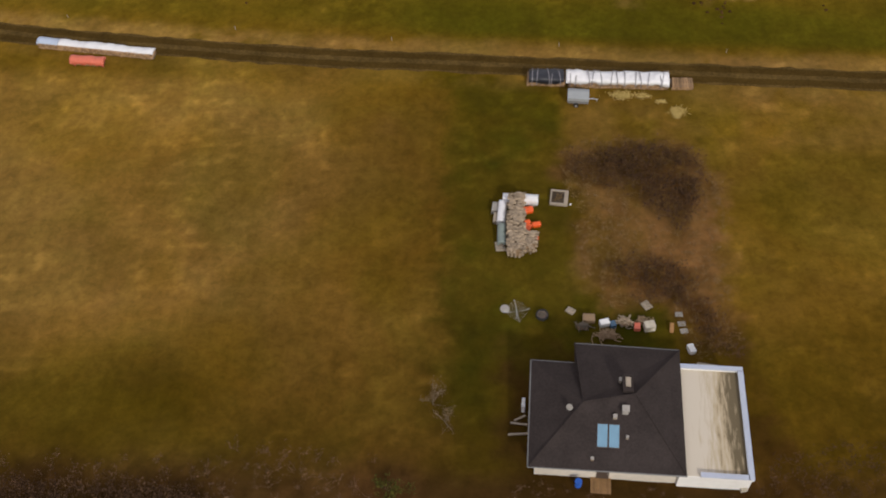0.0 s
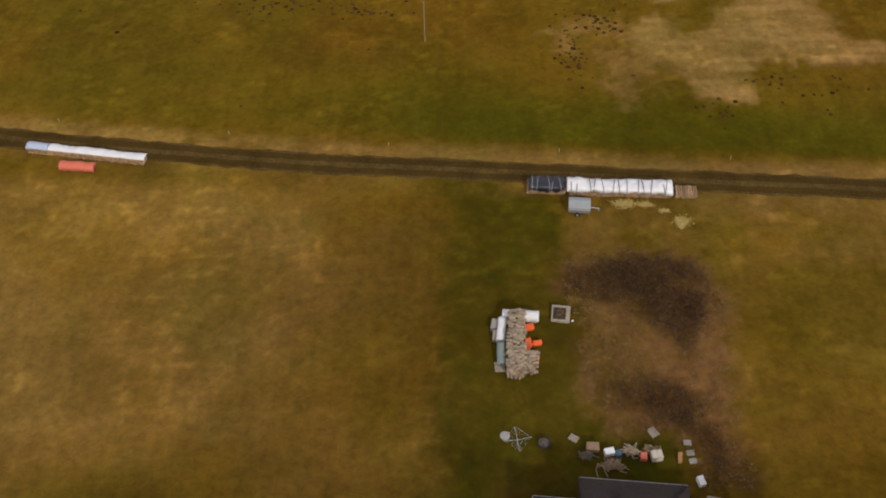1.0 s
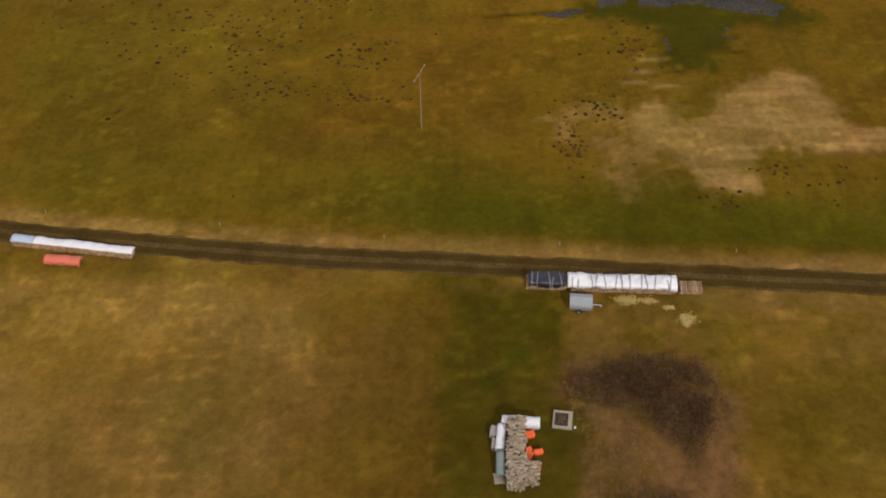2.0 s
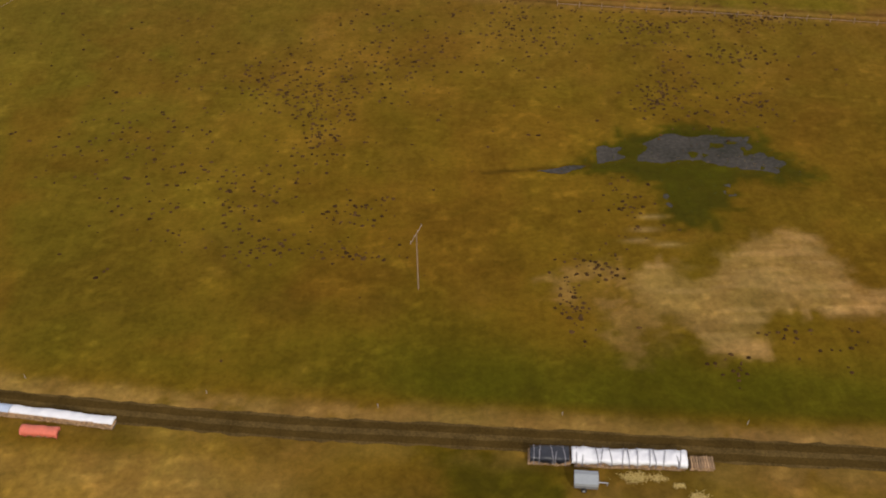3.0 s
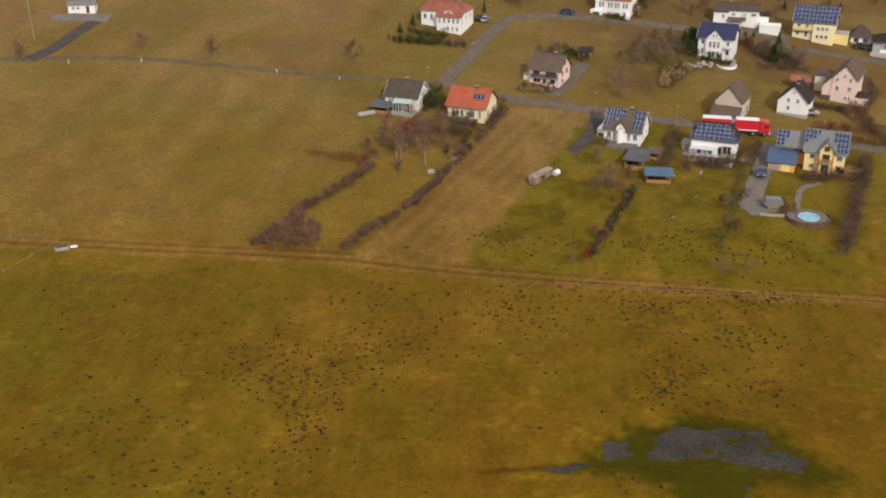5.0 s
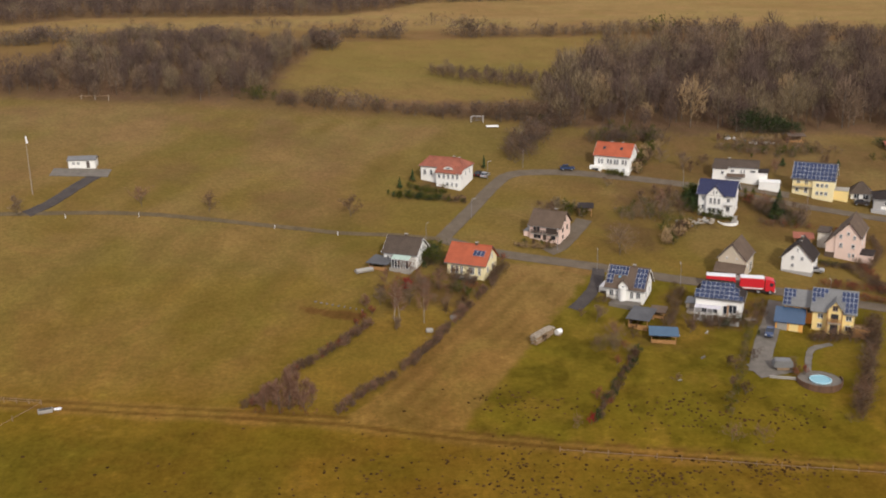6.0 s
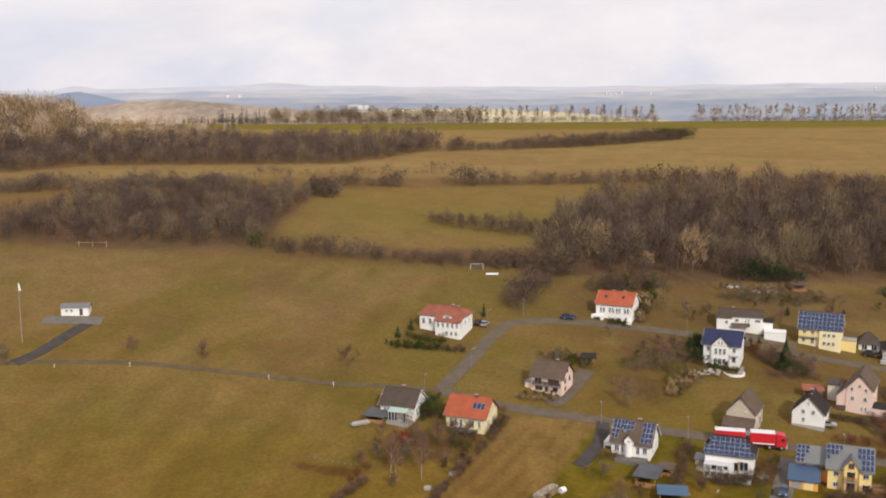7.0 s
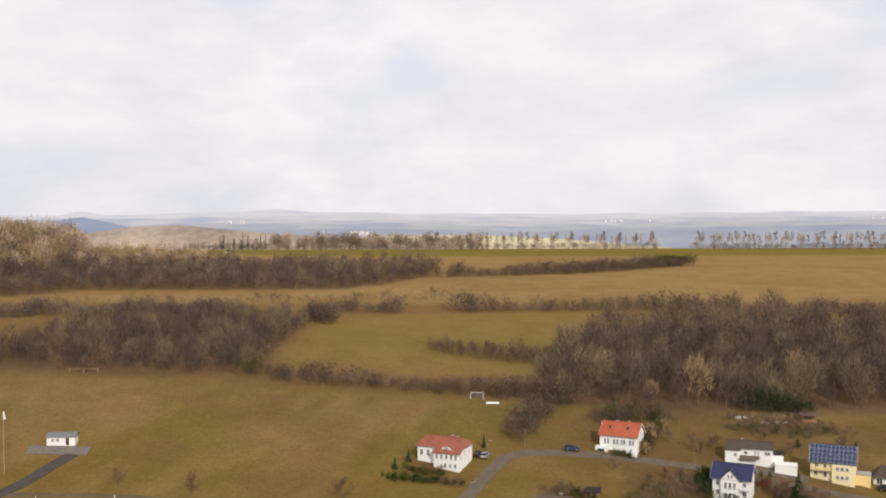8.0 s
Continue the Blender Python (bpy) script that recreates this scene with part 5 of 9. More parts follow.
part("garage_door", boxed(-7.0, -4.9, -2.56, -2.504, -0.5, 1.7, bevel=0.01), M_concrete, g)
part("garage_door", boxed(-4.5, -2.6, -2.56, -2.504, -0.5, 1.7, bevel=0.01), M_yellow, g)
# the small white cabin on the meadow
h = house(-106.2, 326.6, 6, 7.4, 3.6, 2.3, 2.9, M_white, M_zinc, "small white meadow cabin with a flat-pitched roof", over=0.3, front=((1.5, 1.1, 0.8, 0.7), (2.8, 1.1, 0.8, 0.7)), doors=((5.4, 0, 0.9, 1.9),))


def open_shed(x, y, turn, L, D, h0, h1, roof_mat, label, boarded=True):
    s = thing("shed", x, y, turn, label, "shed", "garden sheds")
    for cx in (0.1, L - 0.1):
        for cy in (0.1, D - 0.1):
            part("post", boxed(cx - 0.08, cx + 0.08, cy - 0.08, cy + 0.08, -1.0, h0), M_wood_warm, s)
    bm = bmesh.new()
    slab(bm, [(-0.5, -0.6, h0 + 0.15), (L + 0.5, -0.6, h0 + 0.15), (L + 0.5, D + 0.5, h1 + 0.15), (-0.5, D + 0.5, h1 + 0.15)], 0.14)
    part("roof", bm, roof_mat, s)
    n = int(L / 0.22)
    for k in range(n):
        part("board", boxed(k * L / n + 0.01, (k + 1) * L / n - 0.01, D - 0.16, D - 0.12, -0.6, h0), M_wood, s)
    for k in range(int(D / 0.3)):
        part("board", boxed(0.1, 0.14, k * 0.3 + 0.02, k * 0.3 + 0.28, -0.6, h0), M_wood, s)
    if boarded:
        for k in range(n):
            part("board", boxed(k * L / n + 0.01, (k + 1) * L / n - 0.01, 0.12, 0.16, -0.6, h0 * 0.42), M_wood_warm, s)
    return s


open_shed(39.6, 249.5, -25, 4.2, 6.0, 2.2, 2.7, M_shed_roof, "timber carport with a grey metal roof")
open_shed(43.3, 242.8, -9, 5.2, 3.2, 1.9, 2.3, M_blue_sheet, "low timber shed with a blue metal roof")
open_shed(45.6, 254.0, -20, 2.6, 2.2, 1.5, 1.9, M_brown_tile, "small brown garden shed")
open_shed(36.3, 309.2, -8, 3.4, 4.0, 2.2, 2.4, M_slate, "dark open carport beside a drive", False)
open_shed(-18.2, 275.6, -22, 4.6, 4.2, 1.5, 2.0, M_shed_roof, "low shed with a dark slate-grey roof beside a white house")
open_shed(112.0, 370.0, -5, 4.6, 3.0, 2.0, 2.4, M_brown_tile, "brown garden shed below the wood")
open_shed(142.0, 366.0, -8, 4.6, 3.0, 2.0, 2.6, M_old_red, "reddish garden shed below the wood")
open_shed(90.0, 294.5, -15, 4.2, 3.0, 2.0, 2.5, M_old_red, "small shed with a red roof")

# ---- plants ----
rng = np.random.default_rng(5)


def twig_tree(seed, height=11.0, spread=3.6, twigs=260, width=0.1, trunk=0.16, start=0.25, upright=0.5):
    """A bare tree as arrays: tapered trunk and limbs, and a crown of many thin twigs with gaps. Returns (wood verts, wood faces, twig verts, twig faces)."""
    r = np.random.default_rng(seed)
    wv, wf, tv, tf = [], [], [], []

    def limb(a, b, r0, r1):
        a, b = np.array(a), np.array(b)
        d = (b - a) / np.linalg.norm(b - a)
        s = np.cross(d, (0.3, 0.9, 0.1))
        s /= np.linalg.norm(s)
        u = np.cross(d, s)
        k = len(wv)
        for p, q in ((a, r0), (b, r1)):
            for j in range(3):
                an = 2.094 * j
                wv.append(p + q * (math.cos(an) * s + math.sin(an) * u))
        for j in range(3):
            n = (j + 1) % 3
            wf.append((k + j, k + n, k + 3 + n, k + 3 + j))
    top = np.array([r.normal(0, 0.25), r.normal(0, 0.25), height * 0.86])
    bend = np.array([r.normal(0, 0.2), r.normal(0, 0.2), height * 0.42])
    limb((0, 0, -0.4), bend, trunk, trunk * 0.7)
    limb(bend, top, trunk * 0.7, trunk * 0.15)
    ends = []
    for k in range(11):
        t = start + (1 - start) * (k + r.random()) / 11
        base = bend * (t / 0.49) if t < 0.49 else bend + (top - bend) * ((t - 0.49) / 0.51)
        an = r.random() * 6.283
        reach = spread * (1.1 - 0.75 * t) * (0.75 + 0.5 * r.random())
        end = base + np.array([math.cos(an) * reach, math.sin(an) * reach, reach * (0.35 + upright * r.random()) + 0.4])
        limb(base, end, trunk * (0.45 - 0.3 * t), 0.02)
        ends.append((base, end))
    ends.append((bend, top))
    for k in range(twigs):
        a, b = ends[r.integers(len(ends))]
        p = a + (b - a) * (0.25 + 0.85 * r.random()) + r.normal(0, 0.14 * spread, 3)
        p[2] = max(p[2], start * height * 0.7)
        d = (b - a) / np.linalg.norm(b - a) * 0.5 + r.normal(0, 0.55, 3) + np.array([0, 0, 0.5])
        d /= np.linalg.norm(d)
        ln = height * (0.06 + 0.1 * r.random())
        s = np.cross(d, r.normal(0, 1, 3))
        s /= np.linalg.norm(s)
        w = width * (0.6 + 0.8 * r.random())
        k0 = len(tv)
        tv += [p - s * w / 2, p + s * w / 2, p + d * ln]
        tf.append((k0, k0 + 1, k0 + 2))
    return np.array(wv), np.array(wf), np.array(tv), np.array(tf)


def raw_mesh(name, groups):
    """A mesh of (verts, faces, material) groups; faces of one group have one length."""
    me = bpy.data.meshes.new(name)
    verts = np.concatenate([g[0] for g in groups])
    loops, starts, mats, off, at = [], [], [], 0, 0
    for k, (v, f, m) in enumerate(groups):
        n = f.shape[1]
        loops.append((f + off).ravel())
        starts.append(at + np.arange(len(f)) * n)
        mats.append(np.full(len(f), k))
        at += f.size
        off += len(v)
        me.materials.append(m)
    loops, starts, mats = np.concatenate(loops), np.concatenate(starts), np.concatenate(mats)
    me.vertices.add(len(verts))
    me.vertices.foreach_set("co", verts.astype(np.float32).ravel())
    me.loops.add(len(loops))
    me.loops.foreach_set("vertex_index", loops.astype(np.int32))
    me.polygons.add(len(starts))
    me.polygons.foreach_set("loop_start", starts.astype(np.int32))
    me.polygons.foreach_set("material_index", mats.astype(np.int32))
    me.update(calc_edges=True)
    return me


def spread_over(templates, places, which=None):
    """Joins turned and scaled copies of templates (verts, faces) at places (x, y, z, scale)."""
    vs, fs, off = [], [], 0
    for i, (x, y, z, s) in enumerate(places):
        v, f = templates[i % len(templates)]
        a = (i * 2.399) % 6.283
        c, q = math.cos(a), math.sin(a)
        w = np.stack([v[:, 0] * c - v[:, 1] * q, v[:, 0] * q + v[:, 1] * c, v[:, 2]], -1) * s
        vs.append(w + (x, y, z))
        fs.append(f + off)
        off += len(v)
    return np.concatenate(vs), np.concatenate(fs)


def scatter(polygon, gap, seed, keep=1.0):
    """Jittered places inside a polygon."""
    r = np.random.default_rng(seed)
    xs, ys = [p[0] for p in polygon], [p[1] for p in polygon]
    gx, gy = np.meshgrid(np.arange(min(xs), max(xs), gap), np.arange(min(ys), max(ys), gap))
    gx, gy = gx.ravel() + r.uniform(-0.48, 0.48, gx.size) * gap, gy.ravel() + r.uniform(-0.48, 0.48, gy.size) * gap
    ok = inside(gx, gy, polygon) & (r.random(gx.size) < keep)
    return np.stack([gx[ok], gy[ok]], -1)


def crown_tree(seed, height=9.0, spread=3.2, twigs=300, width=0.12):
    """A bare deciduous tree: trunk and limbs inside an uneven egg of many fine twigs that point up and out."""
    r = np.random.default_rng(seed)
    wv, wf, _, _ = twig_tree(seed, height * 0.92, spread * 0.8, 1, 0.1, 0.16, 0.3, 0.9)
    u = r.normal(0, 1, (twigs, 3))
    u /= np.linalg.norm(u, axis=1)[:, None]
    az = np.arctan2(u[:, 1], u[:, 0])
    lumps = 1 + 0.17 * np.sin(3 * az + seed) * np.cos(4 * u[:, 2] + seed) + 0.13 * np.sin(5 * az - seed + 3 * u[:, 2])
    reach = (0.25 + 0.75 * r.random(twigs) ** 0.55) * lumps
    p = np.array([0, 0, height * 0.56]) + u * reach[:, None] * (spread, spread, height * 0.4)
    d = u * (0.55, 0.55, 0.3) + (0, 0, 0.85) + r.normal(0, 0.22, (twigs, 3))
    d /= np.linalg.norm(d, axis=1)[:, None]
    q = np.cross(d, r.normal(0, 1, (twigs, 3)))
    q /= np.linalg.norm(q, axis=1)[:, None]
    q *= (width * r.uniform(0.3, 0.75, twigs))[:, None]
    ln = height * r.uniform(0.07, 0.16, twigs)
    tv = np.stack([p - q, p + q, p + d * ln[:, None]], 1).reshape(-1, 3)
    return wv, wf, tv, np.arange(3 * twigs).reshape(-1, 3)


WOOD_TREES = [crown_tree(100 + k, 10.0 + 1.6 * (k % 3), 3.0 + 0.5 * (k % 2), 660, 0.11) for k in range(7)]
FAR_TREES = [crown_tree(120 + k, 9.5 + 1.6 * (k % 3), 3.3 + 0.5 * (k % 2), 230, 0.24) for k in range(6)]
SHRUBS = [twig_tree(200 + k, 3.2, 2.3, 160, 0.145, 0.05, 0.02, 0.7) for k in range(5)]
LEAFY_SHRUBS = [twig_tree(240 + k, 3.0, 1.7, 170, 0.3, 0.05, 0.0, 0.6) for k in range(4)]
LOW_SHRUBS = [twig_tree(210 + k, 3.2, 2.3, 80, 0.2, 0.05, 0.02, 0.7) for k in range(5)]
HEDGE = [twig_tree(220 + k, 2.2, 1.3, 240, 0.14, 0.04, 0.0, 0.5) for k in range(5)]


def wood(name, polygon, gap, label, low=0.8, high=1.25, seed=1, twig_mat=None, templates=None, keep=1.0, undergrowth=True):
    r = np.random.default_rng(seed)
    templates = templates or WOOD_TREES
    pts = scatter(polygon, gap, seed, keep)
    places = [(x, y, float(ground(x, y)), r.uniform(low, high)) for x, y in pts]
    groups = []
    v, f = spread_over([(t[0], t[1]) for t in templates], places)
    groups.append((v, f, M_bark))
    tones = twig_mat if isinstance(twig_mat, (list, tuple)) else [twig_mat or M_twig]
    pick = r.random(len(places)) * 0.75 + 0.25 * np.array([value_noise(q[0], q[1], 25, 91) for q in places])
    order = np.minimum((pick * len(tones)).astype(int), len(tones) - 1)
    for k, tone in enumerate(tones):
        some = [q for q, o in zip(places, order) if o == k]
        if some:
            v, f = spread_over([(t[2], t[3]) for t in templates], some)
            groups.append((v, f, tone))
    if undergrowth:
        pts = scatter(polygon, gap * 0.8, seed + 50)
        low_places = [(x, y, float(ground(x, y)), r.uniform(0.6, 1.2)) for x, y in pts]
        v, f = spread_over([(t[2], t[3]) for t in LOW_SHRUBS], low_places)
        groups.append((v, f, M_hedge))
    return tagged(new(name, raw_mesh(name, groups)), label, "woodland", kind="stuff")


WOOD_KNOLL = [(-480, 640), (-300, 592), (-215, 640), (-238, 745), (-290, 820), (-480, 800)]
TONGUE = [(-7, 430), (3, 421), (24, 414), (41, 412), (46, 428), (14, 432), (-4, 434)]
MIXED = [M_twig_dark, M_twig, M_twig_dark, M_twig_dark, M_twig_grey, M_twig_dark, M_twig]
wood("wood_east", WOOD_RIGHT, 6.4, "bare brown deciduous wood on the hillside behind the village", 0.7, 1.5, 11, MIXED + [M_twig_grey, M_twig_dark, M_twig_ochre])
wood("wood_west", WOOD_LEFT, 5.2, "bare brown deciduous wood on the hillside", 0.5, 0.95, 12, MIXED)
wood("wood_upper", WOOD_UPPER_LEFT, 5.6, "bare dark wood on the upper hill", 0.35, 1.05, 13, [M_twig_dark, M_twig_dark, M_twig, M_twig_dark, M_twig_grey], FAR_TREES)
wood("wood_knoll", WOOD_KNOLL, 8.0, "ochre-brown wood on a knoll", 1.0, 1.9, 14, [M_twig_ochre, M_twig, M_twig_hazed, M_twig_ochre, M_twig_grey], FAR_TREES)
wood("wood_knoll_foot", [(-300, 625), (-215, 640), (-150, 665), (-120, 700), (-190, 735), (-258, 745)], 7.0, "ochre and brown trees at the foot of a knoll", 0.7, 1.15, 20, [M_twig_ochre, M_twig_hazed, M_twig, M_twig_ochre], FAR_TREES, keep=0.75)
wood("scrub_tongue", TONGUE, 3.6, "tongue of bare scrub that reaches into a pasture", 0.28, 0.46, 15, MIXED)


def hedge_line(name, line, width, gap, label, size=(0.6, 1.1), seed=3, mat=None, templates=None, kind="stuff"):
    """A hedge or row of scrub along a line, made of many twiggy shrubs."""
    r = np.random.default_rng(seed)
    places = []
    for (x1, y1), (x2, y2) in zip(line, line[1:]):
        n = max(1, int(math.hypot(x2 - x1, y2 - y1) / gap))
        for k in range(n):
            t = (k + r.random()) / n
            for _ in range(max(1, int(width / 2.2))):
                x, y = x1 + (x2 - x1) * t + r.uniform(-0.5, 0.5) * width, y1 + (y2 - y1) * t + r.uniform(-0.5, 0.5) * width
                if templates is None:
                    swell = 0.55 + 0.9 * float(value_noise(x, y, 11, seed))
                    if r.random() > 1.5 * float(value_noise(x, y, 16, seed + 3)) + 0.45:
                        continue
                else:
                    swell = 1.0
                    if templates is HEDGE and r.random() > 2.0 * float(value_noise(x, y, 5, seed + 3)) - 0.1:
                        continue
                places.append((x, y, float(ground(x, y)) - 0.1, r.uniform(*size) * swell))
    use = templates or (LOW_SHRUBS if name == "field_hedge" else SHRUBS)
    tones = list(mat) if isinstance(mat, (list, tuple)) else [mat or M_hedge]
    which = np.minimum(((0.5 * r.random(len(places)) + 0.5 * np.array([float(value_noise(q[0], q[1], 7, seed + 5)) for q in places])) * len(tones)).astype(int), len(tones) - 1)
    groups = [(*spread_over([(t[0], t[1]) for t in use], places), M_bark)]
    for k, tone in enumerate(tones):
        some = [q for q, o in zip(places, which) if o == k]
        if some:
            groups.append((*spread_over([(t[2], t[3]) for t in use], some), tone))
    return tagged(new(name, raw_mesh(name, groups)), label, "hedge", kind=kind)


SCRUB = [M_leaf, M_twig, M_twig_dark, M_hedge, M_hedge, M_twig, M_twig_grey]


hedge_line("scrub_row", [(-56, 386), (-30, 383.5), (-5, 381), (20, 379), (40, 376.5)], 7, 1.5, "row of bare scrub along the foot of the hill", (0.8, 1.45), 21, SCRUB)
hedge_line("scrub_row", [(-66, 388), (-58, 387)], 5, 1.2, "dark green evergreen bushes at the field's corner", (0.7, 1.1), 22, M_leaf)
hedge_line("scrub_row", [(20, 346), (26, 357), (31, 368), (38, 376)], 8, 1.2, "wedge of bare scrub beside the upper road", (0.7, 1.3), 23, SCRUB)
hedge_line("field_hedge", [(4, 508), (40, 513), (80, 519), (130, 515), (200, 509), (260, 500)], 10, 2.4, "bare hedge between hill pastures", (0.6, 1.9), 24, SCRUB)
hedge_line("field_hedge", [(-200, 462), (-163, 477), (-131, 491), (-84, 492)], 14, 1.6, "broad row of bare scrub above the hillside wood", (0.6, 1.5), 17, [M_twig_dark, M_twig, M_twig_dark, M_twig_grey])
hedge_line("field_hedge", [(-52, 509), (-19, 503)], 9, 1.8, "short bare hedge between hill pastures", (0.9, 1.6), 25, SCRUB)
hedge_line("field_hedge", [(2, 645), (40, 655), (72, 666), (115, 690), (152, 716)], 16, 2.2, "long dark hedge on the upper pasture", (0.5, 1.9), 26, SCRUB)
hedge_line("field_hedge", [(140, 712), (158, 722)], 12, 1.2, "dark green evergreen bushes at a hedge's end", (1.2, 1.9), 29, M_leaf, SHRUBS)
hedge_line("field_hedge", [(-235, 470), (-188, 485), (-168, 524), (-128, 529), (-55, 537), (0, 543)], 4, 2.2, "gappy bare hedge between hill pastures", (0.4, 1.4), 27, SCRUB)
hedge_line("field_hedge", [(-48, 470), (-53, 500)], 10, 2.0, "bare hedge at the corner of a pasture", (0.9, 1.6), 28, SCRUB)
hedge_line("garden_hedge", [(-37.9, 218.8), (-31.2, 230.7), (-25.9, 237.2), (-20.7, 243), (-18.6, 247.5), (-15.9, 250.8)], 1.5, 0.28, "untrimmed bare russet hedge beside a plot", (0.4, 0.85), 31, [M_hedge, M_twig_birch, M_hedge, M_beech], HEDGE)
hedge_line("garden_hedge", [(-20.4, 216.6), (-15.8, 223.6), (-9.6, 230.3), (-3.1, 240.7), (0.4, 248.7), (6.7, 260.6), (12.3, 271.1)], 1.5, 0.28, "untrimmed bare russet hedge beside a plot", (0.4, 0.85), 32, [M_hedge, M_twig_birch, M_hedge, M_hedge], HEDGE)
hedge_line("garden_hedge", [(-10, 323.5), (-4, 320.5), (1, 319.8)], 1.6, 0.45, "dense evergreen garden hedge", (0.5, 0.75), 36, M_leaf, list(HEDGE))


def bare_tree(x, y, height, label, seed, spread=2.6, twigs=420, bark=None, twig_mat=None, width=0.07, start=0.2, name="tree", group="garden trees", upright=0.7):
    wv, wf, tv, tf = twig_tree(seed, height, spread, twigs, width, (0.011 if bark is M_birch else 0.018) * height, start, upright)
    t = thing(name, x, y, 0, label, "tree", group)
    o = new("trunk", raw_mesh("trunk", [(wv, wf, bark or M_bark)]))
    o.parent = t
    o = new("crown", raw_mesh("crown", [(tv, tf, twig_mat or M_twig)]))
    o.parent = t
    return t


for k in range(10):
    bare_tree(-34.5 + 0.95 * k + 0.6 * math.sin(k * 5), 219.2 + 1.6 * math.sin(k * 3.7), 3.8 + 4.0 * math.exp(-((k - 5) / 2.6) ** 2) + 0.8 * math.sin(k * 2.1), "bare reddish birch in a clump at the path", 300 + k, 1.7, 900, M_bark, M_twig_birch, 0.09, 0.03, "birch_tree", "birch clump", 1.0)
bare_tree(-11.2, 252.3, 9.0, "tall bare birch with a white trunk", 320, 2.0, 800, M_birch, M_twig_birch, 0.06, 0.2, "birch_tree")
bare_tree(-10.0, 253.4, 7.5, "bare birch with a white trunk", 321, 1.7, 600, M_birch, M_twig_birch, 0.06, 0.2, "birch_tree")
bare_tree(-4.6, 251.2, 9.5, "tall bare birch with a white trunk", 322, 2.0, 800, M_birch, M_twig_birch, 0.06, 0.25, "birch_tree")
for k, (x, y, hgt, s) in enumerate([(-8, 259, 5, 2.0), (-5, 263, 4.5, 1.8), (-1.5, 266, 5, 2), (2.5, 268, 4, 1.6), (-14.5, 259, 4, 1.5), (5.5, 268.5, 4, 1.5), (-17.5, 257, 3.5, 1.2), (-24.5, 303, 5.5, 2.4), (43.6, 285.5, 6.6, 3.7), (27, 304, 4.5, 2.6), (60, 316, 5, 2.6), (64, 311, 4.5, 2.2), (58, 309, 4, 2), (33, 252, 3.5, 1.8), (36, 244, 3.2, 2.0), (52.5, 247, 3, 1.4), (92, 311, 6, 3), (96, 307, 6, 2.6), (88, 315, 5.5, 2.5), (63, 322, 4, 2), (-10.5, 248, 3.0, 1.2), (-110, 297, 5, 2), (100, 345, 4, 2), (117, 350, 4, 2), (72, 345, 5, 2.4), (66, 349, 4, 2.4), (-80, 305, 4.5, 2.6), (-62, 303, 4.5, 2.2)]):
    bare_tree(x, y, hgt, ("bare garden tree with a wide twiggy crown", "bare fruit tree in a garden", "bare bushy tree beside a house")[k % 3], 340 + k, s * 1.1, 700, None, (M_twig, M_twig, M_twig_birch, M_hedge)[k % 4], 0.09, 0.06)
bare_tree(-9.0, 264.6, 2.8, "small copper-red shrub tree", 390, 1.6, 700, None, M_red_leaf, 0.12, 0.05, "red_shrub")
bare_tree(26.6, 212.6, 2.0, "small dark red shrub at the hedge's end", 391, 0.9, 400, None, M_red_leaf, 0.12, 0.05, "red_shrub")
bare_tree(51, 206.8, 3.0, "low grey-brown willow shrub at the garden's end", 392, 2.2, 420, None, M_twig_birch, 0.07, 0.02, "willow_shrub")
bare_tree(56.5, 206.2, 2.6, "low grey-brown willow shrub at the garden's end", 393, 1.9, 380, None, M_twig_birch, 0.07, 0.02, "willow_shrub")
bare_tree(24.0, 211.2, 2.2, "low bare shrub at the garden's end", 394, 1.4, 260, None, M_twig_birch, 0.07, 0.02, "willow_shrub")


def conifer(x, y, height, radius, label, seed, name="conifer"):
    """A conifer: a trunk and tiers of needle sprays."""
    r = np.random.default_rng(seed)
    t = thing(name, x, y, 0, label, "tree", "conifers")
    bm = bmesh.new()
    rod(bm, (0, 0, -0.4), (0, 0, height * 0.95), 0.03 * height * 0.5, 0.01, 6)
    part("trunk", bm, M_bark, t)
    v, f = [], []
    n = int(60 * height)
    for k in range(n):
        q = r.random() ** 0.8
        z = height * (0.06 + 0.92 * q)
        reach = radius * (1 - q) * (0.75 + 0.4 * r.random()) + 0.08
        an = r.random() * 6.283
        d = np.array([math.cos(an), math.sin(an), 0])
        s = np.array([-math.sin(an), math.cos(an), 0]) * (0.1 + 0.16 * reach)
        p0, p1 = d * reach * 0.35 + (0, 0, z + 0.15), d * reach + (0, 0, z - 0.25 * reach * r.random())
        i = len(v)
        v += [p0 - s, p0 + s, p1 + s * 0.5, p1 - s * 0.5]
        f.append((i, i + 1, i + 2, i + 3))
    o = new("crown", raw_mesh("crown", [(np.array(v), np.array(f), M_needle)]))
    o.parent = t
    return t


for k, (x, y, hgt, rad) in enumerate([(91, 312.5, 8.6, 2.7), (-12.5, 323, 3.0, 1.0), (-9.0, 328, 3.6, 1.0), (11.8, 339.5, 4.0, 0.7), (67.5, 320.5, 3.5, 1.2), (57.8, 347, 3.5, 1.2), (54.5, 351, 3.0, 1.2), (104, 351, 2.6, 1.2), (121.5, 352, 2.2, 1.1), (-4.0, 282.5, 3.0, 1.5), (-2.0, 281.0, 2.6, 1.2)]):
    conifer(x, y, hgt, rad, "dark green conifer in a garden", 400 + k)
hedge_line("conifer_row", [(96, 377.5), (108, 377), (117, 376)], 3, 0.45, "dense row of dark green conifers at the wood's edge", (1.1, 1.5), 41, M_needle)
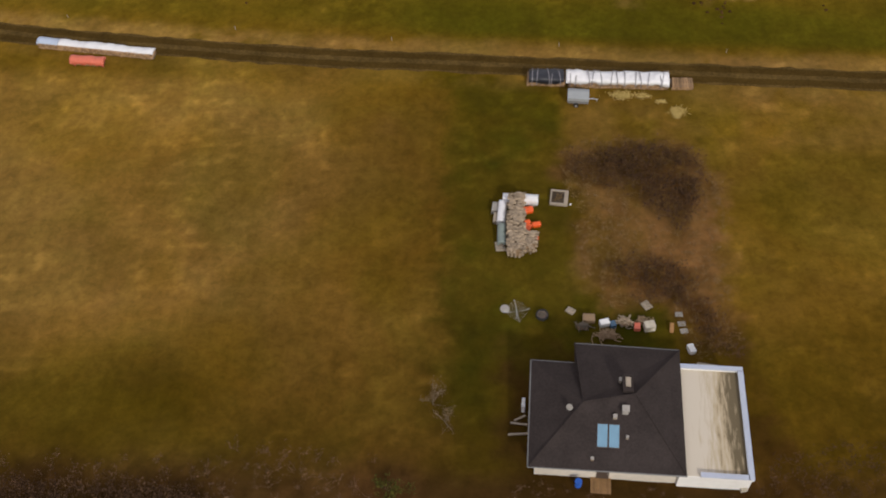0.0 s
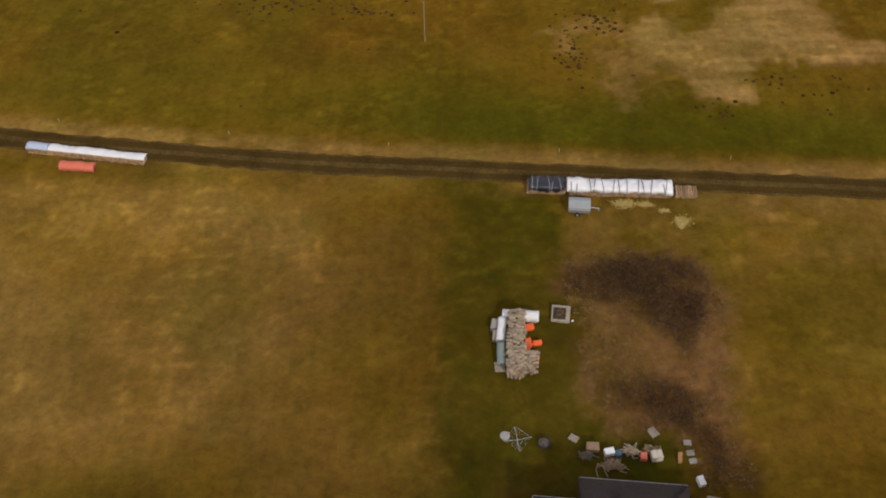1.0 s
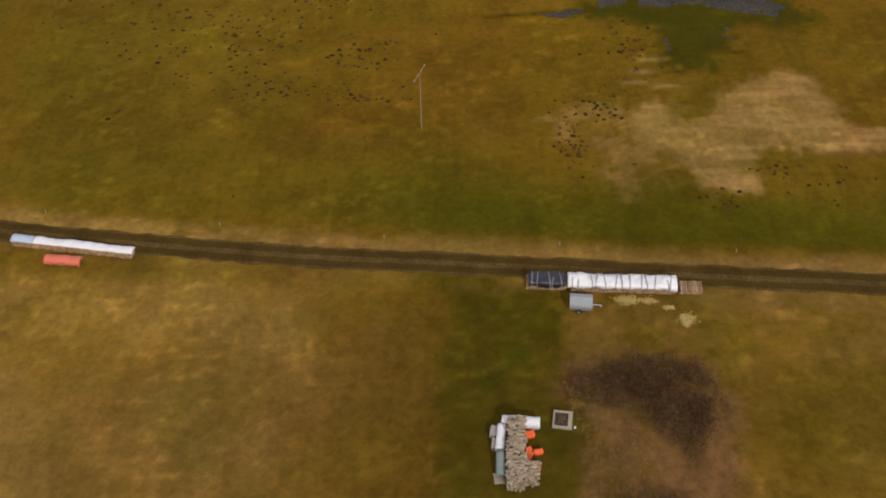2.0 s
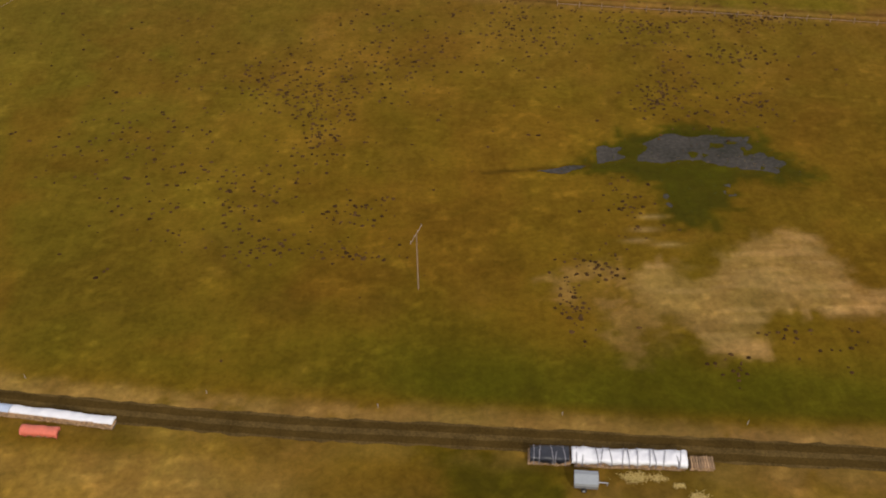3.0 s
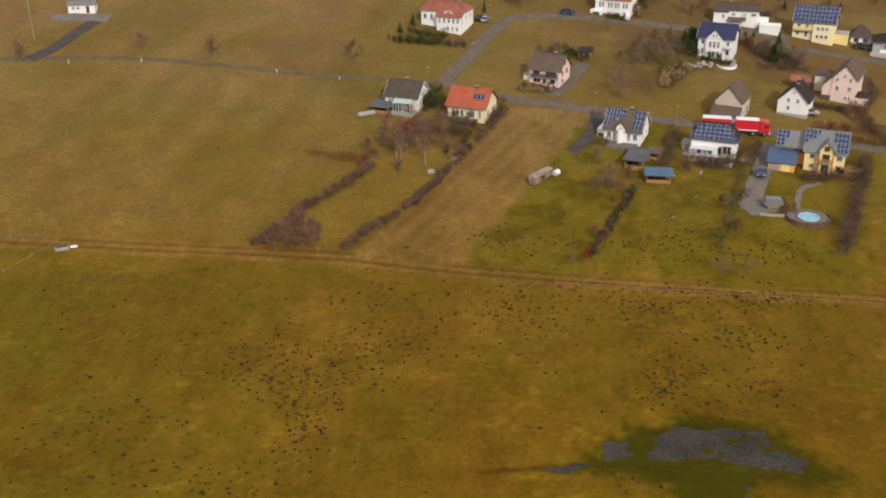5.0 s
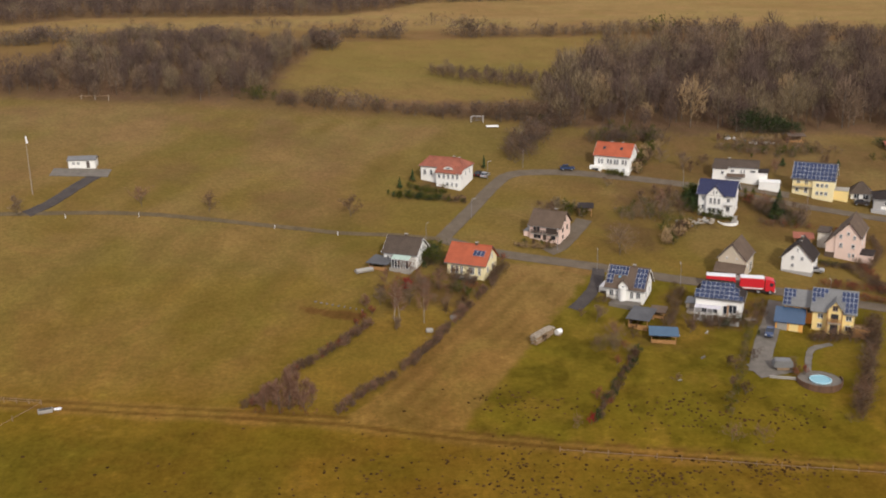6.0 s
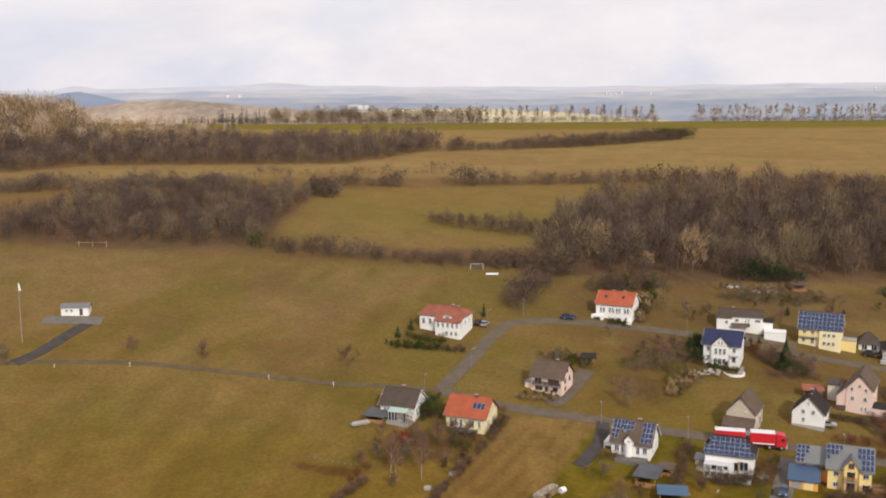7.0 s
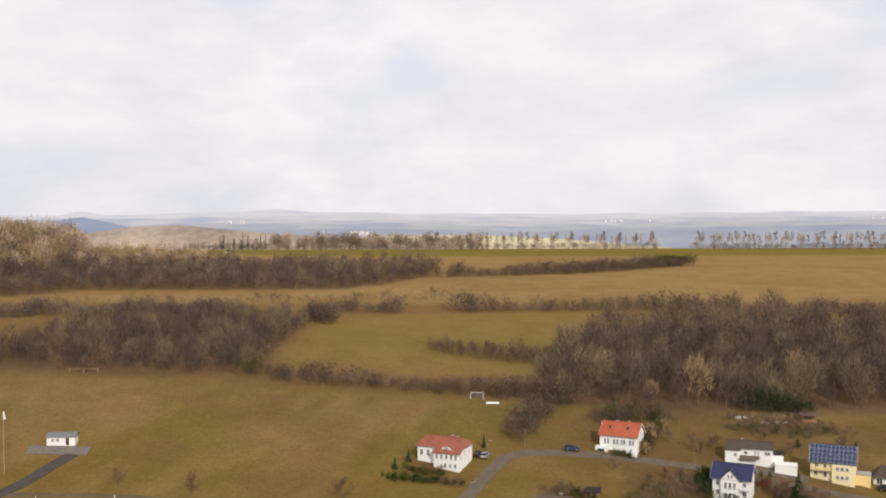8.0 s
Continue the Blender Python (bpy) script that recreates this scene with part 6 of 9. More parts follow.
hedge_line("conifer_row", [(138, 371), (165, 368)], 2, 0.5, "dark evergreen hedge below the wood", (0.5, 0.7), 42, M_needle)
RIDGE_TREES = []
for k in range(6):
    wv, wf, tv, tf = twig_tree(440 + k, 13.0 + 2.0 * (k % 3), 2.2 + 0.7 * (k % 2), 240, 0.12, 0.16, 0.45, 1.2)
    RIDGE_TREES.append((raw_mesh("trunk", [(wv, wf, M_ridge_bark)]), raw_mesh("crown", [(tv, tf, (M_twig_hazed, M_twig_hazed, M_twig_grey)[k % 3])])))
for k in range(220):
    x = -12 + k * 2.4 + 4 * math.sin(k * 7.3)
    if x < -12 or 196 < x < 226:
        continue
    t = thing("ridge_tree", x, 985 - 0.03 * x + 8 * math.sin(k * 3.1), 77 * k, "bare tree in a row along the plateau's edge", "tree", "row of trees on the plateau")
    t.scale = (0.7 + 0.35 * abs(math.sin(k * 1.9)),) * 3
    for name, me in zip(("trunk", "crown"), RIDGE_TREES[(k * 5) % 6]):
        new(name, me).parent = t
hedge_line("ridge_scrub", [(-230, 992), (-60, 990), (60, 985), (195, 980)], 6, 2.2, "low bare scrub under the plateau's tree row", (0.8, 2.0), 43, [M_twig_hazed, M_twig_grey], LOW_SHRUBS)
hedge_line("ridge_scrub", [(226, 980), (330, 976), (460, 972)], 6, 2.2, "low bare scrub under the plateau's tree row", (0.8, 2.0), 44, [M_twig_hazed, M_twig_grey], LOW_SHRUBS)
def fir_shape(seed, height=12.0, radius=2.0, sprays=130):
    """A slim fir as arrays, in the manner of twig_tree."""
    r = np.random.default_rng(seed)
    wv = np.array([(0.15, 0, -0.5), (-0.08, 0.13, -0.5), (-0.08, -0.13, -0.5), (0.02, 0, height), (-0.01, 0.02, height), (-0.01, -0.02, height)])
    wf = np.array([(0, 1, 4, 3), (1, 2, 5, 4), (2, 0, 3, 5)])
    q = r.random(sprays) ** 0.8
    z, an = height * (0.08 + 0.92 * q), r.random(sprays) * 6.283
    reach = radius * (1 - q) * (0.7 + 0.5 * r.random(sprays)) + 0.12
    d = np.stack([np.cos(an), np.sin(an), 0 * an], -1)
    s = np.stack([-np.sin(an), np.cos(an), 0 * an], -1) * (0.2 + 0.25 * reach)[:, None]
    up = np.array([0, 0, 1.0])
    tip = d * reach[:, None] + up * (z - 0.3 * reach)[:, None]
    root = up * (z + 0.3)[:, None]
    tv = np.stack([root - s * 0.4, root + s * 0.4, tip + s * 0.3], 1).reshape(-1, 3)
    return wv, wf, tv, np.arange(3 * sprays).reshape(-1, 3)


FIRS = [fir_shape(470 + k, 10 + 1.3 * k, 1.9 + 0.2 * k) for k in range(4)]
wood("fir_stand", [(-205, 985), (-160, 985), (-160, 1010), (-205, 1010)], 5.0, "dark fir stand on the horizon of the plateau", 0.7, 1.15, 16, M_fir, FIRS, undergrowth=False)
wood("fir_stand", [(-240, 985), (-205, 985), (-205, 1010), (-240, 1010)], 5.0, "young dark firs on the horizon of the plateau", 0.4, 0.65, 18, [M_fir, M_twig_dark], FIRS, undergrowth=False)
wood("wood_ridge", [(-158, 992), (40, 988), (40, 1008), (-158, 1012)], 5.5, "bare brown wood on the horizon of the plateau", 1.0, 1.5, 19, [M_twig_hazed, M_twig_grey, M_twig], FAR_TREES, keep=0.9)

# ---- the far country ----
def far_ridge(name, y, x0, x1, tops, bottom, mat, label, rough=4.0, seed=1, thick=60):
    """A wooded ridge in the distance: a long rounded body with an uneven crest."""
    xs = np.linspace(x0, x1, 160)
    crest = np.interp(xs, [p[0] for p in tops], [p[1] for p in tops]) + rough * (cloudy(xs, xs * 0 + y, 160, seed) - 0.5) * 2
    bm = bmesh.new()
    rows = [[bm.verts.new((x, y - thick, bottom)) for x in xs], [bm.verts.new((x, y - thick * 0.3, bottom + 0.75 * (c - bottom))) for x, c in zip(xs, crest)], [bm.verts.new((x, y, c)) for x, c in zip(xs, crest)], [bm.verts.new((x, y + thick, bottom)) for x in xs]]
    for a, b2 in zip(rows, rows[1:]):
        for i in range(len(xs) - 1):
            bm.faces.new((a[i], a[i + 1], b2[i + 1], b2[i]))
    return tagged(part(name, bm, mat, smooth=True), label, "distance", kind="structure")


# the hill's tan is greyed for haze; the field's paleness is painted sunshine
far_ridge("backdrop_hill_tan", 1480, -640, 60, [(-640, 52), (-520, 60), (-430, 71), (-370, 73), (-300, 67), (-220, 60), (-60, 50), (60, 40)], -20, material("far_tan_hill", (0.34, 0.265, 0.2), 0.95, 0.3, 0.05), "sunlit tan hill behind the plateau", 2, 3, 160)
far_ridge("backdrop_field_sunlit", 1750, -150, 420, [(-150, 48), (-60, 53), (60, 52), (200, 45), (420, 26)], -40, material("far_pale_field", (0.52, 0.46, 0.29), 0.95, 0.2, 0.03), "field beyond the plateau, paled in colour to look sunlit", 1.5, 4, 160)
# these ridges glow by themselves: their haze is emission colour
far_ridge("backdrop_hill_blue", 2250, -980, -600, [(-980, 40), (-860, 66), (-800, 80), (-770, 82), (-730, 74), (-600, 44)], -60, haze_glow_material("hazy_blue_wood", (0.3, 0.345, 0.47), (0.37, 0.4, 0.5), 0.02), "hazy blue cone-shaped hill in the distance", 2, 12)
far_ridge("backdrop_ridge_near", 2300, -1500, 1500, [(-1500, 60), (-600, 58), (-200, 55), (150, 48), (600, 56), (1500, 62)], -60, haze_glow_material("hazy_woods", (0.35, 0.38, 0.47), (0.47, 0.47, 0.52), 0.02), "hazy blue-grey wooded ridge in the distance", 5, 5)
far_ridge("backdrop_ridge_low", 2750, -1700, 1700, [(-1700, 66), (-900, 58), (-300, 62), (300, 54), (800, 66), (1700, 64)], -60, haze_glow_material("hazy_mixed_land", (0.41, 0.435, 0.53), (0.58, 0.55, 0.55), 0.02), "hazy woods and tan fields in the distance", 8, 6)
far_ridge("backdrop_ridge_high", 3650, -2300, 2300, [(-2300, 80), (-1100, 70), (-400, 80), (300, 72), (1200, 82), (2300, 84)], -60, haze_glow_material("hazy_blue_land", (0.58, 0.575, 0.66), (0.72, 0.68, 0.69), 0.025), "pale blue woods and fields in the distance", 7, 8)
far_ridge("backdrop_ridge_middle", 3200, -2000, 2000, [(-2000, 70), (-700, 74), (-300, 66), (200, 62), (900, 72), (2000, 78)], -60, haze_glow_material("hazy_fields", (0.5, 0.51, 0.6), (0.66, 0.62, 0.63), 0.025), "pale hazy fields and woods in the distance", 6, 7)
far_ridge("backdrop_ridge_far", 4000, -2400, 2400, [(-2400, 84), (-1480, 80), (-1390, 97), (-1300, 82), (-760, 96), (-640, 104), (-500, 90), (400, 80), (1500, 88), (2400, 92)], -60, haze_glow_material("hazy_horizon", (0.66, 0.64, 0.72), (0.76, 0.72, 0.75), 0.03), "pale blue hills on the horizon", 5, 9)


M_far_white = material("far_white_walls", (0.62, 0.6, 0.6), 0.9, 0.2, 0.1)


def distant_village(x, y, z, n, spread, seed):
    """A far village: small pale houses with gabled roofs."""
    r = np.random.default_rng(seed)
    bm = bmesh.new()
    for k in range(n):
        cx, cy = r.normal(0, spread), r.normal(0, 30)
        w, d, hgt = r.uniform(2.5, 7.0), r.uniform(4, 6), r.uniform(-0.3, 0.8)
        prism(bm, [(cx - w / 2, -8), (cx + w / 2, -8), (cx + w / 2, hgt), (cx, hgt + 0.8), (cx - w / 2, hgt)], cy, cy + d)
    bmesh.ops.recalc_face_normals(bm, faces=bm.faces)
    t = part("far_village", bm, M_far_white, m=pose(x, y, z))
    return tagged(t, "cluster of tiny white houses in the hazy distance", "village", kind="stuff")


for x, y, z, n, sp, seed in ((-185, 2225, 49, 16, 36, 1), (-640, 3130, 66, 7, 40, 2), (520, 3130, 66, 7, 40, 3), (-1080, 3130, 68, 6, 30, 4), (1310, 3130, 74, 4, 16, 5)):
    distant_village(x, y, z, n, sp, seed)

# ---- the bungalow in the foreground ----
BZ = z_at(12, 42.5) + 0.1
b = thing("bungalow", 4.85, 41.7, -4.5, "white bungalow with an anthracite hip roof and flat garage", "house", z=BZ)
EAVE, RIDGE = 2.5, 4.8
part("wall", boxed(0.6, 13.1, 0.5, 10.1, -2.2, EAVE), M_aged_white, b)
part("north_wall", boxed(4.6, 13.1, 10.103, 12.1, -2.2, EAVE), M_aged_white, b)


def roof_plane(corners, name="roof_slope"):
    """A roof slope with stepped tile courses over its slab."""
    bm = bmesh.new()
    slab(bm, corners, 0.18)
    bmesh.ops.recalc_face_normals(bm, faces=bm.faces)
    return part(name, bm, M_slate, b)


RW, RE = (4.6, 5.4, RIDGE), (9.2, 6.5, RIDGE)
roof_plane([(0, 0, EAVE), (13.65, 0.1, EAVE), RE, RW])
roof_plane([(13.65, 0.1, EAVE), (13.75, 12.75, EAVE), RE])
roof_plane([(13.75, 12.75, EAVE), (4.0, 12.9, EAVE), RW, RE])
roof_plane([(0, 10.8, EAVE), (0, 0, EAVE), RW])
roof_plane([(4.0, 10.75, EAVE), (0, 10.8, EAVE), RW])
roof_plane([(4.0, 12.9, EAVE), (4.0, 10.75, EAVE), RW], "roof_verge")
for a, c in (((0, 0, EAVE), RW), ((13.65, 0.1, EAVE), RE), ((13.75, 12.75, EAVE), RE), (RW, RE), ((4.0, 12.9, EAVE), RW)):
    bm = bmesh.new()
    rod(bm, Vector(a) + Vector((0, 0, 0.02)), Vector(c) + Vector((0, 0, 0.02)), 0.085, sides=6)
    part("hip_cap", bm, M_slate, b)
for a, c in (((-0.06, 0.0, 2.4), (13.7, 0.04, 2.4)), ((-0.06, 0, 2.4), (-0.06, 10.8, 2.4)), ((4.0, 12.96, 2.4), (13.75, 12.81, 2.4)), ((-0.06, 10.86, 2.4), (4.0, 10.8, 2.4))):
    bm = bmesh.new()
    rod(bm, a, c, 0.07)
    part("gutter", bm, M_zinc, b)
sl = math.degrees(math.atan((RIDGE - EAVE) / 6.1))
for k in range(2):
    bm = bmesh.new()
    block(bm, 0, 0.98, 0, 2.1, 0.01, 0.12, bevel=0.02)
    f = part("skylight", bm, M_dark_frame, b, m=pose(5.85 + k * 1.02, 1.9, EAVE + 1.75 * 2.3 / 6.1 - 0.02, sl))
    part("pane", boxed(0.06, 0.92, 0.07, 2.03, 0.12, 0.128), M_pane_blue, f, "pale blue skylight pane")
for x, y, w, hh, mat in ((8.3, 5.0, 0.55, 0.4, M_concrete), (8.0, 8.0, 0.36, 0.35, M_grey_wood), (7.4, 4.4, 0.32, 0.25, M_grey_wood), (5.5, 0.9, 0.26, 0.16, M_wood), (8.5, 2.8, 0.22, 0.18, M_grey_wood)):
    rz = EAVE + (y if y < 6.1 else 12.8 - y) * 2.3 / 6.1
    bm = bmesh.new()
    block(bm, x - w / 2, x + w / 2, y - w / 2, y + w / 2, rz - 0.3, rz + hh, bevel=0.03)
    v = part("roof_vent", bm, mat, b)
    part("cowl", boxed(x - w * 0.6, x + w * 0.6, y - w * 0.6, y + w * 0.6, rz + hh + 0.002, rz + hh + 0.07, bevel=0.02), M_concrete, v)
bm = bmesh.new()
block(bm, 8.05, 9.0, 6.6, 8.3, RIDGE - 0.9, RIDGE + 0.35, bevel=0.04)
c = part("chimney", bm, M_slate, b)
part("flue", boxed(8.3, 8.75, 7.0, 7.9, RIDGE + 0.352, RIDGE + 0.5), M_grey_wood, c)
bm = bmesh.new()
rod(bm, (3.55, 5.05, 3.6), (3.55, 5.05, 4.7), 0.04)
disc(bm, 0.3, -0.05, 0.05, 14)
bmesh.ops.transform(bm, matrix=pose(3.4, 4.9, 4.6, 55, 0, -35), verts=bm.verts[-28:])
part("satellite_dish", bm, M_concrete, b)
door(b, 1.1, 2.1, pose(6.6, 0.48, 0.0))
# flat garage with parapet and coping
def stained_membrane():
    """Pale roofing sheet with brown run-off streaks and moss along its eastern side."""
    m = bpy.data.materials.new("stained_roof_membrane")
    m.use_nodes = True
    n, l = m.node_tree.nodes, m.node_tree.links
    bsdf = n["Principled BSDF"]
    bsdf.inputs["Roughness"].default_value = 0.85
    tc, split, side, mapping, streak, add, ramp = (n.new("ShaderNode" + k) for k in ("TexCoord", "SeparateXYZ", "MapRange", "Mapping", "TexNoise", "Math", "ValToRGB"))
    side.inputs["From Min"].default_value, side.inputs["From Max"].default_value = 14.6, 19.0
    mapping.inputs["Scale"].default_value = (2.4, 0.3, 1.0)
    streak.inputs["Scale"].default_value, streak.inputs["Detail"].default_value, streak.inputs["Roughness"].default_value = 1.0, 8.0, 0.65
    add.operation = "MULTIPLY_ADD"
    add.inputs[1].default_value = 0.62
    ramp.color_ramp.elements[0].position, ramp.color_ramp.elements[1].position = 0.62, 1.12
    ramp.color_ramp.elements[0].color, ramp.color_ramp.elements[1].color = (0.56, 0.5, 0.41, 1), (0.13, 0.1, 0.055, 1)
    middle = ramp.color_ramp.elements.new(0.86)
    middle.color = (0.42, 0.34, 0.22, 1)
    l.new(tc.outputs["Object"], split.inputs[0])
    l.new(split.outputs["X"], side.inputs["Value"])
    l.new(tc.outputs["Object"], mapping.inputs["Vector"])
    l.new(mapping.outputs["Vector"], streak.inputs["Vector"])
    l.new(side.outputs["Result"], add.inputs[0])
    l.new(streak.outputs["Fac"], add.inputs[2])
    l.new(add.outputs[0], ramp.inputs["Fac"])
    l.new(ramp.outputs["Color"], bsdf.inputs["Base Color"])
    return m


g = part("garage", boxed(13.103, 19.3, 0.2, 11.3, -2.2, 2.05), M_white, b)
part("roof_membrane", boxed(13.2, 19.1, 0.3, 11.1, 2.05, 2.1), stained_membrane(), g, "stained pale roof membrane")
for x0, x1, y0, y1 in ((13.5, 19.4, 10.95, 11.35), (19.0, 19.42, 0.1, 10.947), (14.9, 18.997, 0.1, 0.5)):
    w = part("parapet", boxed(x0, x1, y0, y1, 2.06, 2.4), M_white, g)
    part("coping", boxed(x0 - 0.04, x1 + 0.04, y0 - 0.04, y1 + 0.04, 2.4, 2.45), M_coping, w, "blue-grey metal coping")
part("step_deck", boxed(5.6, 7.4, -1.0, 0.55, -0.6, 0.12), M_wood, b)
for k in range(9):
    part("board", boxed(5.6 + k * 0.2, 5.79 + k * 0.2, -1.02, 0.5, 0.122, 0.15), M_planks, b)


def crate(name, x, y, turn, sx, sy, sz, mat, label, category, lift=0.0, group=""):
    """A slatted box with corner posts and a lid of boards."""
    t = thing(name, x, y, turn, label, category, group, lift=lift)
    part("box", boxed(-sx / 2, sx / 2, -sy / 2, sy / 2, -0.1, sz - 0.05, bevel=0.01), mat, t)
    n = max(3, int(sx / 0.2))
    for k in range(n):
        part("board", boxed(-sx / 2 + k * sx / n + 0.01, -sx / 2 + (k + 1) * sx / n - 0.01, -sy / 2 - 0.02, sy / 2 + 0.02, sz - 0.05, sz), mat, t)
    return t


def barrel(x, y, r, hgt, mat, label, name="barrel"):
    t = thing(name, x, y, 0, label, "barrel")
    bm = bmesh.new()
    for z0, z1, q in ((-0.1, hgt * 0.3, 0.96), (hgt * 0.3, hgt * 0.7, 1.0), (hgt * 0.7, hgt, 0.96)):
        disc(bm, r * q, z0, z1 - 0.002, 18)
    part("body", bm, mat, t)
    bm = bmesh.new()
    disc(bm, r, hgt, hgt + 0.05, 18, hole=r * 0.86)
    part("rim", bm, mat, t)
    return t


M_blue_plastic = material("blue_plastic", (0.03, 0.12, 0.5), 0.4, 0.1, 3.0)
barrel(9.3, 41.0, 0.32, 0.8, M_blue_plastic, "blue plastic water barrel below the bungalow's wall")
crate("white_box", 23.7, 40.5, 10, 0.6, 0.6, 0.5, M_membrane, "small white box at the garage corner", "box")
for k, (x, y, turn, ln) in enumerate([(4.3, 46.2, 3, 1.9), (4.4, 47.3, -8, 1.6), (4.5, 47.9, 25, 1.2)]):
    t = thing("timber_beam", x, y, turn, "weathered beam leaning at the bungalow's side", "beam", "loose beams")
    part("beam", boxed(-ln / 2, ln / 2, -0.09, 0.09, -0.05, 0.16, bevel=0.015), M_grey_wood, t)
crate("wall_box", 4.85, 49.0, -4, 0.3, 0.9, 1.2, M_frame, "narrow white cabinet against the bungalow's wall", "cabinet")

# ---- yard clutter north of the bungalow ----
def pallet(x, y, turn, label, mat=None, n=5, sx=1.2, sy=0.9):
    sx, sy = 0.75 * sx, 0.75 * sy
    t = thing("pallet", x, y, turn, label, "pallet", "pallets", lift=0.05)
    for k in range(n):
        part("board", boxed(-sx / 2 + k * sx / n + 0.02, -sx / 2 + (k + 1) * sx / n - 0.02, -sy / 2, sy / 2, 0.1, 0.13), mat or M_grey_wood, t)
    for k in (-1, 0, 1):
        part("runner", boxed(-sx / 2, sx / 2, k * (sy / 2 - 0.06) - 0.05, k * (sy / 2 - 0.06) + 0.05, 0.0, 0.1), mat or M_grey_wood, t)
    return t


pallet(10.2, 60.5, -35, "pale wooden pallet lying on the lawn")
pallet(17.9, 61.1, -60, "pale wooden pallet lying on the grass", None, 5, 1.4, 1.1)
for k, y in enumerate((59.9, 58.7, 57.8)):
    pallet(21.0 + 0.1 * k, y, 4 * k, "small pale slab pallet in a row", M_concrete, 4, 1.0, 0.7)
crate("white_bin", 21.5, 55.4, 15, 0.6, 0.9, 0.6, M_frame, "white plastic bin beside the bungalow", "bin")
t = thing("plank", 23.0, 53.7, -12, "long weathered plank on the ground", "plank")
part("board", boxed(-1.2, 1.2, -0.12, 0.12, 0.0, 0.1, bevel=0.01), M_grey_wood, t)
crate("rust_box", 11.9, 59.3, -3, 1.2, 0.8, 0.6, M_wood, "rust-brown wooden chest in the yard", "chest")
crate("white_crate", 13.4, 58.7, 12, 0.95, 0.6, 0.6, M_frame, "white plastic crate in the yard", "crate")
crate("blue_crate", 14.2, 58.5, 12, 0.55, 0.6, 0.6, M_blue_sheet, "small blue crate in the yard", "crate")
crate("white_tub", 17.8, 58.2, 8, 1.05, 0.8, 0.7, M_membrane, "white tub on a pallet in the yard", "tub", 0.1)
crate("orange_box", 16.6, 58.2, -5, 0.6, 0.7, 0.5, M_tarp_red, "reddish box in the yard", "box")
crate("small_box", 20.0, 58.1, 80, 1.0, 0.35, 0.4, M_wood_warm, "narrow orange-brown box on the lawn", "box")
rb = np.random.default_rng(9)


def brush_heap(x, y, rx, ry, n, label, mat=None, height=0.7):
    """A heap of cut boards and branches."""
    t = thing("brush_heap", x, y, 0, label, "wood heap", "wood heaps")
    first = None
    for k in range(n):
        u, v = rb.normal(0, 0.45, 2)
        m = pose(u * rx, v * ry, 0.1 + height * max(0, 1 - (u * u + v * v)) * rb.random(), rb.uniform(-20, 20), rb.uniform(-20, 20), rb.uniform(0, 180))
        if first is None:
            first = part("stick", boxed(-0.38, 0.38, -0.04, 0.04, -0.03, 0.03), mat or M_wood, t, m=m)
        else:
            again(first, m, t)
    part("core", boxed(-rx * 0.6, rx * 0.6, -ry * 0.6, ry * 0.6, -0.2, height * 0.35, bevel=0.1), M_wood, t)
    return t


brush_heap(13.6, 57.3, 1.3, 0.6, 60, "heap of pale boards and branches behind the bungalow")
brush_heap(15.5, 58.9, 0.8, 0.7, 40, "heap of pale cut branches in the yard", M_cut)
brush_heap(17.4, 59.0, 1.0, 0.4, 16, "few long sticks laid beside a tub")
brush_heap(11.2, 58.4, 0.8, 0.5, 26, "dark heap of prunings in the yard", M_bark)
# rotary clothes dryer
t = thing("clothes_dryer", 4.7, 59.6, 8, "open rotary clothes dryer on the lawn", "clothes dryer")
bm = bmesh.new()
rod(bm, (0, 0, -0.3), (0, 0, 1.7), 0.03)
part("pole", bm, M_alu, t)
for k in range(4):
    an = k * 1.5708
    bm = bmesh.new()
    rod(bm, (0, 0, 1.3), (1.35 * math.cos(an), 1.35 * math.sin(an), 1.5), 0.02)
    part("arm", bm, M_alu, t)
for k in range(4):
    for q in (0.5, 0.75, 1.0):
        a0, a1 = k * 1.5708, (k + 1) * 1.5708
        bm = bmesh.new()
        rod(bm, (1.35 * q * math.cos(a0), 1.35 * q * math.sin(a0), 1.3 + 0.2 * q), (1.35 * q * math.cos(a1), 1.35 * q * math.sin(a1), 1.3 + 0.2 * q), 0.005, sides=3)
        part("line", bm, M_frame, t)
t = thing("round_slab", 3.6, 60.9, 0, "round grey concrete slab on the lawn", "slab")
bm = bmesh.new()
disc(bm, 0.48, -0.1, 0.12, 22)
part("slab", bm, M_concrete, t)
# fire bowl
t = thing("fire_bowl", 7.3, 59.9, 0, "dark round fire bowl with grey ash", "fire bowl")
bm = bmesh.new()
disc(bm, 0.62, -0.05, 0.4, 20, hole=0.54)
part("bowl", bm, M_rubber, t)
bm = bmesh.new()
disc(bm, 0.54, 0.0, 0.22, 16)
part("ash", bm, material("ash", (0.17, 0.13, 0.11), 0.95, 0.4, 8.0, 0.5), t)
for k in range(7):
    part("charred_log", boxed(-0.3, 0.3, -0.06, 0.06, 0, 0.11, bevel=0.02), M_bark, t, m=pose(0.15 * math.sin(k * 3), 0.15 * math.cos(k * 2), 0.22 + 0.03 * k, 5 * k, 4, k * 51))
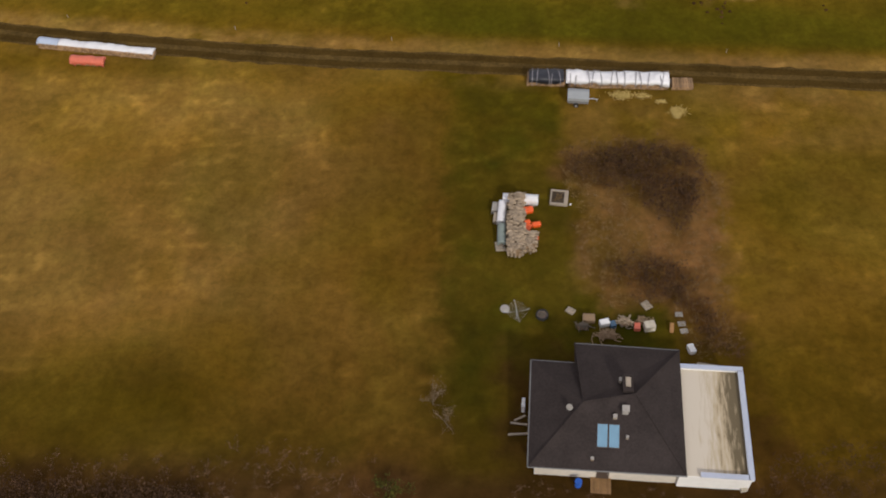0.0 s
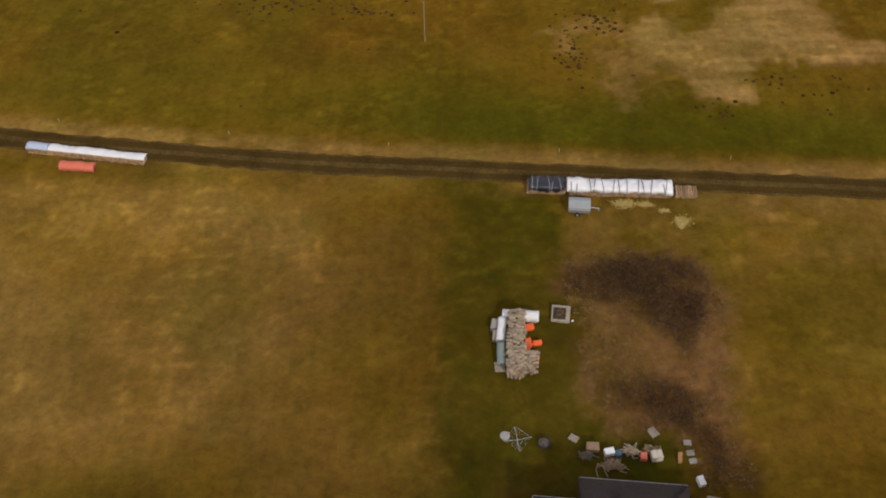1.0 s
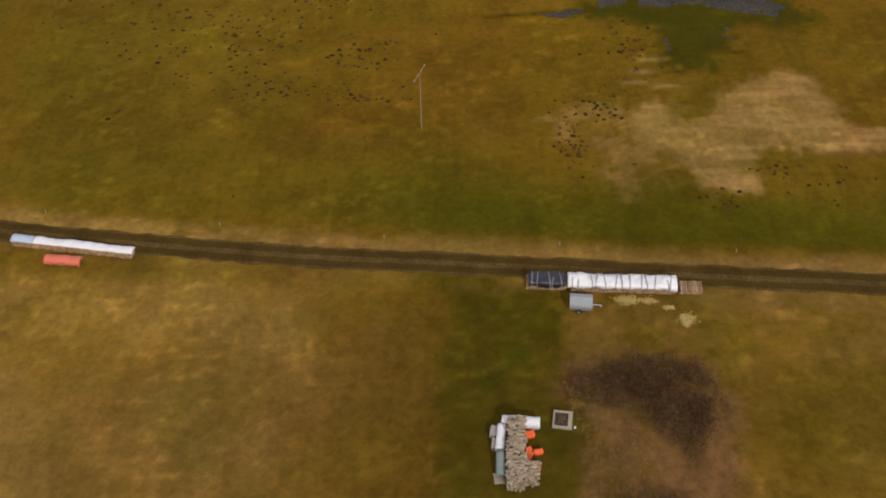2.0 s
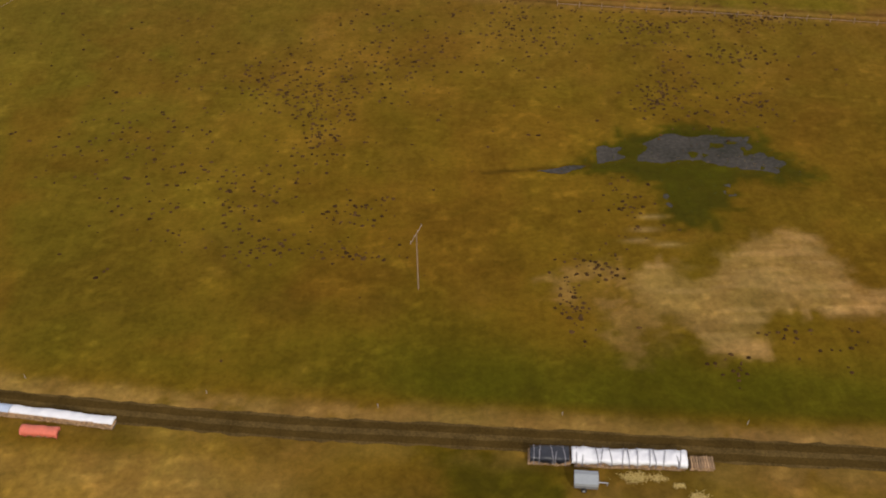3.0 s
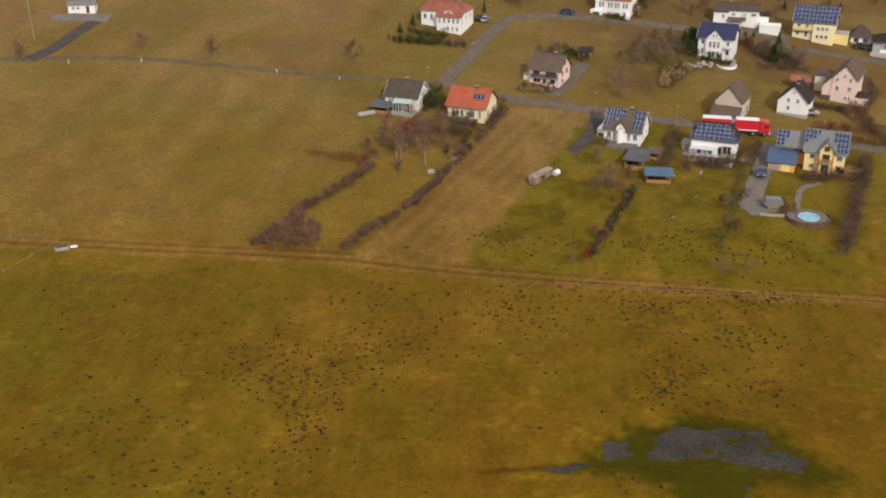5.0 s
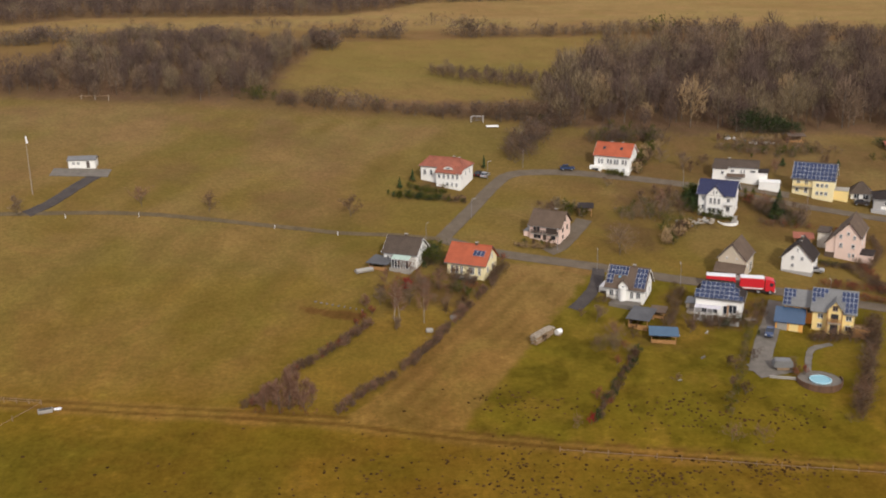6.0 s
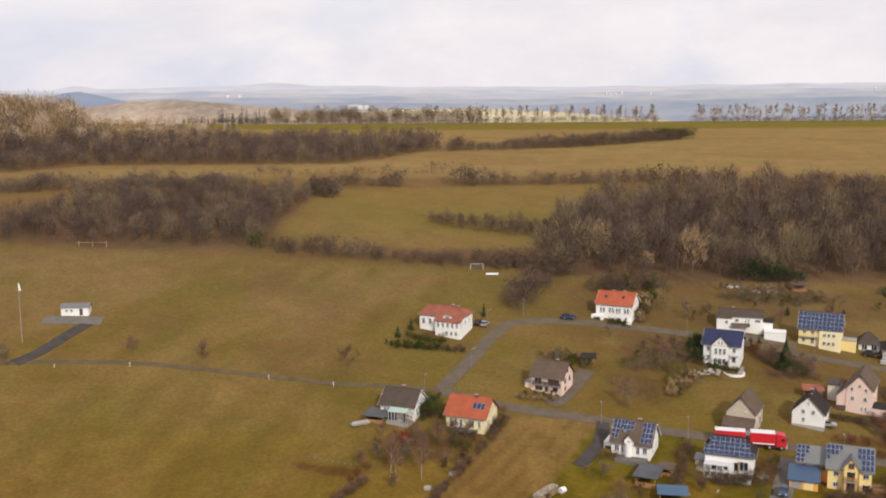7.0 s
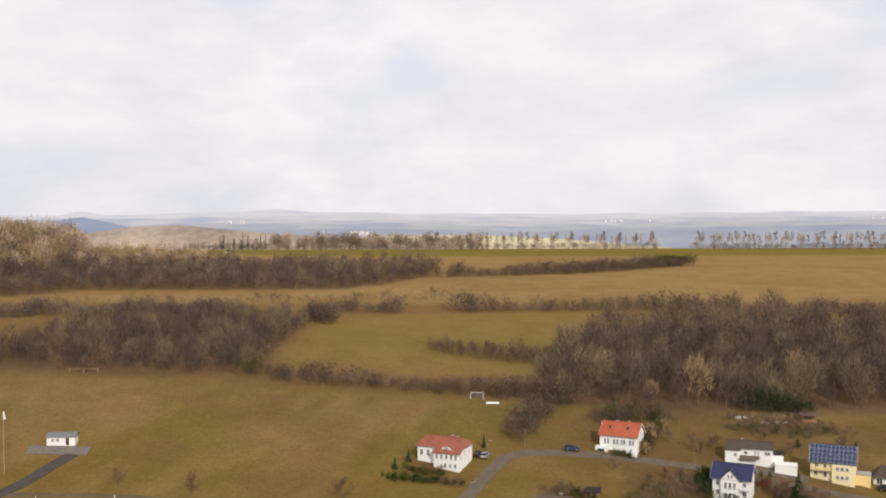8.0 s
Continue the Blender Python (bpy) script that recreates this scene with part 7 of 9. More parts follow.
# raised bed
t = thing("raised_bed", 10.2, 76.5, -8, "square timber raised bed with dark soil", "raised bed")
for x0, x1, y0, y1 in ((-1.0, 1.0, 0.85, 1.05), (-1.0, 1.0, -1.05, -0.85), (-1.0, -0.82, -0.85, 0.85), (0.55, 1.0, -0.85, 0.85)):
    part("beam", boxed(x0, x1, y0, y1, -0.1, 0.42, bevel=0.02), M_grey_wood, t)
part("soil", boxed(-0.82, 0.55, -0.85, 0.85, 0.0, 0.26), material("dark_soil", (0.05, 0.035, 0.02), 0.95, 0.3, 4.0, 0.6), t)
for k in range(10):
    part("stalk", boxed(-0.35, 0.35, -0.02, 0.02, 0.26, 0.3), M_reed, t, m=pose(0.25 * math.sin(k * 2.3) - 0.1, 0.35 * math.cos(k * 1.9), 0.02 * k, 0, 8, k * 40))
t = thing("white_stone", 11.4, 75.6, 20, "small white marker stone in the grass", "stone")
part("stone", boxed(-0.1, 0.1, -0.1, 0.1, -0.1, 0.22, bevel=0.05), M_frame, t)


# ---- firewood on the lawn ----
def log_mesh(r=0.09, ln=0.34):
    """A split log: a wedge-shaped billet."""
    bm = bmesh.new()
    pts = [(-r, -r * 0.7), (r, -r * 0.8), (r * 0.8, r * 0.5), (-r * 0.2, r)]
    prism(bm, pts, -ln / 2, ln / 2)
    bmesh.ops.recalc_face_normals(bm, faces=bm.faces)
    return bm


def firewood_stack(x, y, turn, sx, sy, sz, label, count=240, mat=None):
    """A stack of split logs: a closed core under loose billets on top and down its sides."""
    t = thing("firewood_stack", x, y, turn, label, "firewood", "firewood stacks")
    part("core", boxed(-sx / 2 + 0.08, sx / 2 - 0.08, -sy / 2 + 0.08, sy / 2 - 0.08, -0.2, sz - 0.12, bevel=0.06), M_wood, t)
    first = None
    for k in range(count):
        u, v = rb.uniform(-0.5, 0.5, 2)
        side = rb.random()
        if side < 0.68:
            m = pose(u * sx, v * sy, sz - 0.06 + 0.14 * rb.random() + 0.12 * math.cos(u * 3), rb.uniform(-14, 14), rb.uniform(0, 360), 90 + rb.uniform(-35, 35))
        elif side < 0.84:
            m = pose((0.5 if u > 0 else -0.5) * (sx - 0.16), v * sy, rb.uniform(0.1, sz), 0, rb.uniform(0, 360), 90)
        else:
            m = pose(u * sx, (0.5 if v > 0 else -0.5) * (sy - 0.16), rb.uniform(0.1, sz), 0, rb.uniform(0, 360), 0)
        if first is None:
            first = part("log", log_mesh(0.12, 0.5), mat or M_cut, t, m=m)
        else:
            again(first, m, t)
    return t


def tarp(name, x, y, turn, sx, sy, sz, mat, label, category="tarpaulin", skirt=0.4, seed=1, straps=0, crown=0.18, wave=0.08, sag=None):
    """A tarpaulin draped over a stack: a rumpled top with hanging edges, tied down with straps."""
    t = thing(name, x, y, turn, label, category)
    nx, ny = max(8, int(sx / 0.22)), max(8, int(sy / 0.18))
    bm = bmesh.new()
    rows = []
    for j in range(ny + 3):
        row = []
        for i in range(nx + 3):
            u, v = np.clip((i - 1) / nx, 0, 1) - 0.5, np.clip((j - 1) / ny, 0, 1) - 0.5
            hang = i in (0, nx + 2) or j in (0, ny + 2)
            n1 = value_noise(u * sx * 2.2 + 9 * seed, v * sy * 2.2, 1.0, seed) - 0.5
            n2 = value_noise(u * sx * 0.8 + 5 * seed, v * sy * 0.8, 1.0, seed + 3) - 0.5
            z = sz + crown * (1 - 4 * v * v) + wave * (n1 + 1.4 * n2) * 2
            px, py = u * sx, v * sy
            if hang:
                z -= skirt * (0.7 + 0.9 * value_noise(u * sx * 3, v * sy * 3, 1.0, seed + 5))
                px, py = px * 1.006 + 0.05 * n1, py * 1.03 + 0.06 * n1
            row.append(bm.verts.new((px, py, z)))
        rows.append(row)
    for a, c in zip(rows, rows[1:]):
        for i in range(nx + 2):
            bm.faces.new((a[i], a[i + 1], c[i + 1], c[i]))
    sheet_ob = part("sheet", bm, mat, t, smooth=True)
    sol = sheet_ob.modifiers.new("thickness", "SOLIDIFY")
    sol.thickness = 0.02
    for k in range(straps):
        cx = (-0.5 + (k + 0.5 + 0.3 * math.sin(k * 4.1)) / straps) * sx
        lean = 0.35 * math.sin(k * 2.7)
        bm = bmesh.new()
        pts = [(cx + lean * q, q * (sy * 1.04), sz + crown * (1 - 4 * q * q) + 0.07) for q in (-0.5, -0.3, -0.1, 0.1, 0.3, 0.5)]
        pts = [(pts[0][0], pts[0][1] - 0.04, sz - skirt - 0.3)] + pts + [(pts[-1][0], pts[-1][1] + 0.04, sz - skirt - 0.3)]
        rings = [[bm.verts.new((px + dx, py, pz + dz)) for dx, dz in ((-0.045, -0.03), (0.045, -0.03), (0.045, 0.03), (-0.045, 0.03))] for px, py, pz in pts]
        for a, c in zip(rings, rings[1:]):
            for q in range(4):
                bm.faces.new((a[q], a[(q + 1) % 4], c[(q + 1) % 4], c[q]))
        bm.faces.new(rings[0][::-1])
        bm.faces.new(rings[-1])
        part("strap", bm, M_strap, t)
    return t


firewood_stack(5.2, 72.0, -3, 1.7, 8.0, 1.3, "long stack of split grey firewood on the lawn", 300)
firewood_stack(6.6, 69.6, -8, 1.3, 2.2, 1.0, "short heap of split firewood", 90)
tarp("tarpaulin", 5.85, 76.0, -5, 3.9, 1.0, 0.95, M_tarp_white, "white tarpaulin over the end of a firewood stack", skirt=0.7, seed=2, wave=0.05)
tarp("tarpaulin", 3.75, 74.0, 83, 2.9, 0.9, 0.9, M_tarp_white, "white tarpaulin draped beside a firewood stack", skirt=0.7, seed=3, wave=0.05)
crate("panel_stack", 3.1, 74.9, -10, 0.8, 1.2, 0.7, M_concrete, "two grey panels leaning on a tarpaulin", "panel")
crate("panel_stack", 3.15, 73.4, -6, 0.7, 1.2, 0.6, M_grey_wood, "grey panel leaning on a tarpaulin", "panel")
tarp("tarpaulin", 3.6, 70.8, 88, 2.6, 0.9, 0.8, M_tarp_grey, "grey-green tarpaulin beside a firewood stack", skirt=0.4, seed=4, wave=0.05)
pallet(3.4, 69.4, 5, "weathered pallets beside a firewood stack", M_grey_wood, 6, 1.4, 1.6)
for k, (x, y, turn, sx, sy) in enumerate([(6.7, 74.6, 10, 0.9, 0.6), (6.5, 71.9, 60, 0.9, 0.5), (7.45, 72.4, 10, 0.8, 0.4), (7.3, 70.4, 0, 0.4, 0.3), (6.5, 72.7, 20, 0.5, 0.4)]):
    t = thing("orange_tub", x, y, turn, "bright orange plastic tub beside firewood", "tub", "orange tubs")
    bm = bmesh.new()
    block(bm, -sx / 2, sx / 2, -sy / 2, sy / 2, -0.05, 0.45, bevel=0.05, taper=-0.04)
    part("tub", bm, M_orange_plastic, t)
    part("lip", boxed(-sx / 2 - 0.06, sx / 2 + 0.06, -sy / 2 - 0.06, sy / 2 + 0.06, 0.42, 0.47, bevel=0.015), M_orange_plastic, t)


# ---- log stacks along the track ----
def round_log_stack(x, y, turn, sx, sy, sz, label, bare_end=0.0):
    """Stacked round logs, their cut ends looking to the south and north."""
    t = thing("log_stack", x, y, turn, label, "log stack", "log stacks")
    part("core", boxed(-sx / 2 + 0.06, sx / 2 - 0.06, -sy / 2 + 0.12, sy / 2 - 0.12, -0.2, sz - 0.4), M_bark, t)
    first = None
    r = 0.14
    nx, nz = int(sx / (2.05 * r)), int(sz / (1.8 * r))
    for j in range(nz):
        for i in range(nx):
            if j < nz - 4 and (i + j) % 2:
                continue
            m = pose(-sx / 2 + r + i * 2.05 * r + (r if j % 2 else 0), rb.uniform(-0.06, 0.06), r + j * 1.8 * r, 0, rb.uniform(0, 360), rb.uniform(-2, 2))
            if first is None:
                bm = bmesh.new()
                rod(bm, (0, -sy / 2, 0), (0, sy / 2, 0), r, r * 0.9, 7)
                first = part("log", bm, M_log, t, m=m)
            else:
                again(first, m, t)
    return t


M_log = material("round_logs", (0.3, 0.19, 0.1), 0.9, 0.3, 5.0, 0.4, random_tone=0.35)
round_log_stack(18.7, 95.6, -3.3, 12.2, 1.8, 1.2, "long stack of round logs beside the track")
tarp("tarpaulin", 18.6, 95.6, -3.3, 12.5, 1.95, 1.22, M_tarp_white, "long white tarpaulin strapped over a log stack", skirt=0.42, seed=6, straps=13, crown=0.3, wave=0.1)
round_log_stack(9.9, 96.3, -3.3, 4.6, 1.8, 1.15, "stack of round logs under a black tarpaulin")
tarp("tarpaulin", 9.95, 96.3, -3.3, 4.3, 1.9, 1.17, M_tarp_black, "black tarpaulin strapped over a log stack", skirt=0.5, seed=7, straps=5, crown=0.25, wave=0.08)
round_log_stack(26.5, 95.2, -3.3, 2.7, 1.7, 0.7, "uncovered end of a log stack with reddish logs")
round_log_stack(-47.4, 103.2, -9.5, 15.6, 1.2, 0.85, "long low stack of logs beside the track")
tarp("tarpaulin", -46.0, 103.1, -9.5, 12.8, 1.15, 0.87, M_tarp_white, "long rumpled white tarpaulin over a low log stack", skirt=0.2, seed=8, crown=0.16, wave=0.09)
tarp("tarpaulin", -53.8, 104.4, -9.5, 2.8, 1.2, 0.87, M_tarp_blue, "pale blue-grey tarpaulin over the end of a log stack", skirt=0.3, seed=9, crown=0.2, wave=0.05)
round_log_stack(-48.0, 100.9, -6, 4.2, 1.0, 0.7, "short log stack under a red tarpaulin")
tarp("tarpaulin", -48.0, 100.9, -6, 4.4, 1.2, 0.72, M_tarp_red, "faded red tarpaulin over a short log stack", skirt=0.5, seed=10, crown=0.25, wave=0.06)

# covered trailer
t = thing("trailer", 13.6, 92.7, -6, "small grey trailer with a ridged cover", "trailer")
part("bed", boxed(-1.25, 1.25, -1.0, 1.0, 0.45, 0.9, bevel=0.03), M_zinc, t)
bm = bmesh.new()
prism(bm, [(-1.02, 0.9), (1.02, 0.9), (1.02, 1.05), (0.15, 1.5), (-1.02, 1.3)], -1.28, 1.28)
bmesh.ops.transform(bm, matrix=pose(0, 0, 0, 0, 0, 90), verts=bm.verts)
bmesh.ops.recalc_face_normals(bm, faces=bm.faces)
part("cover", bm, material("grey_trailer_cover", (0.3, 0.32, 0.33), 0.6, 0.08, 2.0, 0.2), t)
for x in (-0.2,):
    for y in (-1.12, 1.12):
        bm = bmesh.new()
        rod(bm, (x, y - 0.09, 0.3), (x, y + 0.09, 0.3), 0.3, sides=14)
        w = part("wheel", bm, M_rubber, t)
        bm = bmesh.new()
        rod(bm, (x, y - 0.1, 0.3), (x, y + 0.1, 0.3), 0.16, sides=10)
        part("rim", bm, M_alu, w)
bm = bmesh.new()
rod(bm, (1.2, 0, 0.5), (2.4, 0, 0.45), 0.05)
rod(bm, (2.3, 0, 0.45), (2.3, 0, -0.1), 0.04)
part("drawbar", bm, M_alu, t)

# loose straw
def straw_heap(places, seed):
    r = np.random.default_rng(seed)
    v, f = [], []
    for x, y, rx, ry, n in places:
        for k in range(n):
            px, py = r.normal(0, 0.5, 2)
            px, py = x + px * rx, y + py * ry
            an, ln = r.random() * 6.283, r.uniform(0.15, 0.45)
            d, s = np.array([math.cos(an), math.sin(an), r.uniform(-0.1, 0.3)]) * ln, np.array([-math.sin(an), math.cos(an), 0.2]) * 0.05
            p = np.array([px, py, z_at(px, py) + 0.03 + 0.12 * r.random()])
            i = len(v)
            v += [p - s, p + s, p + d]
            f.append((i, i + 1, i + 2))
    return raw_mesh("loose_straw", [(np.array(v), np.array(f), M_hay)])


tagged(new("loose_straw", straw_heap([(19.0, 93.5, 1.3, 0.6, 500), (21.5, 93.4, 0.9, 0.4, 180), (23.6, 92.3, 0.6, 0.3, 90), (25.4, 90.6, 0.9, 0.7, 320), (25.3, 89.8, 0.5, 0.4, 120)], 4)), "loose yellow straw scattered beside the log stack", "straw", kind="stuff")

# ---- brambles and rough growth ----
def thicket(name, polygon, gap, size, mat, label, seed, templates=None, tall=1.0):
    pts = scatter(polygon, gap, seed, 0.9)
    r = np.random.default_rng(seed)
    pts = pts[r.random(len(pts)) < 0.2 + 1.3 * ease(0.3, 0.62, cloudy(pts[:, 0], pts[:, 1], 3.5, seed))]
    places = [(x, y, z_at(x, y) - 0.1, r.uniform(*size)) for x, y in pts]
    v, f = spread_over([(t[2], t[3]) for t in (templates or BRAMBLES)], places)
    return tagged(new(name, raw_mesh(name, [(v, f, mat)])), label, "thicket", kind="stuff")


BRAMBLES = [twig_tree(500 + k, 1.1, 1.0, 70, 0.11, 0.03, 0.02, 0.4) for k in range(5)]
thicket("bramble_thicket", BRAMBLE_1, 0.62, (0.7, 1.3), M_bramble, "dark leafless bramble thicket in dry grass", 51)
thicket("bramble_thicket", BRAMBLE_2, 0.62, (0.7, 1.3), M_bramble, "dark leafless bramble thicket behind the yard", 52)
thicket("dry_grass", WILD_BED, 0.75, (0.35, 0.7), M_reed, "tall dry grass around the brambles", 53)
# dark twigs over the darkest near-left ground
thicket("bramble_thicket", [(-70, 43), (-45, 42), (-24, 40.5), (-20, 36), (-70, 30)], 0.7, (0.8, 1.5), M_bramble, "dark twiggy bank below the meadow", 60)
thicket("bramble_thicket", [(-60, 40), (-40, 44), (-20, 45), (-6, 44), (-5, 38), (-60, 32)], 1.4, (0.5, 1.0), M_hedge, "brown bramble verge below the meadow", 54)
thicket("bramble_thicket", [(20, 38), (34, 39), (40, 46), (28, 44), (25.5, 41), (24, 39.5)], 0.9, (0.5, 1.0), M_bramble, "brown rough growth beside the garage", 55)
thicket("dry_grass", [(4, 41.5), (24, 39.8), (24, 34), (2, 35)], 1.3, (0.3, 0.7), M_hedge, "brown rough growth south of the bungalow", 56)
bare_tree(-3.6, 49.5, 2.4, "bare shrub at the lawn's corner", 520, 1.6, 320, None, M_twig, 0.04, 0.02, "shrub")
bare_tree(-2.0, 47.0, 2.2, "bare shrub at the lawn's corner", 521, 1.4, 300, None, M_twig, 0.04, 0.02, "shrub")
LEAFY = [twig_tree(530 + k, 1.6, 1.3, 260, 0.12, 0.03, 0.02, 0.6) for k in range(2)]
for k, (x, y, s) in enumerate([(-8.0, 40.6, 1.0), (-6.2, 40.0, 0.9), (-7.2, 39.2, 1.1)]):
    t = thing("evergreen_bush", x, y, 40 * k, "yellow-green evergreen bush below the meadow", "bush", "evergreen bushes")
    o = new("foliage", raw_mesh("foliage", [(LEAFY[k % 2][2] * s, LEAFY[k % 2][3], M_leaf)]))
    o.parent = t

# ---- the valley floor: pole, posts, pond, molehills ----
t = thing("utility_pole", -5.1, 125.7, 0, "thin grey wooden pole with a slanting crossbar", "pole")
bm = bmesh.new()
rod(bm, (0, 0, -0.5), (0.05, 0, 9.3), 0.1, 0.06, 8)
part("pole", bm, M_wood, t)
bm = bmesh.new()
rod(bm, (-0.7, -1.95, 9.2), (0.7, 1.95, 9.2), 0.06, sides=6)
c = part("crossbar", bm, M_wood, t)
for q in (-0.9, -0.3, 0.3, 0.9):
    bm = bmesh.new()
    rod(bm, (0.7 * q, 1.95 * q, 9.25), (0.7 * q, 1.95 * q, 9.5), 0.04, sides=6)
    part("insulator", bm, M_grey_wood, c)
for x, y in ((-9.4, 104.4), (33.0, 101.1), (-52.7, 109.9), (-75, 113), (-30, 107), (12, 102.8)):
    t = thing("fence_post", x, y, 0, "short pale marker post beside the track", "post", "marker posts")
    bm = bmesh.new()
    rod(bm, (0, 0, -0.3), (0, 0, 0.6), 0.05, 0.045, 6)
    part("post", bm, M_grey_wood, t)


def pool_of_water(name, polygon, level, label):
    bm = bmesh.new()
    pts = []
    for (x1, y1), (x2, y2) in zip(polygon, polygon[1:] + polygon[:1]):
        n = max(2, int(math.hypot(x2 - x1, y2 - y1) / 0.5))
        for k in range(n):
            x, y = x1 + (x2 - x1) * k / n, y1 + (y2 - y1) * k / n
            pts.append((x + 1.1 * (value_noise(x, y, 1.7, 95) - 0.5), y + 1.1 * (value_noise(x, y, 1.7, 97) - 0.5)))
    bm.faces.new([bm.verts.new((x, y, level)) for x, y in pts])
    low = bmesh.ops.extrude_face_region(bm, geom=bm.faces[:])
    bmesh.ops.translate(bm, verts=[q for q in low["geom"] if isinstance(q, bmesh.types.BMVert)], vec=(0, 0, -0.3))
    bmesh.ops.recalc_face_normals(bm, faces=bm.faces)
    return tagged(part(name, bm, M_water), label, "water", kind="structure")


pool_of_water("water_pond", [(18, 153.5), (21.5, 160), (26, 164.5), (34, 165.5), (50, 164.5), (56, 151), (46, 149), (43, 144), (36, 138.5), (31.5, 141), (31, 151)], POND_LEVEL, "shallow grey pond in a wet grassy hollow")
pool_of_water("water_ditch", [(13, 152.6), (17, 153.8), (20.5, 154.2), (19, 153.0), (16, 152.2)], float(ground(17, 153)) + 0.1, "narrow dark ditch puddle")
thicket("reeds", [(33, 156), (47, 158), (49, 153.5), (44, 153), (38, 154.5)], 1.5, (0.15, 0.35), M_reed, "sparse dry reeds standing in the pond", 57)

thicket("pond_tussocks", POND_RIM, 2.4, (0.2, 0.5), M_leaf, "dark green tussocks of rushes round the pond", 58)
thicket("pond_tussocks", [(29, 157), (35, 162.5), (47, 161), (50, 152), (43, 154.5), (33, 155)], 1.6, (0.12, 0.4), M_bramble, "dark rotten tussocks standing in the pond", 59)

CLUSTERS = [(-14, 143, 3, 2, 25), (-31, 147, 4, 5, 35), (-14, 133, 3, 1, 18), (-26, 135, 6, 2, 40), (15, 123, 1, 4, 32), (20, 130, 2, 2, 25), (-22, 165, 3, 5, 60), (-31, 180, 4, 4, 60)]
CLUSTERS += [(-23, 175, 4, 4, 50), (-14, 182, 6, 5, 70), (13, 196, 6, 6, 80), (34, 173, 2, 3, 40), (38, 177, 4, 6, 60), (49, 171, 3, 4, 35), (49, 187, 4, 2, 45), (57, 198, 4, 2, 50)]
CLUSTERS_FAR = [(36, 196, 6, 3, 50), (-51, 163, 9, 7, 60), (34, 110, 2, 1, 10), (41, 116, 1.5, 1, 8), (48, 113, 4, 3, 8), (25, 143, 2, 4, 25), (-43, 147, 8, 8, 30), (-10, 193, 8, 8, 60)]
CLUSTERS_FAR += [(15, 220, 5, 3, 45), (47, 217, 8, 4, 90), (62, 215, 5, 3, 40), (0, 170, 25, 20, 40), (30, 190, 20, 8, 40), (-40, 190, 20, 12, 60), (40, 200, 18, 3, 60)]


def molehills(clusters, seed):
    """Small dark clods of thrown-up earth."""
    r = np.random.default_rng(seed)
    v, f = [], []
    for cx, cy, rx, ry, n in clusters:
        for k in range(int(n * 1.8)):
            x, y = cx + r.normal(0, 1) * rx, cy + r.normal(0, 1) * ry
            s = r.uniform(0.14, 0.36)
            z = z_at(x, y) - 0.03
            i = len(v)
            sx, sy, tw = s * r.uniform(0.8, 1.3), s * r.uniform(0.7, 1.2), r.random() * 3
            for ring, h in ((1.0, 0.0), (0.6, 0.6)):
                for q in range(6):
                    an = q * 1.0472 + tw
                    w = ring * r.uniform(0.75, 1.25)
                    v.append((x + sx * w * math.cos(an), y + sy * w * math.sin(an), z + s * h * 0.8))
            v.append((x, y, z + s * 0.7))
            for q in range(6):
                n2 = (q + 1) % 6
                f += [(i + q, i + n2, i + 6 + n2), (i + q, i + 6 + n2, i + 6 + q), (i + 6 + q, i + 6 + n2, i + 12)]
    return raw_mesh("molehills", [(np.array(v), np.array(f), M_clod)])


tagged(new("molehills", molehills(CLUSTERS + CLUSTERS_FAR, 6)), "many small dark molehills in the meadow", "molehills", kind="stuff")

# ---- vehicles and small things in the village ----
def wheel(parent, x, y, r, w=0.22):
    bm = bmesh.new()
    rod(bm, (x, y - w / 2, r), (x, y + w / 2, r), r, sides=14)
    tyre = part("wheel", bm, M_rubber, parent)
    bm = bmesh.new()
    rod(bm, (x, y - w / 2 - 0.01, r), (x, y + w / 2 + 0.01, r), r * 0.55, sides=10)
    part("rim", bm, M_alu, tyre)


t = thing("truck", 61.0, 268.9, -13.5, "red lorry with a white-roofed box body and a matching trailer", "truck", z=z_at(69, 267), lift=0.1)
for x0, x1 in ((0.0, 6.6), (7.6, 13.0)):
    body = part("cargo_box", boxed(x0, x1, -1.25, 1.25, 1.0, 3.6, bevel=0.05), M_red_paint, t)
    part("roof", boxed(x0 + 0.03, x1 - 0.03, -1.22, 1.22, 3.6, 3.7, bevel=0.03), M_tarp_white, body, "white roof sheet")
    part("stripe", boxed(x0 + 0.2, x1 - 0.2, -1.262, -1.252, 1.15, 1.4), M_frame, body)
bm = bmesh.new()
prism(bm, [(13.2, 0.7), (15.4, 0.7), (15.4, 1.9), (15.1, 3.2), (13.9, 3.5), (13.2, 3.5)], -1.22, 1.22)
bmesh.ops.recalc_face_normals(bm, faces=bm.faces)
cab = part("cab", bm, M_red_paint, t)
part("windscreen", boxed(15.2, 15.42, -1.05, 1.05, 1.95, 2.8), M_glass, cab)
part("side_window", boxed(14.2, 15.0, -1.25, -1.222, 1.95, 2.7), M_glass, cab)
part("bumper", boxed(15.3, 15.55, -1.2, 1.2, 0.45, 0.95, bevel=0.04), M_frame, cab)
for x in (1.2, 5.2, 8.6, 11.8, 14.4):
    for y in (-1.1, 1.1):
        wheel(t, x, y, 0.5, 0.3)
part("chassis", boxed(0.1, 13.4, -0.45, 0.45, 0.7, 1.0), M_rubber, t)


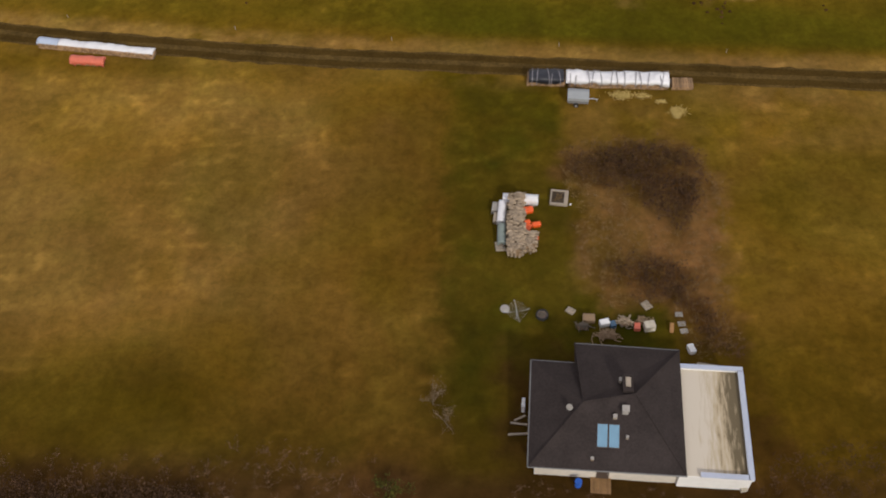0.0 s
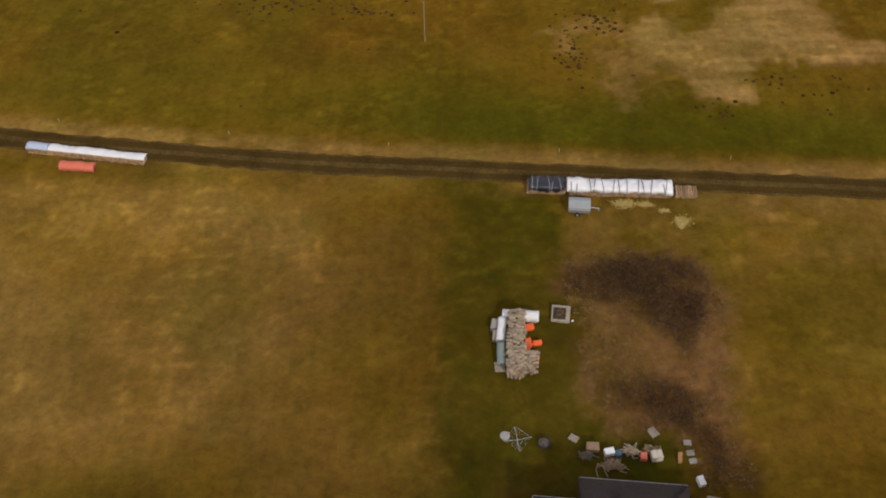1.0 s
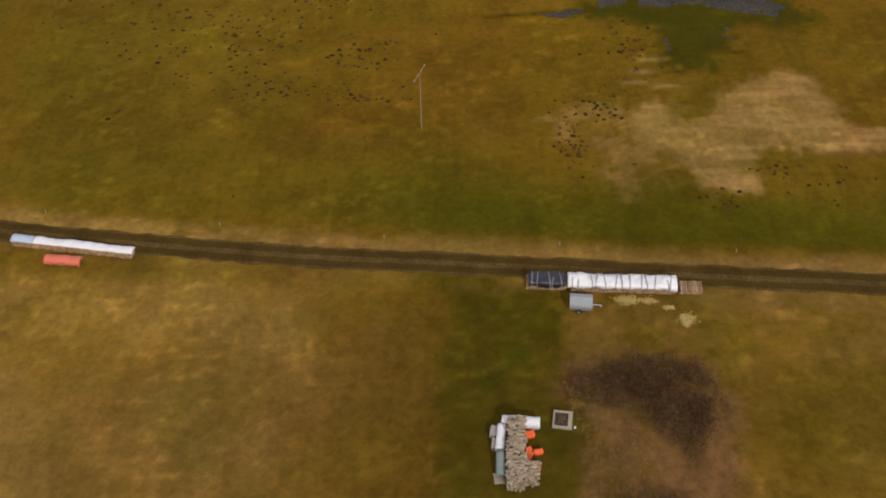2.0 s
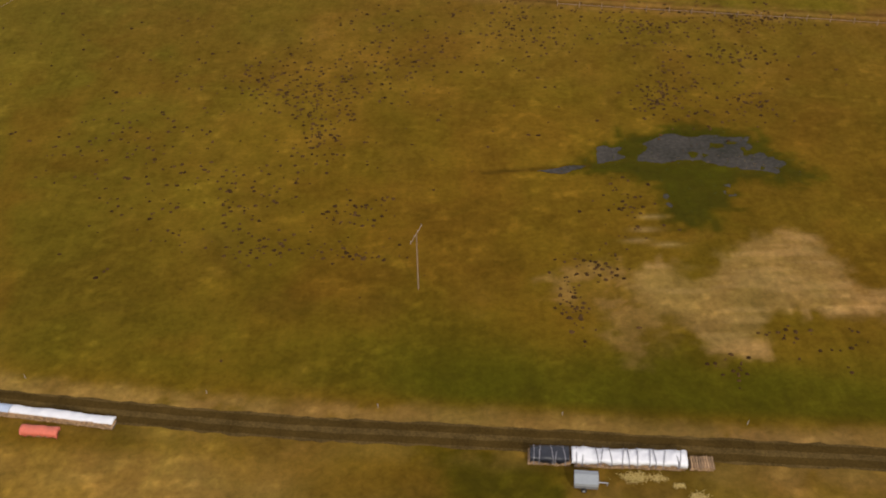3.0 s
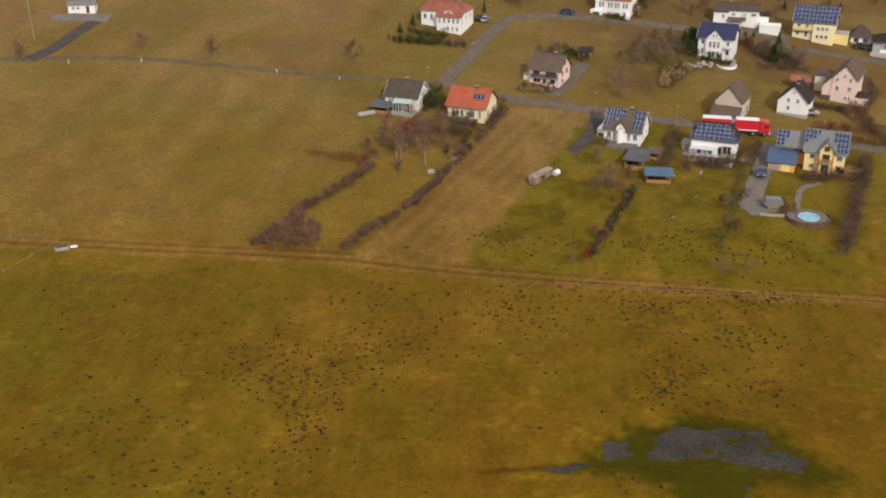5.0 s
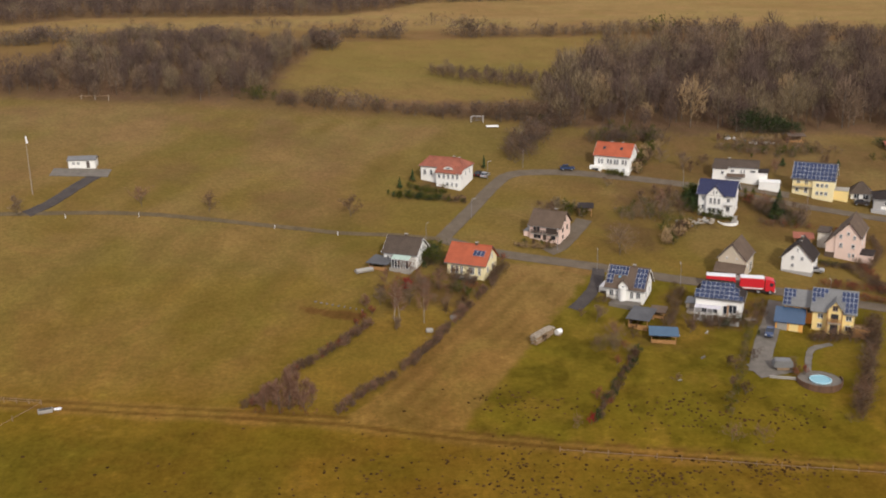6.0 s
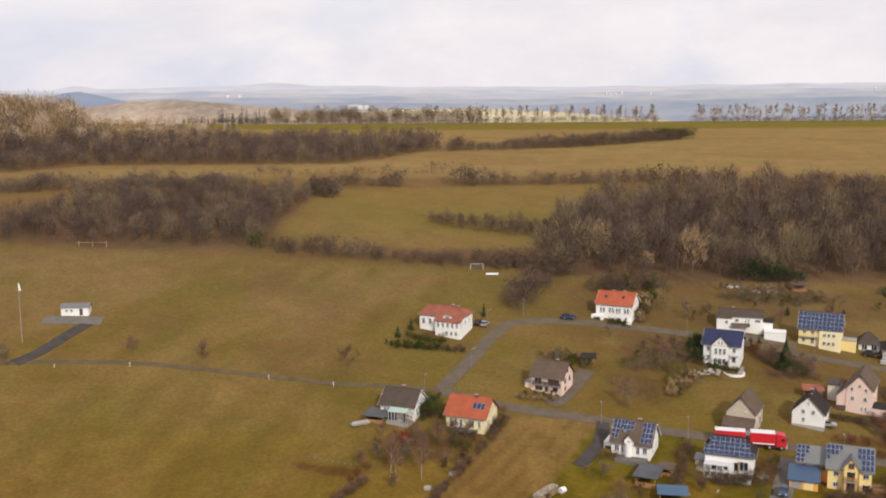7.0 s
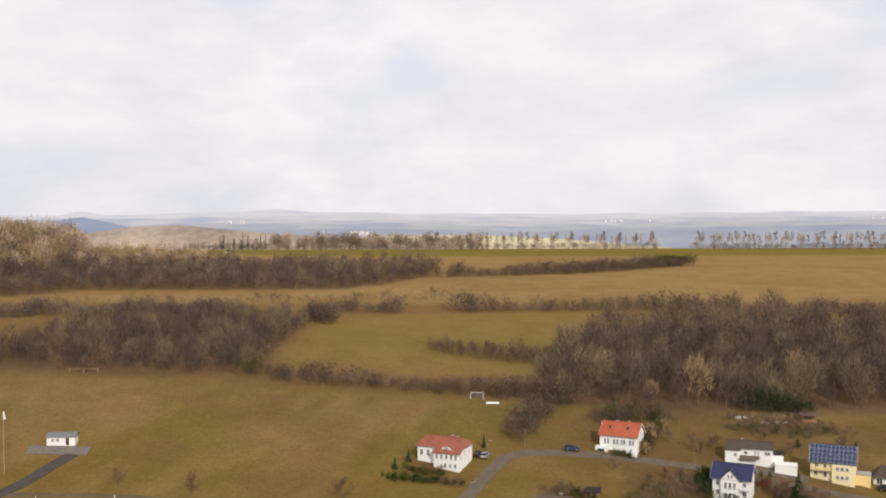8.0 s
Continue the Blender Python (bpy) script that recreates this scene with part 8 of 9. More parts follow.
def car(x, y, turn, mat, label, L=4.3):
    t = thing("car", x, y, turn, label, "car", "parked cars", lift=0.14)
    bm = bmesh.new()
    prism(bm, [(0, 0.35), (L, 0.35), (L, 0.75), (L - 0.25, 0.9), (L - 1.2, 0.98), (L - 1.25, 0.98), (0.05, 1.0), (0, 0.7)], -0.86, 0.86)
    bmesh.ops.recalc_face_normals(bm, faces=bm.faces)
    bmesh.ops.bevel(bm, geom=bm.edges[:], offset=0.05, segments=1, affect="EDGES")
    body = part("body", bm, mat, t)
    bm = bmesh.new()
    prism(bm, [(0.15, 0.98), (L - 1.2, 0.98), (L - 1.95, 1.45), (0.75, 1.48)], -0.76, 0.76)
    bmesh.ops.recalc_face_normals(bm, faces=bm.faces)
    cabin = part("cabin_glass", bm, M_glass, t)
    part("roof", boxed(0.8, L - 1.98, -0.72, 0.72, 1.46, 1.53, bevel=0.03), mat, t)
    for wx in (0.85, L - 0.85):
        for wy in (-0.78, 0.78):
            wheel(t, wx, wy, 0.31, 0.2)
    for wy in (-0.6, 0.6):
        part("headlight", boxed(L - 0.08, L + 0.01, wy - 0.16, wy + 0.16, 0.62, 0.76), M_frame, body)
        part("tail_light", boxed(-0.01, 0.06, wy - 0.16, wy + 0.16, 0.65, 0.82), M_red_paint, body)
    return t


car(69.9, 247.6, -112, M_car_blue, "dark blue van parked on a paved drive")
car(34.5, 340.4, 0, M_car_blue, "dark blue car parked at the upper road")
car(9.4, 332.5, 70, M_slate, "dark car parked beside a white house")
car(11.2, 331.8, 70, M_alu, "silver car parked beside a white house")
car(88.0, 278.2, -20, M_alu, "silver car parked on a small lawn edge", 3.8)
car(116.5, 325.0, -20, M_slate, "dark car parked beside a garage")

# pool with a curved wall and terrace
PX, PY = 73.4, 226.4
t = thing("swimming_pool", PX, PY, 0, "round blue above-ground pool set in a paved terrace", "pool")
bm = bmesh.new()
disc(bm, 2.05, -0.8, 0.75, 32, hole=1.95)
part("wall", bm, M_pool_wall, t)
bm = bmesh.new()
disc(bm, 1.95, -0.8, 0.66, 32)
part("water", bm, M_pool, t, "clear turquoise water")
bm = bmesh.new()
disc(bm, 2.12, 0.75, 0.8, 32, hole=1.92)
part("rim", bm, M_pool_wall, t)
t = thing("pool_terrace", PX, PY + 0.5, 0, "paved terrace behind a curved retaining wall", "terrace")
bm = bmesh.new()
disc(bm, 4.1, -1.2, 0.5, 32, hole=2.13)
part("paving", bm, M_gravel, t)
n = 26
first = None
for k in range(n):
    an = radians(180 + 190 * k / (n - 1) - 5)
    m = pose(4.3 * math.cos(an), 4.2 * math.sin(an), -1.0, 0, 0, math.degrees(an) + 90)
    if first is None:
        first = part("wall_plank", boxed(-0.36, 0.36, -0.08, 0.08, 0, 1.9, bevel=0.02), M_hedge_wall, t, m=m)
    else:
        again(first, m, t)
first = None
for k in range(n):
    an = radians(178 + 184 * k / (n - 1))
    m = pose(4.7 * math.cos(an), 4.6 * math.sin(an), -1.0, 0, 0, math.degrees(an) + 90)
    if first is None:
        first = part("kerb_stone", boxed(-0.36, 0.36, -0.14, 0.14, 0, 0.45, bevel=0.03), M_concrete, t, m=m)
    else:
        again(first, m, t)
# covered caravan on the apron
t = thing("covered_caravan", 67.6, 231.8, -4, "small caravan under a grey cover", "caravan", lift=0.15)
bm = bmesh.new()
prism(bm, [(-1.9, 0.5), (1.9, 0.5), (2.0, 1.2), (1.6, 2.0), (-1.6, 2.05), (-2.0, 1.2)], -1.0, 1.0)
bmesh.ops.recalc_face_normals(bm, faces=bm.faces)
bmesh.ops.bevel(bm, geom=bm.edges[:], offset=0.12, segments=2, affect="EDGES")
part("cover", bm, M_zinc, t)
part("plinth", boxed(-1.2, 1.2, -0.9, 0.9, 0.0, 0.5), M_wood, t)
t = thing("garden_wall", 66.5, 228.2, -12, "low pale stone wall at the lawn's edge", "wall")
for k in range(10):
    part("block", boxed(-2.4 + k * 0.5, -1.92 + k * 0.5, -0.18, 0.18, -0.3, 0.5, bevel=0.03), M_concrete, t)

# long garden wood stack with a water tank
firewood_stack(20.6, 244.6, 52, 7.0, 1.6, 1.6, "long grey firewood stack at the field's edge", 200, M_grey_wood)
t = thing("water_tank", 24.2, 246.4, 0, "white plastic tank beside a wood stack", "tank")
bm = bmesh.new()
rod(bm, (-0.5, -0.4, 0.7), (0.5, 0.4, 0.7), 0.62, sides=16)
part("tank", bm, M_frame, t)
part("cradle", boxed(-0.5, 0.5, -0.4, 0.4, -0.2, 0.2), M_wood, t)
t = thing("feed_trough", -75.8, 218.4, 20, "pale water trough on the path's edge", "trough")
part("trough", boxed(-1.3, 1.3, -0.5, 0.5, 0, 0.7, bevel=0.05, taper=-0.05), M_concrete, t)
part("water", boxed(-1.15, 1.15, -0.4, 0.4, 0.7, 0.71), M_water, t)
t = thing("white_tarp_bundle", -73.8, 219.3, 10, "crumpled pale sheet beside the trough", "sheet")
part("bundle", boxed(-0.7, 0.7, -0.4, 0.4, 0, 0.35, bevel=0.12), M_tarp_white, t)


def rail_fence(line, label, rails=2, gap=2.5, mat=None):
    t = thing("fence", line[0][0], line[0][1], 0, label, "fence", "fences", z=0)
    mat = mat or M_wood
    for (x1, y1), (x2, y2) in zip(line, line[1:]):
        n = max(1, int(math.hypot(x2 - x1, y2 - y1) / gap))
        for k in range(n):
            xa, ya, xb, yb = (x1 + (x2 - x1) * k / n, y1 + (y2 - y1) * k / n, x1 + (x2 - x1) * (k + 1) / n, y1 + (y2 - y1) * (k + 1) / n)
            za, zb = z_at(xa, ya), z_at(xb, yb)
            o = Vector((line[0][0], line[0][1], 0))
            bm = bmesh.new()
            rod(bm, Vector((xa, ya, za - 0.3)) - o, Vector((xa, ya, za + 1.1)) - o, 0.07, 0.06, 5)
            part("post", bm, mat, t)
            for q in range(rails):
                h = 0.5 + 0.45 * q
                bm = bmesh.new()
                rod(bm, Vector((xa, ya, za + h)) - o, Vector((xb, yb, zb + h)) - o, 0.045, sides=4)
                part("rail", bm, mat, t)
    return t


rail_fence([(-104, 224.4), (-90, 222.6), (-77.5, 221.0)], "grey wooden rail fence along the far path")
rail_fence([(-77.5, 221.0), (-88, 205), (-100, 190)], "thin grey wire fence across the meadow", 1, 5.0)
rail_fence([(20, 204.2), (45, 200.8), (70, 197.2), (95, 193.6)], "grey garden-end fence along the far path", 1, 4.0)


def street_lamp(x, y, hgt, turn, label="slim grey street lamp beside the road"):
    t = thing("street_lamp", x, y, turn, label, "street lamp", "street lamps")
    bm = bmesh.new()
    rod(bm, (0, 0, -0.4), (0, 0, hgt), 0.055, 0.035, 6)
    part("pole", bm, M_strap, t)
    bm = bmesh.new()
    rod(bm, (0, 0, hgt), (0.7, 0, hgt + 0.15), 0.04, sides=5)
    arm = part("arm", bm, M_alu, t)
    part("head", boxed(0.6, 1.1, -0.12, 0.12, hgt + 0.1, hgt + 0.22, bevel=0.03), M_concrete, arm)


for x, y, turn in ((28.2, 287.2, 90), (36.6, 276.3, 90), (55.2, 269.6, 90), (12.6, 331.8, 0), (23.5, 341.0, -90), (87.6, 262.0, 90), (69.0, 330.6, 90), (101.0, 318.6, 90), (7.2, 305.0, 0), (-4.6, 288.6, 60)):
    street_lamp(x, y, 5.2, turn)
for x, y in ((-79.1, 298.6), (-43.4, 294.6), (-27.1, 292.0), (-97.4, 296.6)):
    t = thing("road_post", x, y, 0, "short white delineator post at the roadside", "post", "roadside posts")
    bm = bmesh.new()
    rod(bm, (0, 0, -0.3), (0, 0, 1.1), 0.08, 0.07, 6)
    part("post", bm, M_frame, t)
# windsock mast on the meadow
t = thing("windsock_mast", -110.2, 309.1, 0, "tall thin mast with a pale windsock", "mast")
bm = bmesh.new()
rod(bm, (0, 0, -0.4), (0, 0, 16.0), 0.12, 0.07, 6)
part("mast", bm, M_grey_wood, t)
bm = bmesh.new()
rod(bm, (0.1, 0, 15.8), (0.35, -0.1, 13.9), 0.18, 0.32, 10)
part("windsock", bm, M_tarp_white, t)
# goal and bench by the wood
t = thing("football_goal", 11.0, 375.4, 0, "white football goal with a grey net", "goal")
bm = bmesh.new()
for a, c in (((-2.0, 0, -0.2), (-2.0, 0, 2.1)), ((2.0, 0, -0.2), (2.0, 0, 2.1)), ((-2.0, 0, 2.1), (2.0, 0, 2.1)), ((-2.0, 0, 2.1), (-2.0, 1.2, 0)), ((2.0, 0, 2.1), (2.0, 1.2, 0))):
    rod(bm, a, c, 0.07, sides=6)
part("frame", bm, M_frame, t)
bm = bmesh.new()
for k in range(17):
    x = -2.0 + k * 0.25
    rod(bm, (x, 0.05, 2.05), (x, 1.2, 0.05), 0.02, sides=3)
for k in range(8):
    q = k / 7
    rod(bm, (-2.0, 0.05 + 1.15 * q, 2.05 - 2 * q), (2.0, 0.05 + 1.15 * q, 2.05 - 2 * q), 0.02, sides=3)
part("net", bm, M_strap, t)
t = thing("bench", 15.8, 371.0, 2, "long white bench at the field's edge", "bench")
part("seat", boxed(-2.0, 2.0, -0.25, 0.25, 0.4, 0.5, bevel=0.02), M_frame, t)
part("back", boxed(-2.0, 2.0, 0.26, 0.32, 0.5, 0.95, bevel=0.02), M_frame, t)
for x in (-1.8, 0.0, 1.8):
    part("leg", boxed(x - 0.08, x + 0.08, -0.2, 0.2, -0.2, 0.4), M_concrete, t)
# garden things
for k, (x, y, s, label) in enumerate([(46.0, 227.7, 0.5, "small white garden figure stand"), (52.6, 236.4, 0.7, "pale garden chair on the lawn"), (56.0, 247.0, 0.7, "white garden box beside a house"), (92.8, 372.0, 1.1, "pale heap of stones below the wood"), (97.4, 369.4, 0.9, "pale heap of stones below the wood"), (104.0, 372.6, 0.8, "pale garden clutter below the wood"), (72.5, 309.0, 0.9, "pale stones of a terraced garden"), (69.2, 309.6, 0.8, "pale stones of a terraced garden"), (66.0, 305.0, 0.9, "pale stones of a terraced garden")]):
    t = thing("garden_stone" if s > 0.6 else "garden_post", x, y, 30 * k, label, "garden item", "garden items")
    bm = bmesh.new()
    for q in range(4):
        block(bm, -0.4 * s + 0.25 * q * s, 0.3 * s + 0.25 * q * s, -0.3 * s, 0.3 * s - 0.05 * q, -0.1, 0.3 * s + 0.1 * q * s, bevel=0.06 * s)
    part("block", bm, M_gravel if k not in (0, 2) else M_concrete, t)
for k in range(9):
    t = thing("border_stone", -29.3 + 1.35 * k, 260.0 - 0.42 * k, 12 * k, "pale border stone of a garden bed", "stone", "border stones")
    part("stone", boxed(-0.3, 0.3, -0.16, 0.16, -0.1, 0.22, bevel=0.07), M_gravel, t)
for k, (x, y) in enumerate([(-3.4, 247.6), (1.8, 253.4)]):
    t = thing("field_stone", x, y, 40 * k, "large pale boulder beside a hedge", "stone", "boulders")
    part("stone", boxed(-0.8, 0.8, -0.5, 0.5, -0.2, 0.8, bevel=0.25), M_concrete, t)
t = thing("boat_cover", -19.2, 274.0, -62, "small covered boat on the lawn", "boat")
bm = bmesh.new()
prism(bm, [(-0.8, 0), (0.8, 0), (1.0, 0.6), (0.1, 1.0), (-1.0, 0.6)], -2.2, 2.2)
bmesh.ops.recalc_face_normals(bm, faces=bm.faces)
bmesh.ops.bevel(bm, geom=bm.edges[:], offset=0.15, segments=2, affect="EDGES")
part("cover", bm, M_concrete, t)
hedge_line("garden_hedge", [(92.0, 281.0), (103.5, 279.5), (110.5, 290.0), (111.5, 301)], 1.2, 0.5, "clipped brown beech hedge round a lawn", (0.35, 0.5), 61, M_hedge)
hedge_line("garden_hedge", [(91.0, 272.5), (106, 268.5), (118, 264)], 1.2, 0.5, "clipped brown beech hedge along the road", (0.3, 0.45), 62, M_hedge)
hedge_line("garden_shrubs", [(52, 253.0), (60, 250.5), (66, 251.5)], 3.0, 0.9, "loose dark shrubs below a house terrace", (0.35, 0.6), 63, M_hedge)
hedge_line("garden_shrubs", [(78, 243.8), (88, 242.8), (92, 244)], 2.4, 0.8, "brown shrubs below a yellow house", (0.35, 0.6), 64, M_hedge)
hedge_line("garden_shrubs", [(-3.5, 279.5), (-1.0, 276)], 2.5, 0.5, "dark evergreen shrubs between two houses", (0.6, 1.0), 66, M_leaf)
hedge_line("garden_shrubs", [(20, 288.6), (27, 287.8)], 1.6, 0.5, "low evergreen shrubs before a beige house", (0.3, 0.5), 67, M_leaf)
hedge_line("garden_shrubs", [(54, 311), (60, 306), (66, 304)], 3.0, 0.8, "evergreen and ochre shrubs of a terraced garden", (0.4, 0.75), 68, M_leaf)
hedge_line("garden_shrubs", [(48, 338.6), (54, 337.4)], 1.2, 0.5, "small green shrubs before a long white house", (0.3, 0.45), 70, M_leaf)
hedge_line("garden_shrubs", [(90, 362), (105, 366), (125, 362)], 6.0, 1.6, "rough garden growth below the wood", (0.35, 0.7), 71, M_hedge)
hedge_line("garden_shrubs", [(-36, 217.6), (-24, 216.6)], 1.6, 1.2, "low scrub round a birch clump", (0.2, 0.4), 72, M_beech)

# shrubberies and rough growth round the houses: line, width, gap, size, tones, words
SHRUBBERIES = [
    ([(-14.4, 316.7), (-7.8, 316.2), (-1.0, 315.6)], 2.2, 0.35, (0.45, 0.7), [M_needle, M_leaf, M_needle], "dense dark evergreen hedge before a garden"),
    ([(0.5, 315.4), (6.9, 315.1)], 2.0, 0.5, (0.4, 0.7), [M_leaf, M_hedge, M_needle], "evergreen shrubs beside the road"),
    ([(-8, 322.4), (-2, 321.6), (0.5, 324)], 2.0, 0.6, (0.3, 0.55), [M_beech, M_leaf, M_hedge], "russet and green shrubs round a garden bed"),
    ([(-4.6, 276.5), (-3.4, 281), (-2.4, 284)], 3.0, 0.35, (0.6, 1.0), [M_needle, M_leaf, M_needle], "dark evergreen shrubs between two houses"),
    ([(-13, 264), (-8, 268), (-1, 266), (7, 267)], 4.5, 1.0, (0.35, 0.75), [M_twig_birch, M_hedge, M_beech, M_twig, M_leaf], "mixed russet garden shrubs below two houses"),
    ([(-10.8, 259), (-3.3, 260.5), (4.2, 260)], 4.5, 2.0, (0.3, 0.7), [M_hedge, M_twig_birch, M_twig, M_leaf], "mixed brown garden shrubs on a lawn"),
    ([(9.9, 269), (13.2, 274.6), (15.3, 277)], 2.2, 0.4, (0.4, 0.75), [M_beech, M_hedge, M_bramble], "russet shrubs beside a cream house"),
    ([(18.3, 289.2), (22.9, 287.6), (27.4, 288.2)], 1.8, 0.35, (0.3, 0.5), [M_leaf, M_twig_ochre, M_hedge], "low olive shrubs before a beige house"),
    ([(26.7, 311.5), (33, 313.5), (36, 308)], 4.0, 0.6, (0.45, 0.9), [M_leaf, M_twig_grey, M_hedge], "olive shrubs behind a beige house"),
    ([(47, 311), (53, 308), (57, 320), (65, 322), (63, 313)], 6.0, 1.1, (0.3, 0.8), [M_hedge, M_twig_grey, M_twig, M_leaf, M_hedge], "brown scrub on a vacant plot"),
    ([(67.4, 314.5), (69.4, 322), (71.4, 327)], 2.4, 0.4, (0.8, 1.3), [M_needle, M_needle, M_leaf], "tall dark evergreens beside a white villa"),
    ([(70, 311.8), (77.7, 309.6)], 1.4, 0.3, (0.3, 0.45), M_leaf, "clipped green hedge before a white villa"),
    ([(83, 324.3), (87.5, 321.8)], 3.0, 0.5, (0.5, 0.8), [M_leaf, M_beech, M_leaf], "green and red shrubs on a bank"),
    ([(56, 291.5), (60.2, 298.2), (63.7, 303.5)], 3.2, 0.5, (0.5, 0.9), [M_leaf, M_twig_ochre, M_hedge, M_leaf], "olive shrubs of a terraced garden"),
    ([(48, 362), (56.8, 366), (68.4, 366)], 8.0, 0.7, (0.5, 1.25), [M_hedge, M_leaf, M_twig_dark, M_hedge, M_twig_grey], "dense olive garden trees behind a red-roofed house"),
    ([(56.5, 340.5), (61.2, 350.6), (66.8, 361)], 2.6, 0.4, (0.5, 1.0), [M_leaf, M_twig_ochre, M_leaf, M_hedge], "olive hedge beside a long white house"),
    ([(48, 340.0), (53.5, 337.8)], 1.4, 0.4, (0.3, 0.55), [M_leaf, M_hedge], "green shrubs before a long white house"),
    ([(88, 361), (97, 359.5), (106, 358.5), (118, 364)], 6.0, 0.8, (0.3, 0.75), [M_hedge, M_leaf, M_twig, M_hedge], "rough brown garden growth below the wood"),
    ([(90, 370), (98, 368.5), (108, 371)], 4.0, 0.6, (0.35, 0.7), [M_hedge, M_twig_ochre, M_leaf], "overgrown garden heaps below the wood"),
    ([(86, 319), (91, 315.5), (96, 312), (92, 308)], 5.0, 0.6, (0.5, 1.0), [M_hedge, M_hedge, M_twig, M_leaf], "brown shrubs on a garden slope"),
    ([(84, 308), (96, 305.5), (104, 302)], 2.5, 0.7, (0.3, 0.6), [M_hedge, M_beech], "loose brown hedge on a garden slope"),
    ([(90.5, 284), (94.9, 282), (99.8, 280.6)], 1.0, 0.3, (0.3, 0.42), [M_needle, M_leaf], "dark green garden hedge before a pink house"),
    ([(102, 283), (102.4, 275.2), (101.4, 266.4)], 1.6, 0.35, (0.35, 0.55), [M_bramble, M_hedge, M_beech], "dark brown hedge between two gardens"),
    ([(83.9, 265.2), (91.2, 264), (99, 261.5), (110, 257)], 1.4, 0.35, (0.35, 0.55), [M_bramble, M_beech, M_hedge], "dark brown hedge along the village road"),
    ([(54.1, 266.5), (50.6, 256.4), (47.5, 247.6)], 2.4, 0.5, (0.35, 0.7), [M_bramble, M_hedge, M_beech], "dark rough hedge between two gardens"),
    ([(55, 250.6), (60.5, 249.6), (65.8, 250.4)], 2.6, 0.35, (0.35, 0.7), [M_bramble, M_hedge, M_needle], "dark shrubs below a house terrace"),
    ([(68.4, 250), (70, 256.4), (71, 261.5)], 2.2, 0.6, (0.3, 0.6), [M_bramble, M_hedge, M_leaf], "dark garden growth beside a drive"),
    ([(77.2, 243.4), (80.8, 243.2), (83.2, 244.4)], 2.2, 0.35, (0.35, 0.6), [M_hedge, M_bramble, M_twig_birch], "brown shrubs before a yellow house"),
    ([(84, 244.6), (87.6, 244), (90.6, 243)], 3.4, 0.35, (0.4, 0.75), [M_bramble, M_twig_birch, M_hedge], "brown shrubs below a timber deck"),
    ([(94, 252), (89.6, 241.7), (83.2, 228.2), (78.6, 218.6), (75.2, 212.4)], 2.2, 0.4, (0.45, 0.9), [M_bramble, M_hedge, M_bramble, M_twig_birch], "tall dark brown hedge at a garden's side"),
    ([(68.6, 228.8), (71.0, 233.6)], 1.6, 0.35, (0.3, 0.5), [M_beech, M_hedge], "russet shrubs beside a garden path"),
    ([(34.4, 261.6), (37.4, 260.6)], 2.0, 0.35, (0.35, 0.6), [M_bramble, M_hedge], "dark shrubs beside a white house"),
    ([(31.5, 240.5), (36.5, 238.5)], 3.0, 0.6, (0.6, 1.0), [M_twig, M_hedge], "bare brown shrubs on a lawn"),
    ([(40.2, 240), (36.6, 232), (33.7, 226), (30.6, 219.5), (27.7, 213.5)], 1.5, 0.35, (0.25, 0.5), [M_leaf, M_bramble, M_needle, M_hedge, M_beech, M_hedge], "dark green and copper garden hedge"),
    ([(66, 250), (63.5, 243), (60.6, 235), (56.5, 225), (52.5, 215)], 1.6, 0.7, (0.2, 0.5), [M_hedge, M_leaf, M_twig], "loose dark hedge between two lawns"),
]
for k, (line, wide, gap, size, tones, words) in enumerate(SHRUBBERIES):
    leafy = tones in (M_leaf, M_needle) or (isinstance(tones, list) and tones[0] in (M_leaf, M_needle))
    hedge_line("shrubbery", line, wide, gap, words, size, 900 + 7 * k, tones, LEAFY_SHRUBS if leafy else list(SHRUBS))

# ---- garden shrubs round the houses ----
def shrub(x, y, height, spread, mat, label, seed, name="garden_shrub"):
    wv, wf, tv, tf = twig_tree(seed, height, spread, 300, 0.13, 0.05, 0.02, 0.6)
    t = thing(name, x, y, 0, label, "shrub", "garden shrubs")
    for part_name, v, f, m in (("stems", wv, wf, M_bark), ("crown", tv, tf, mat)):
        new(part_name, raw_mesh(part_name, [(v, f, m)])).parent = t
    return t


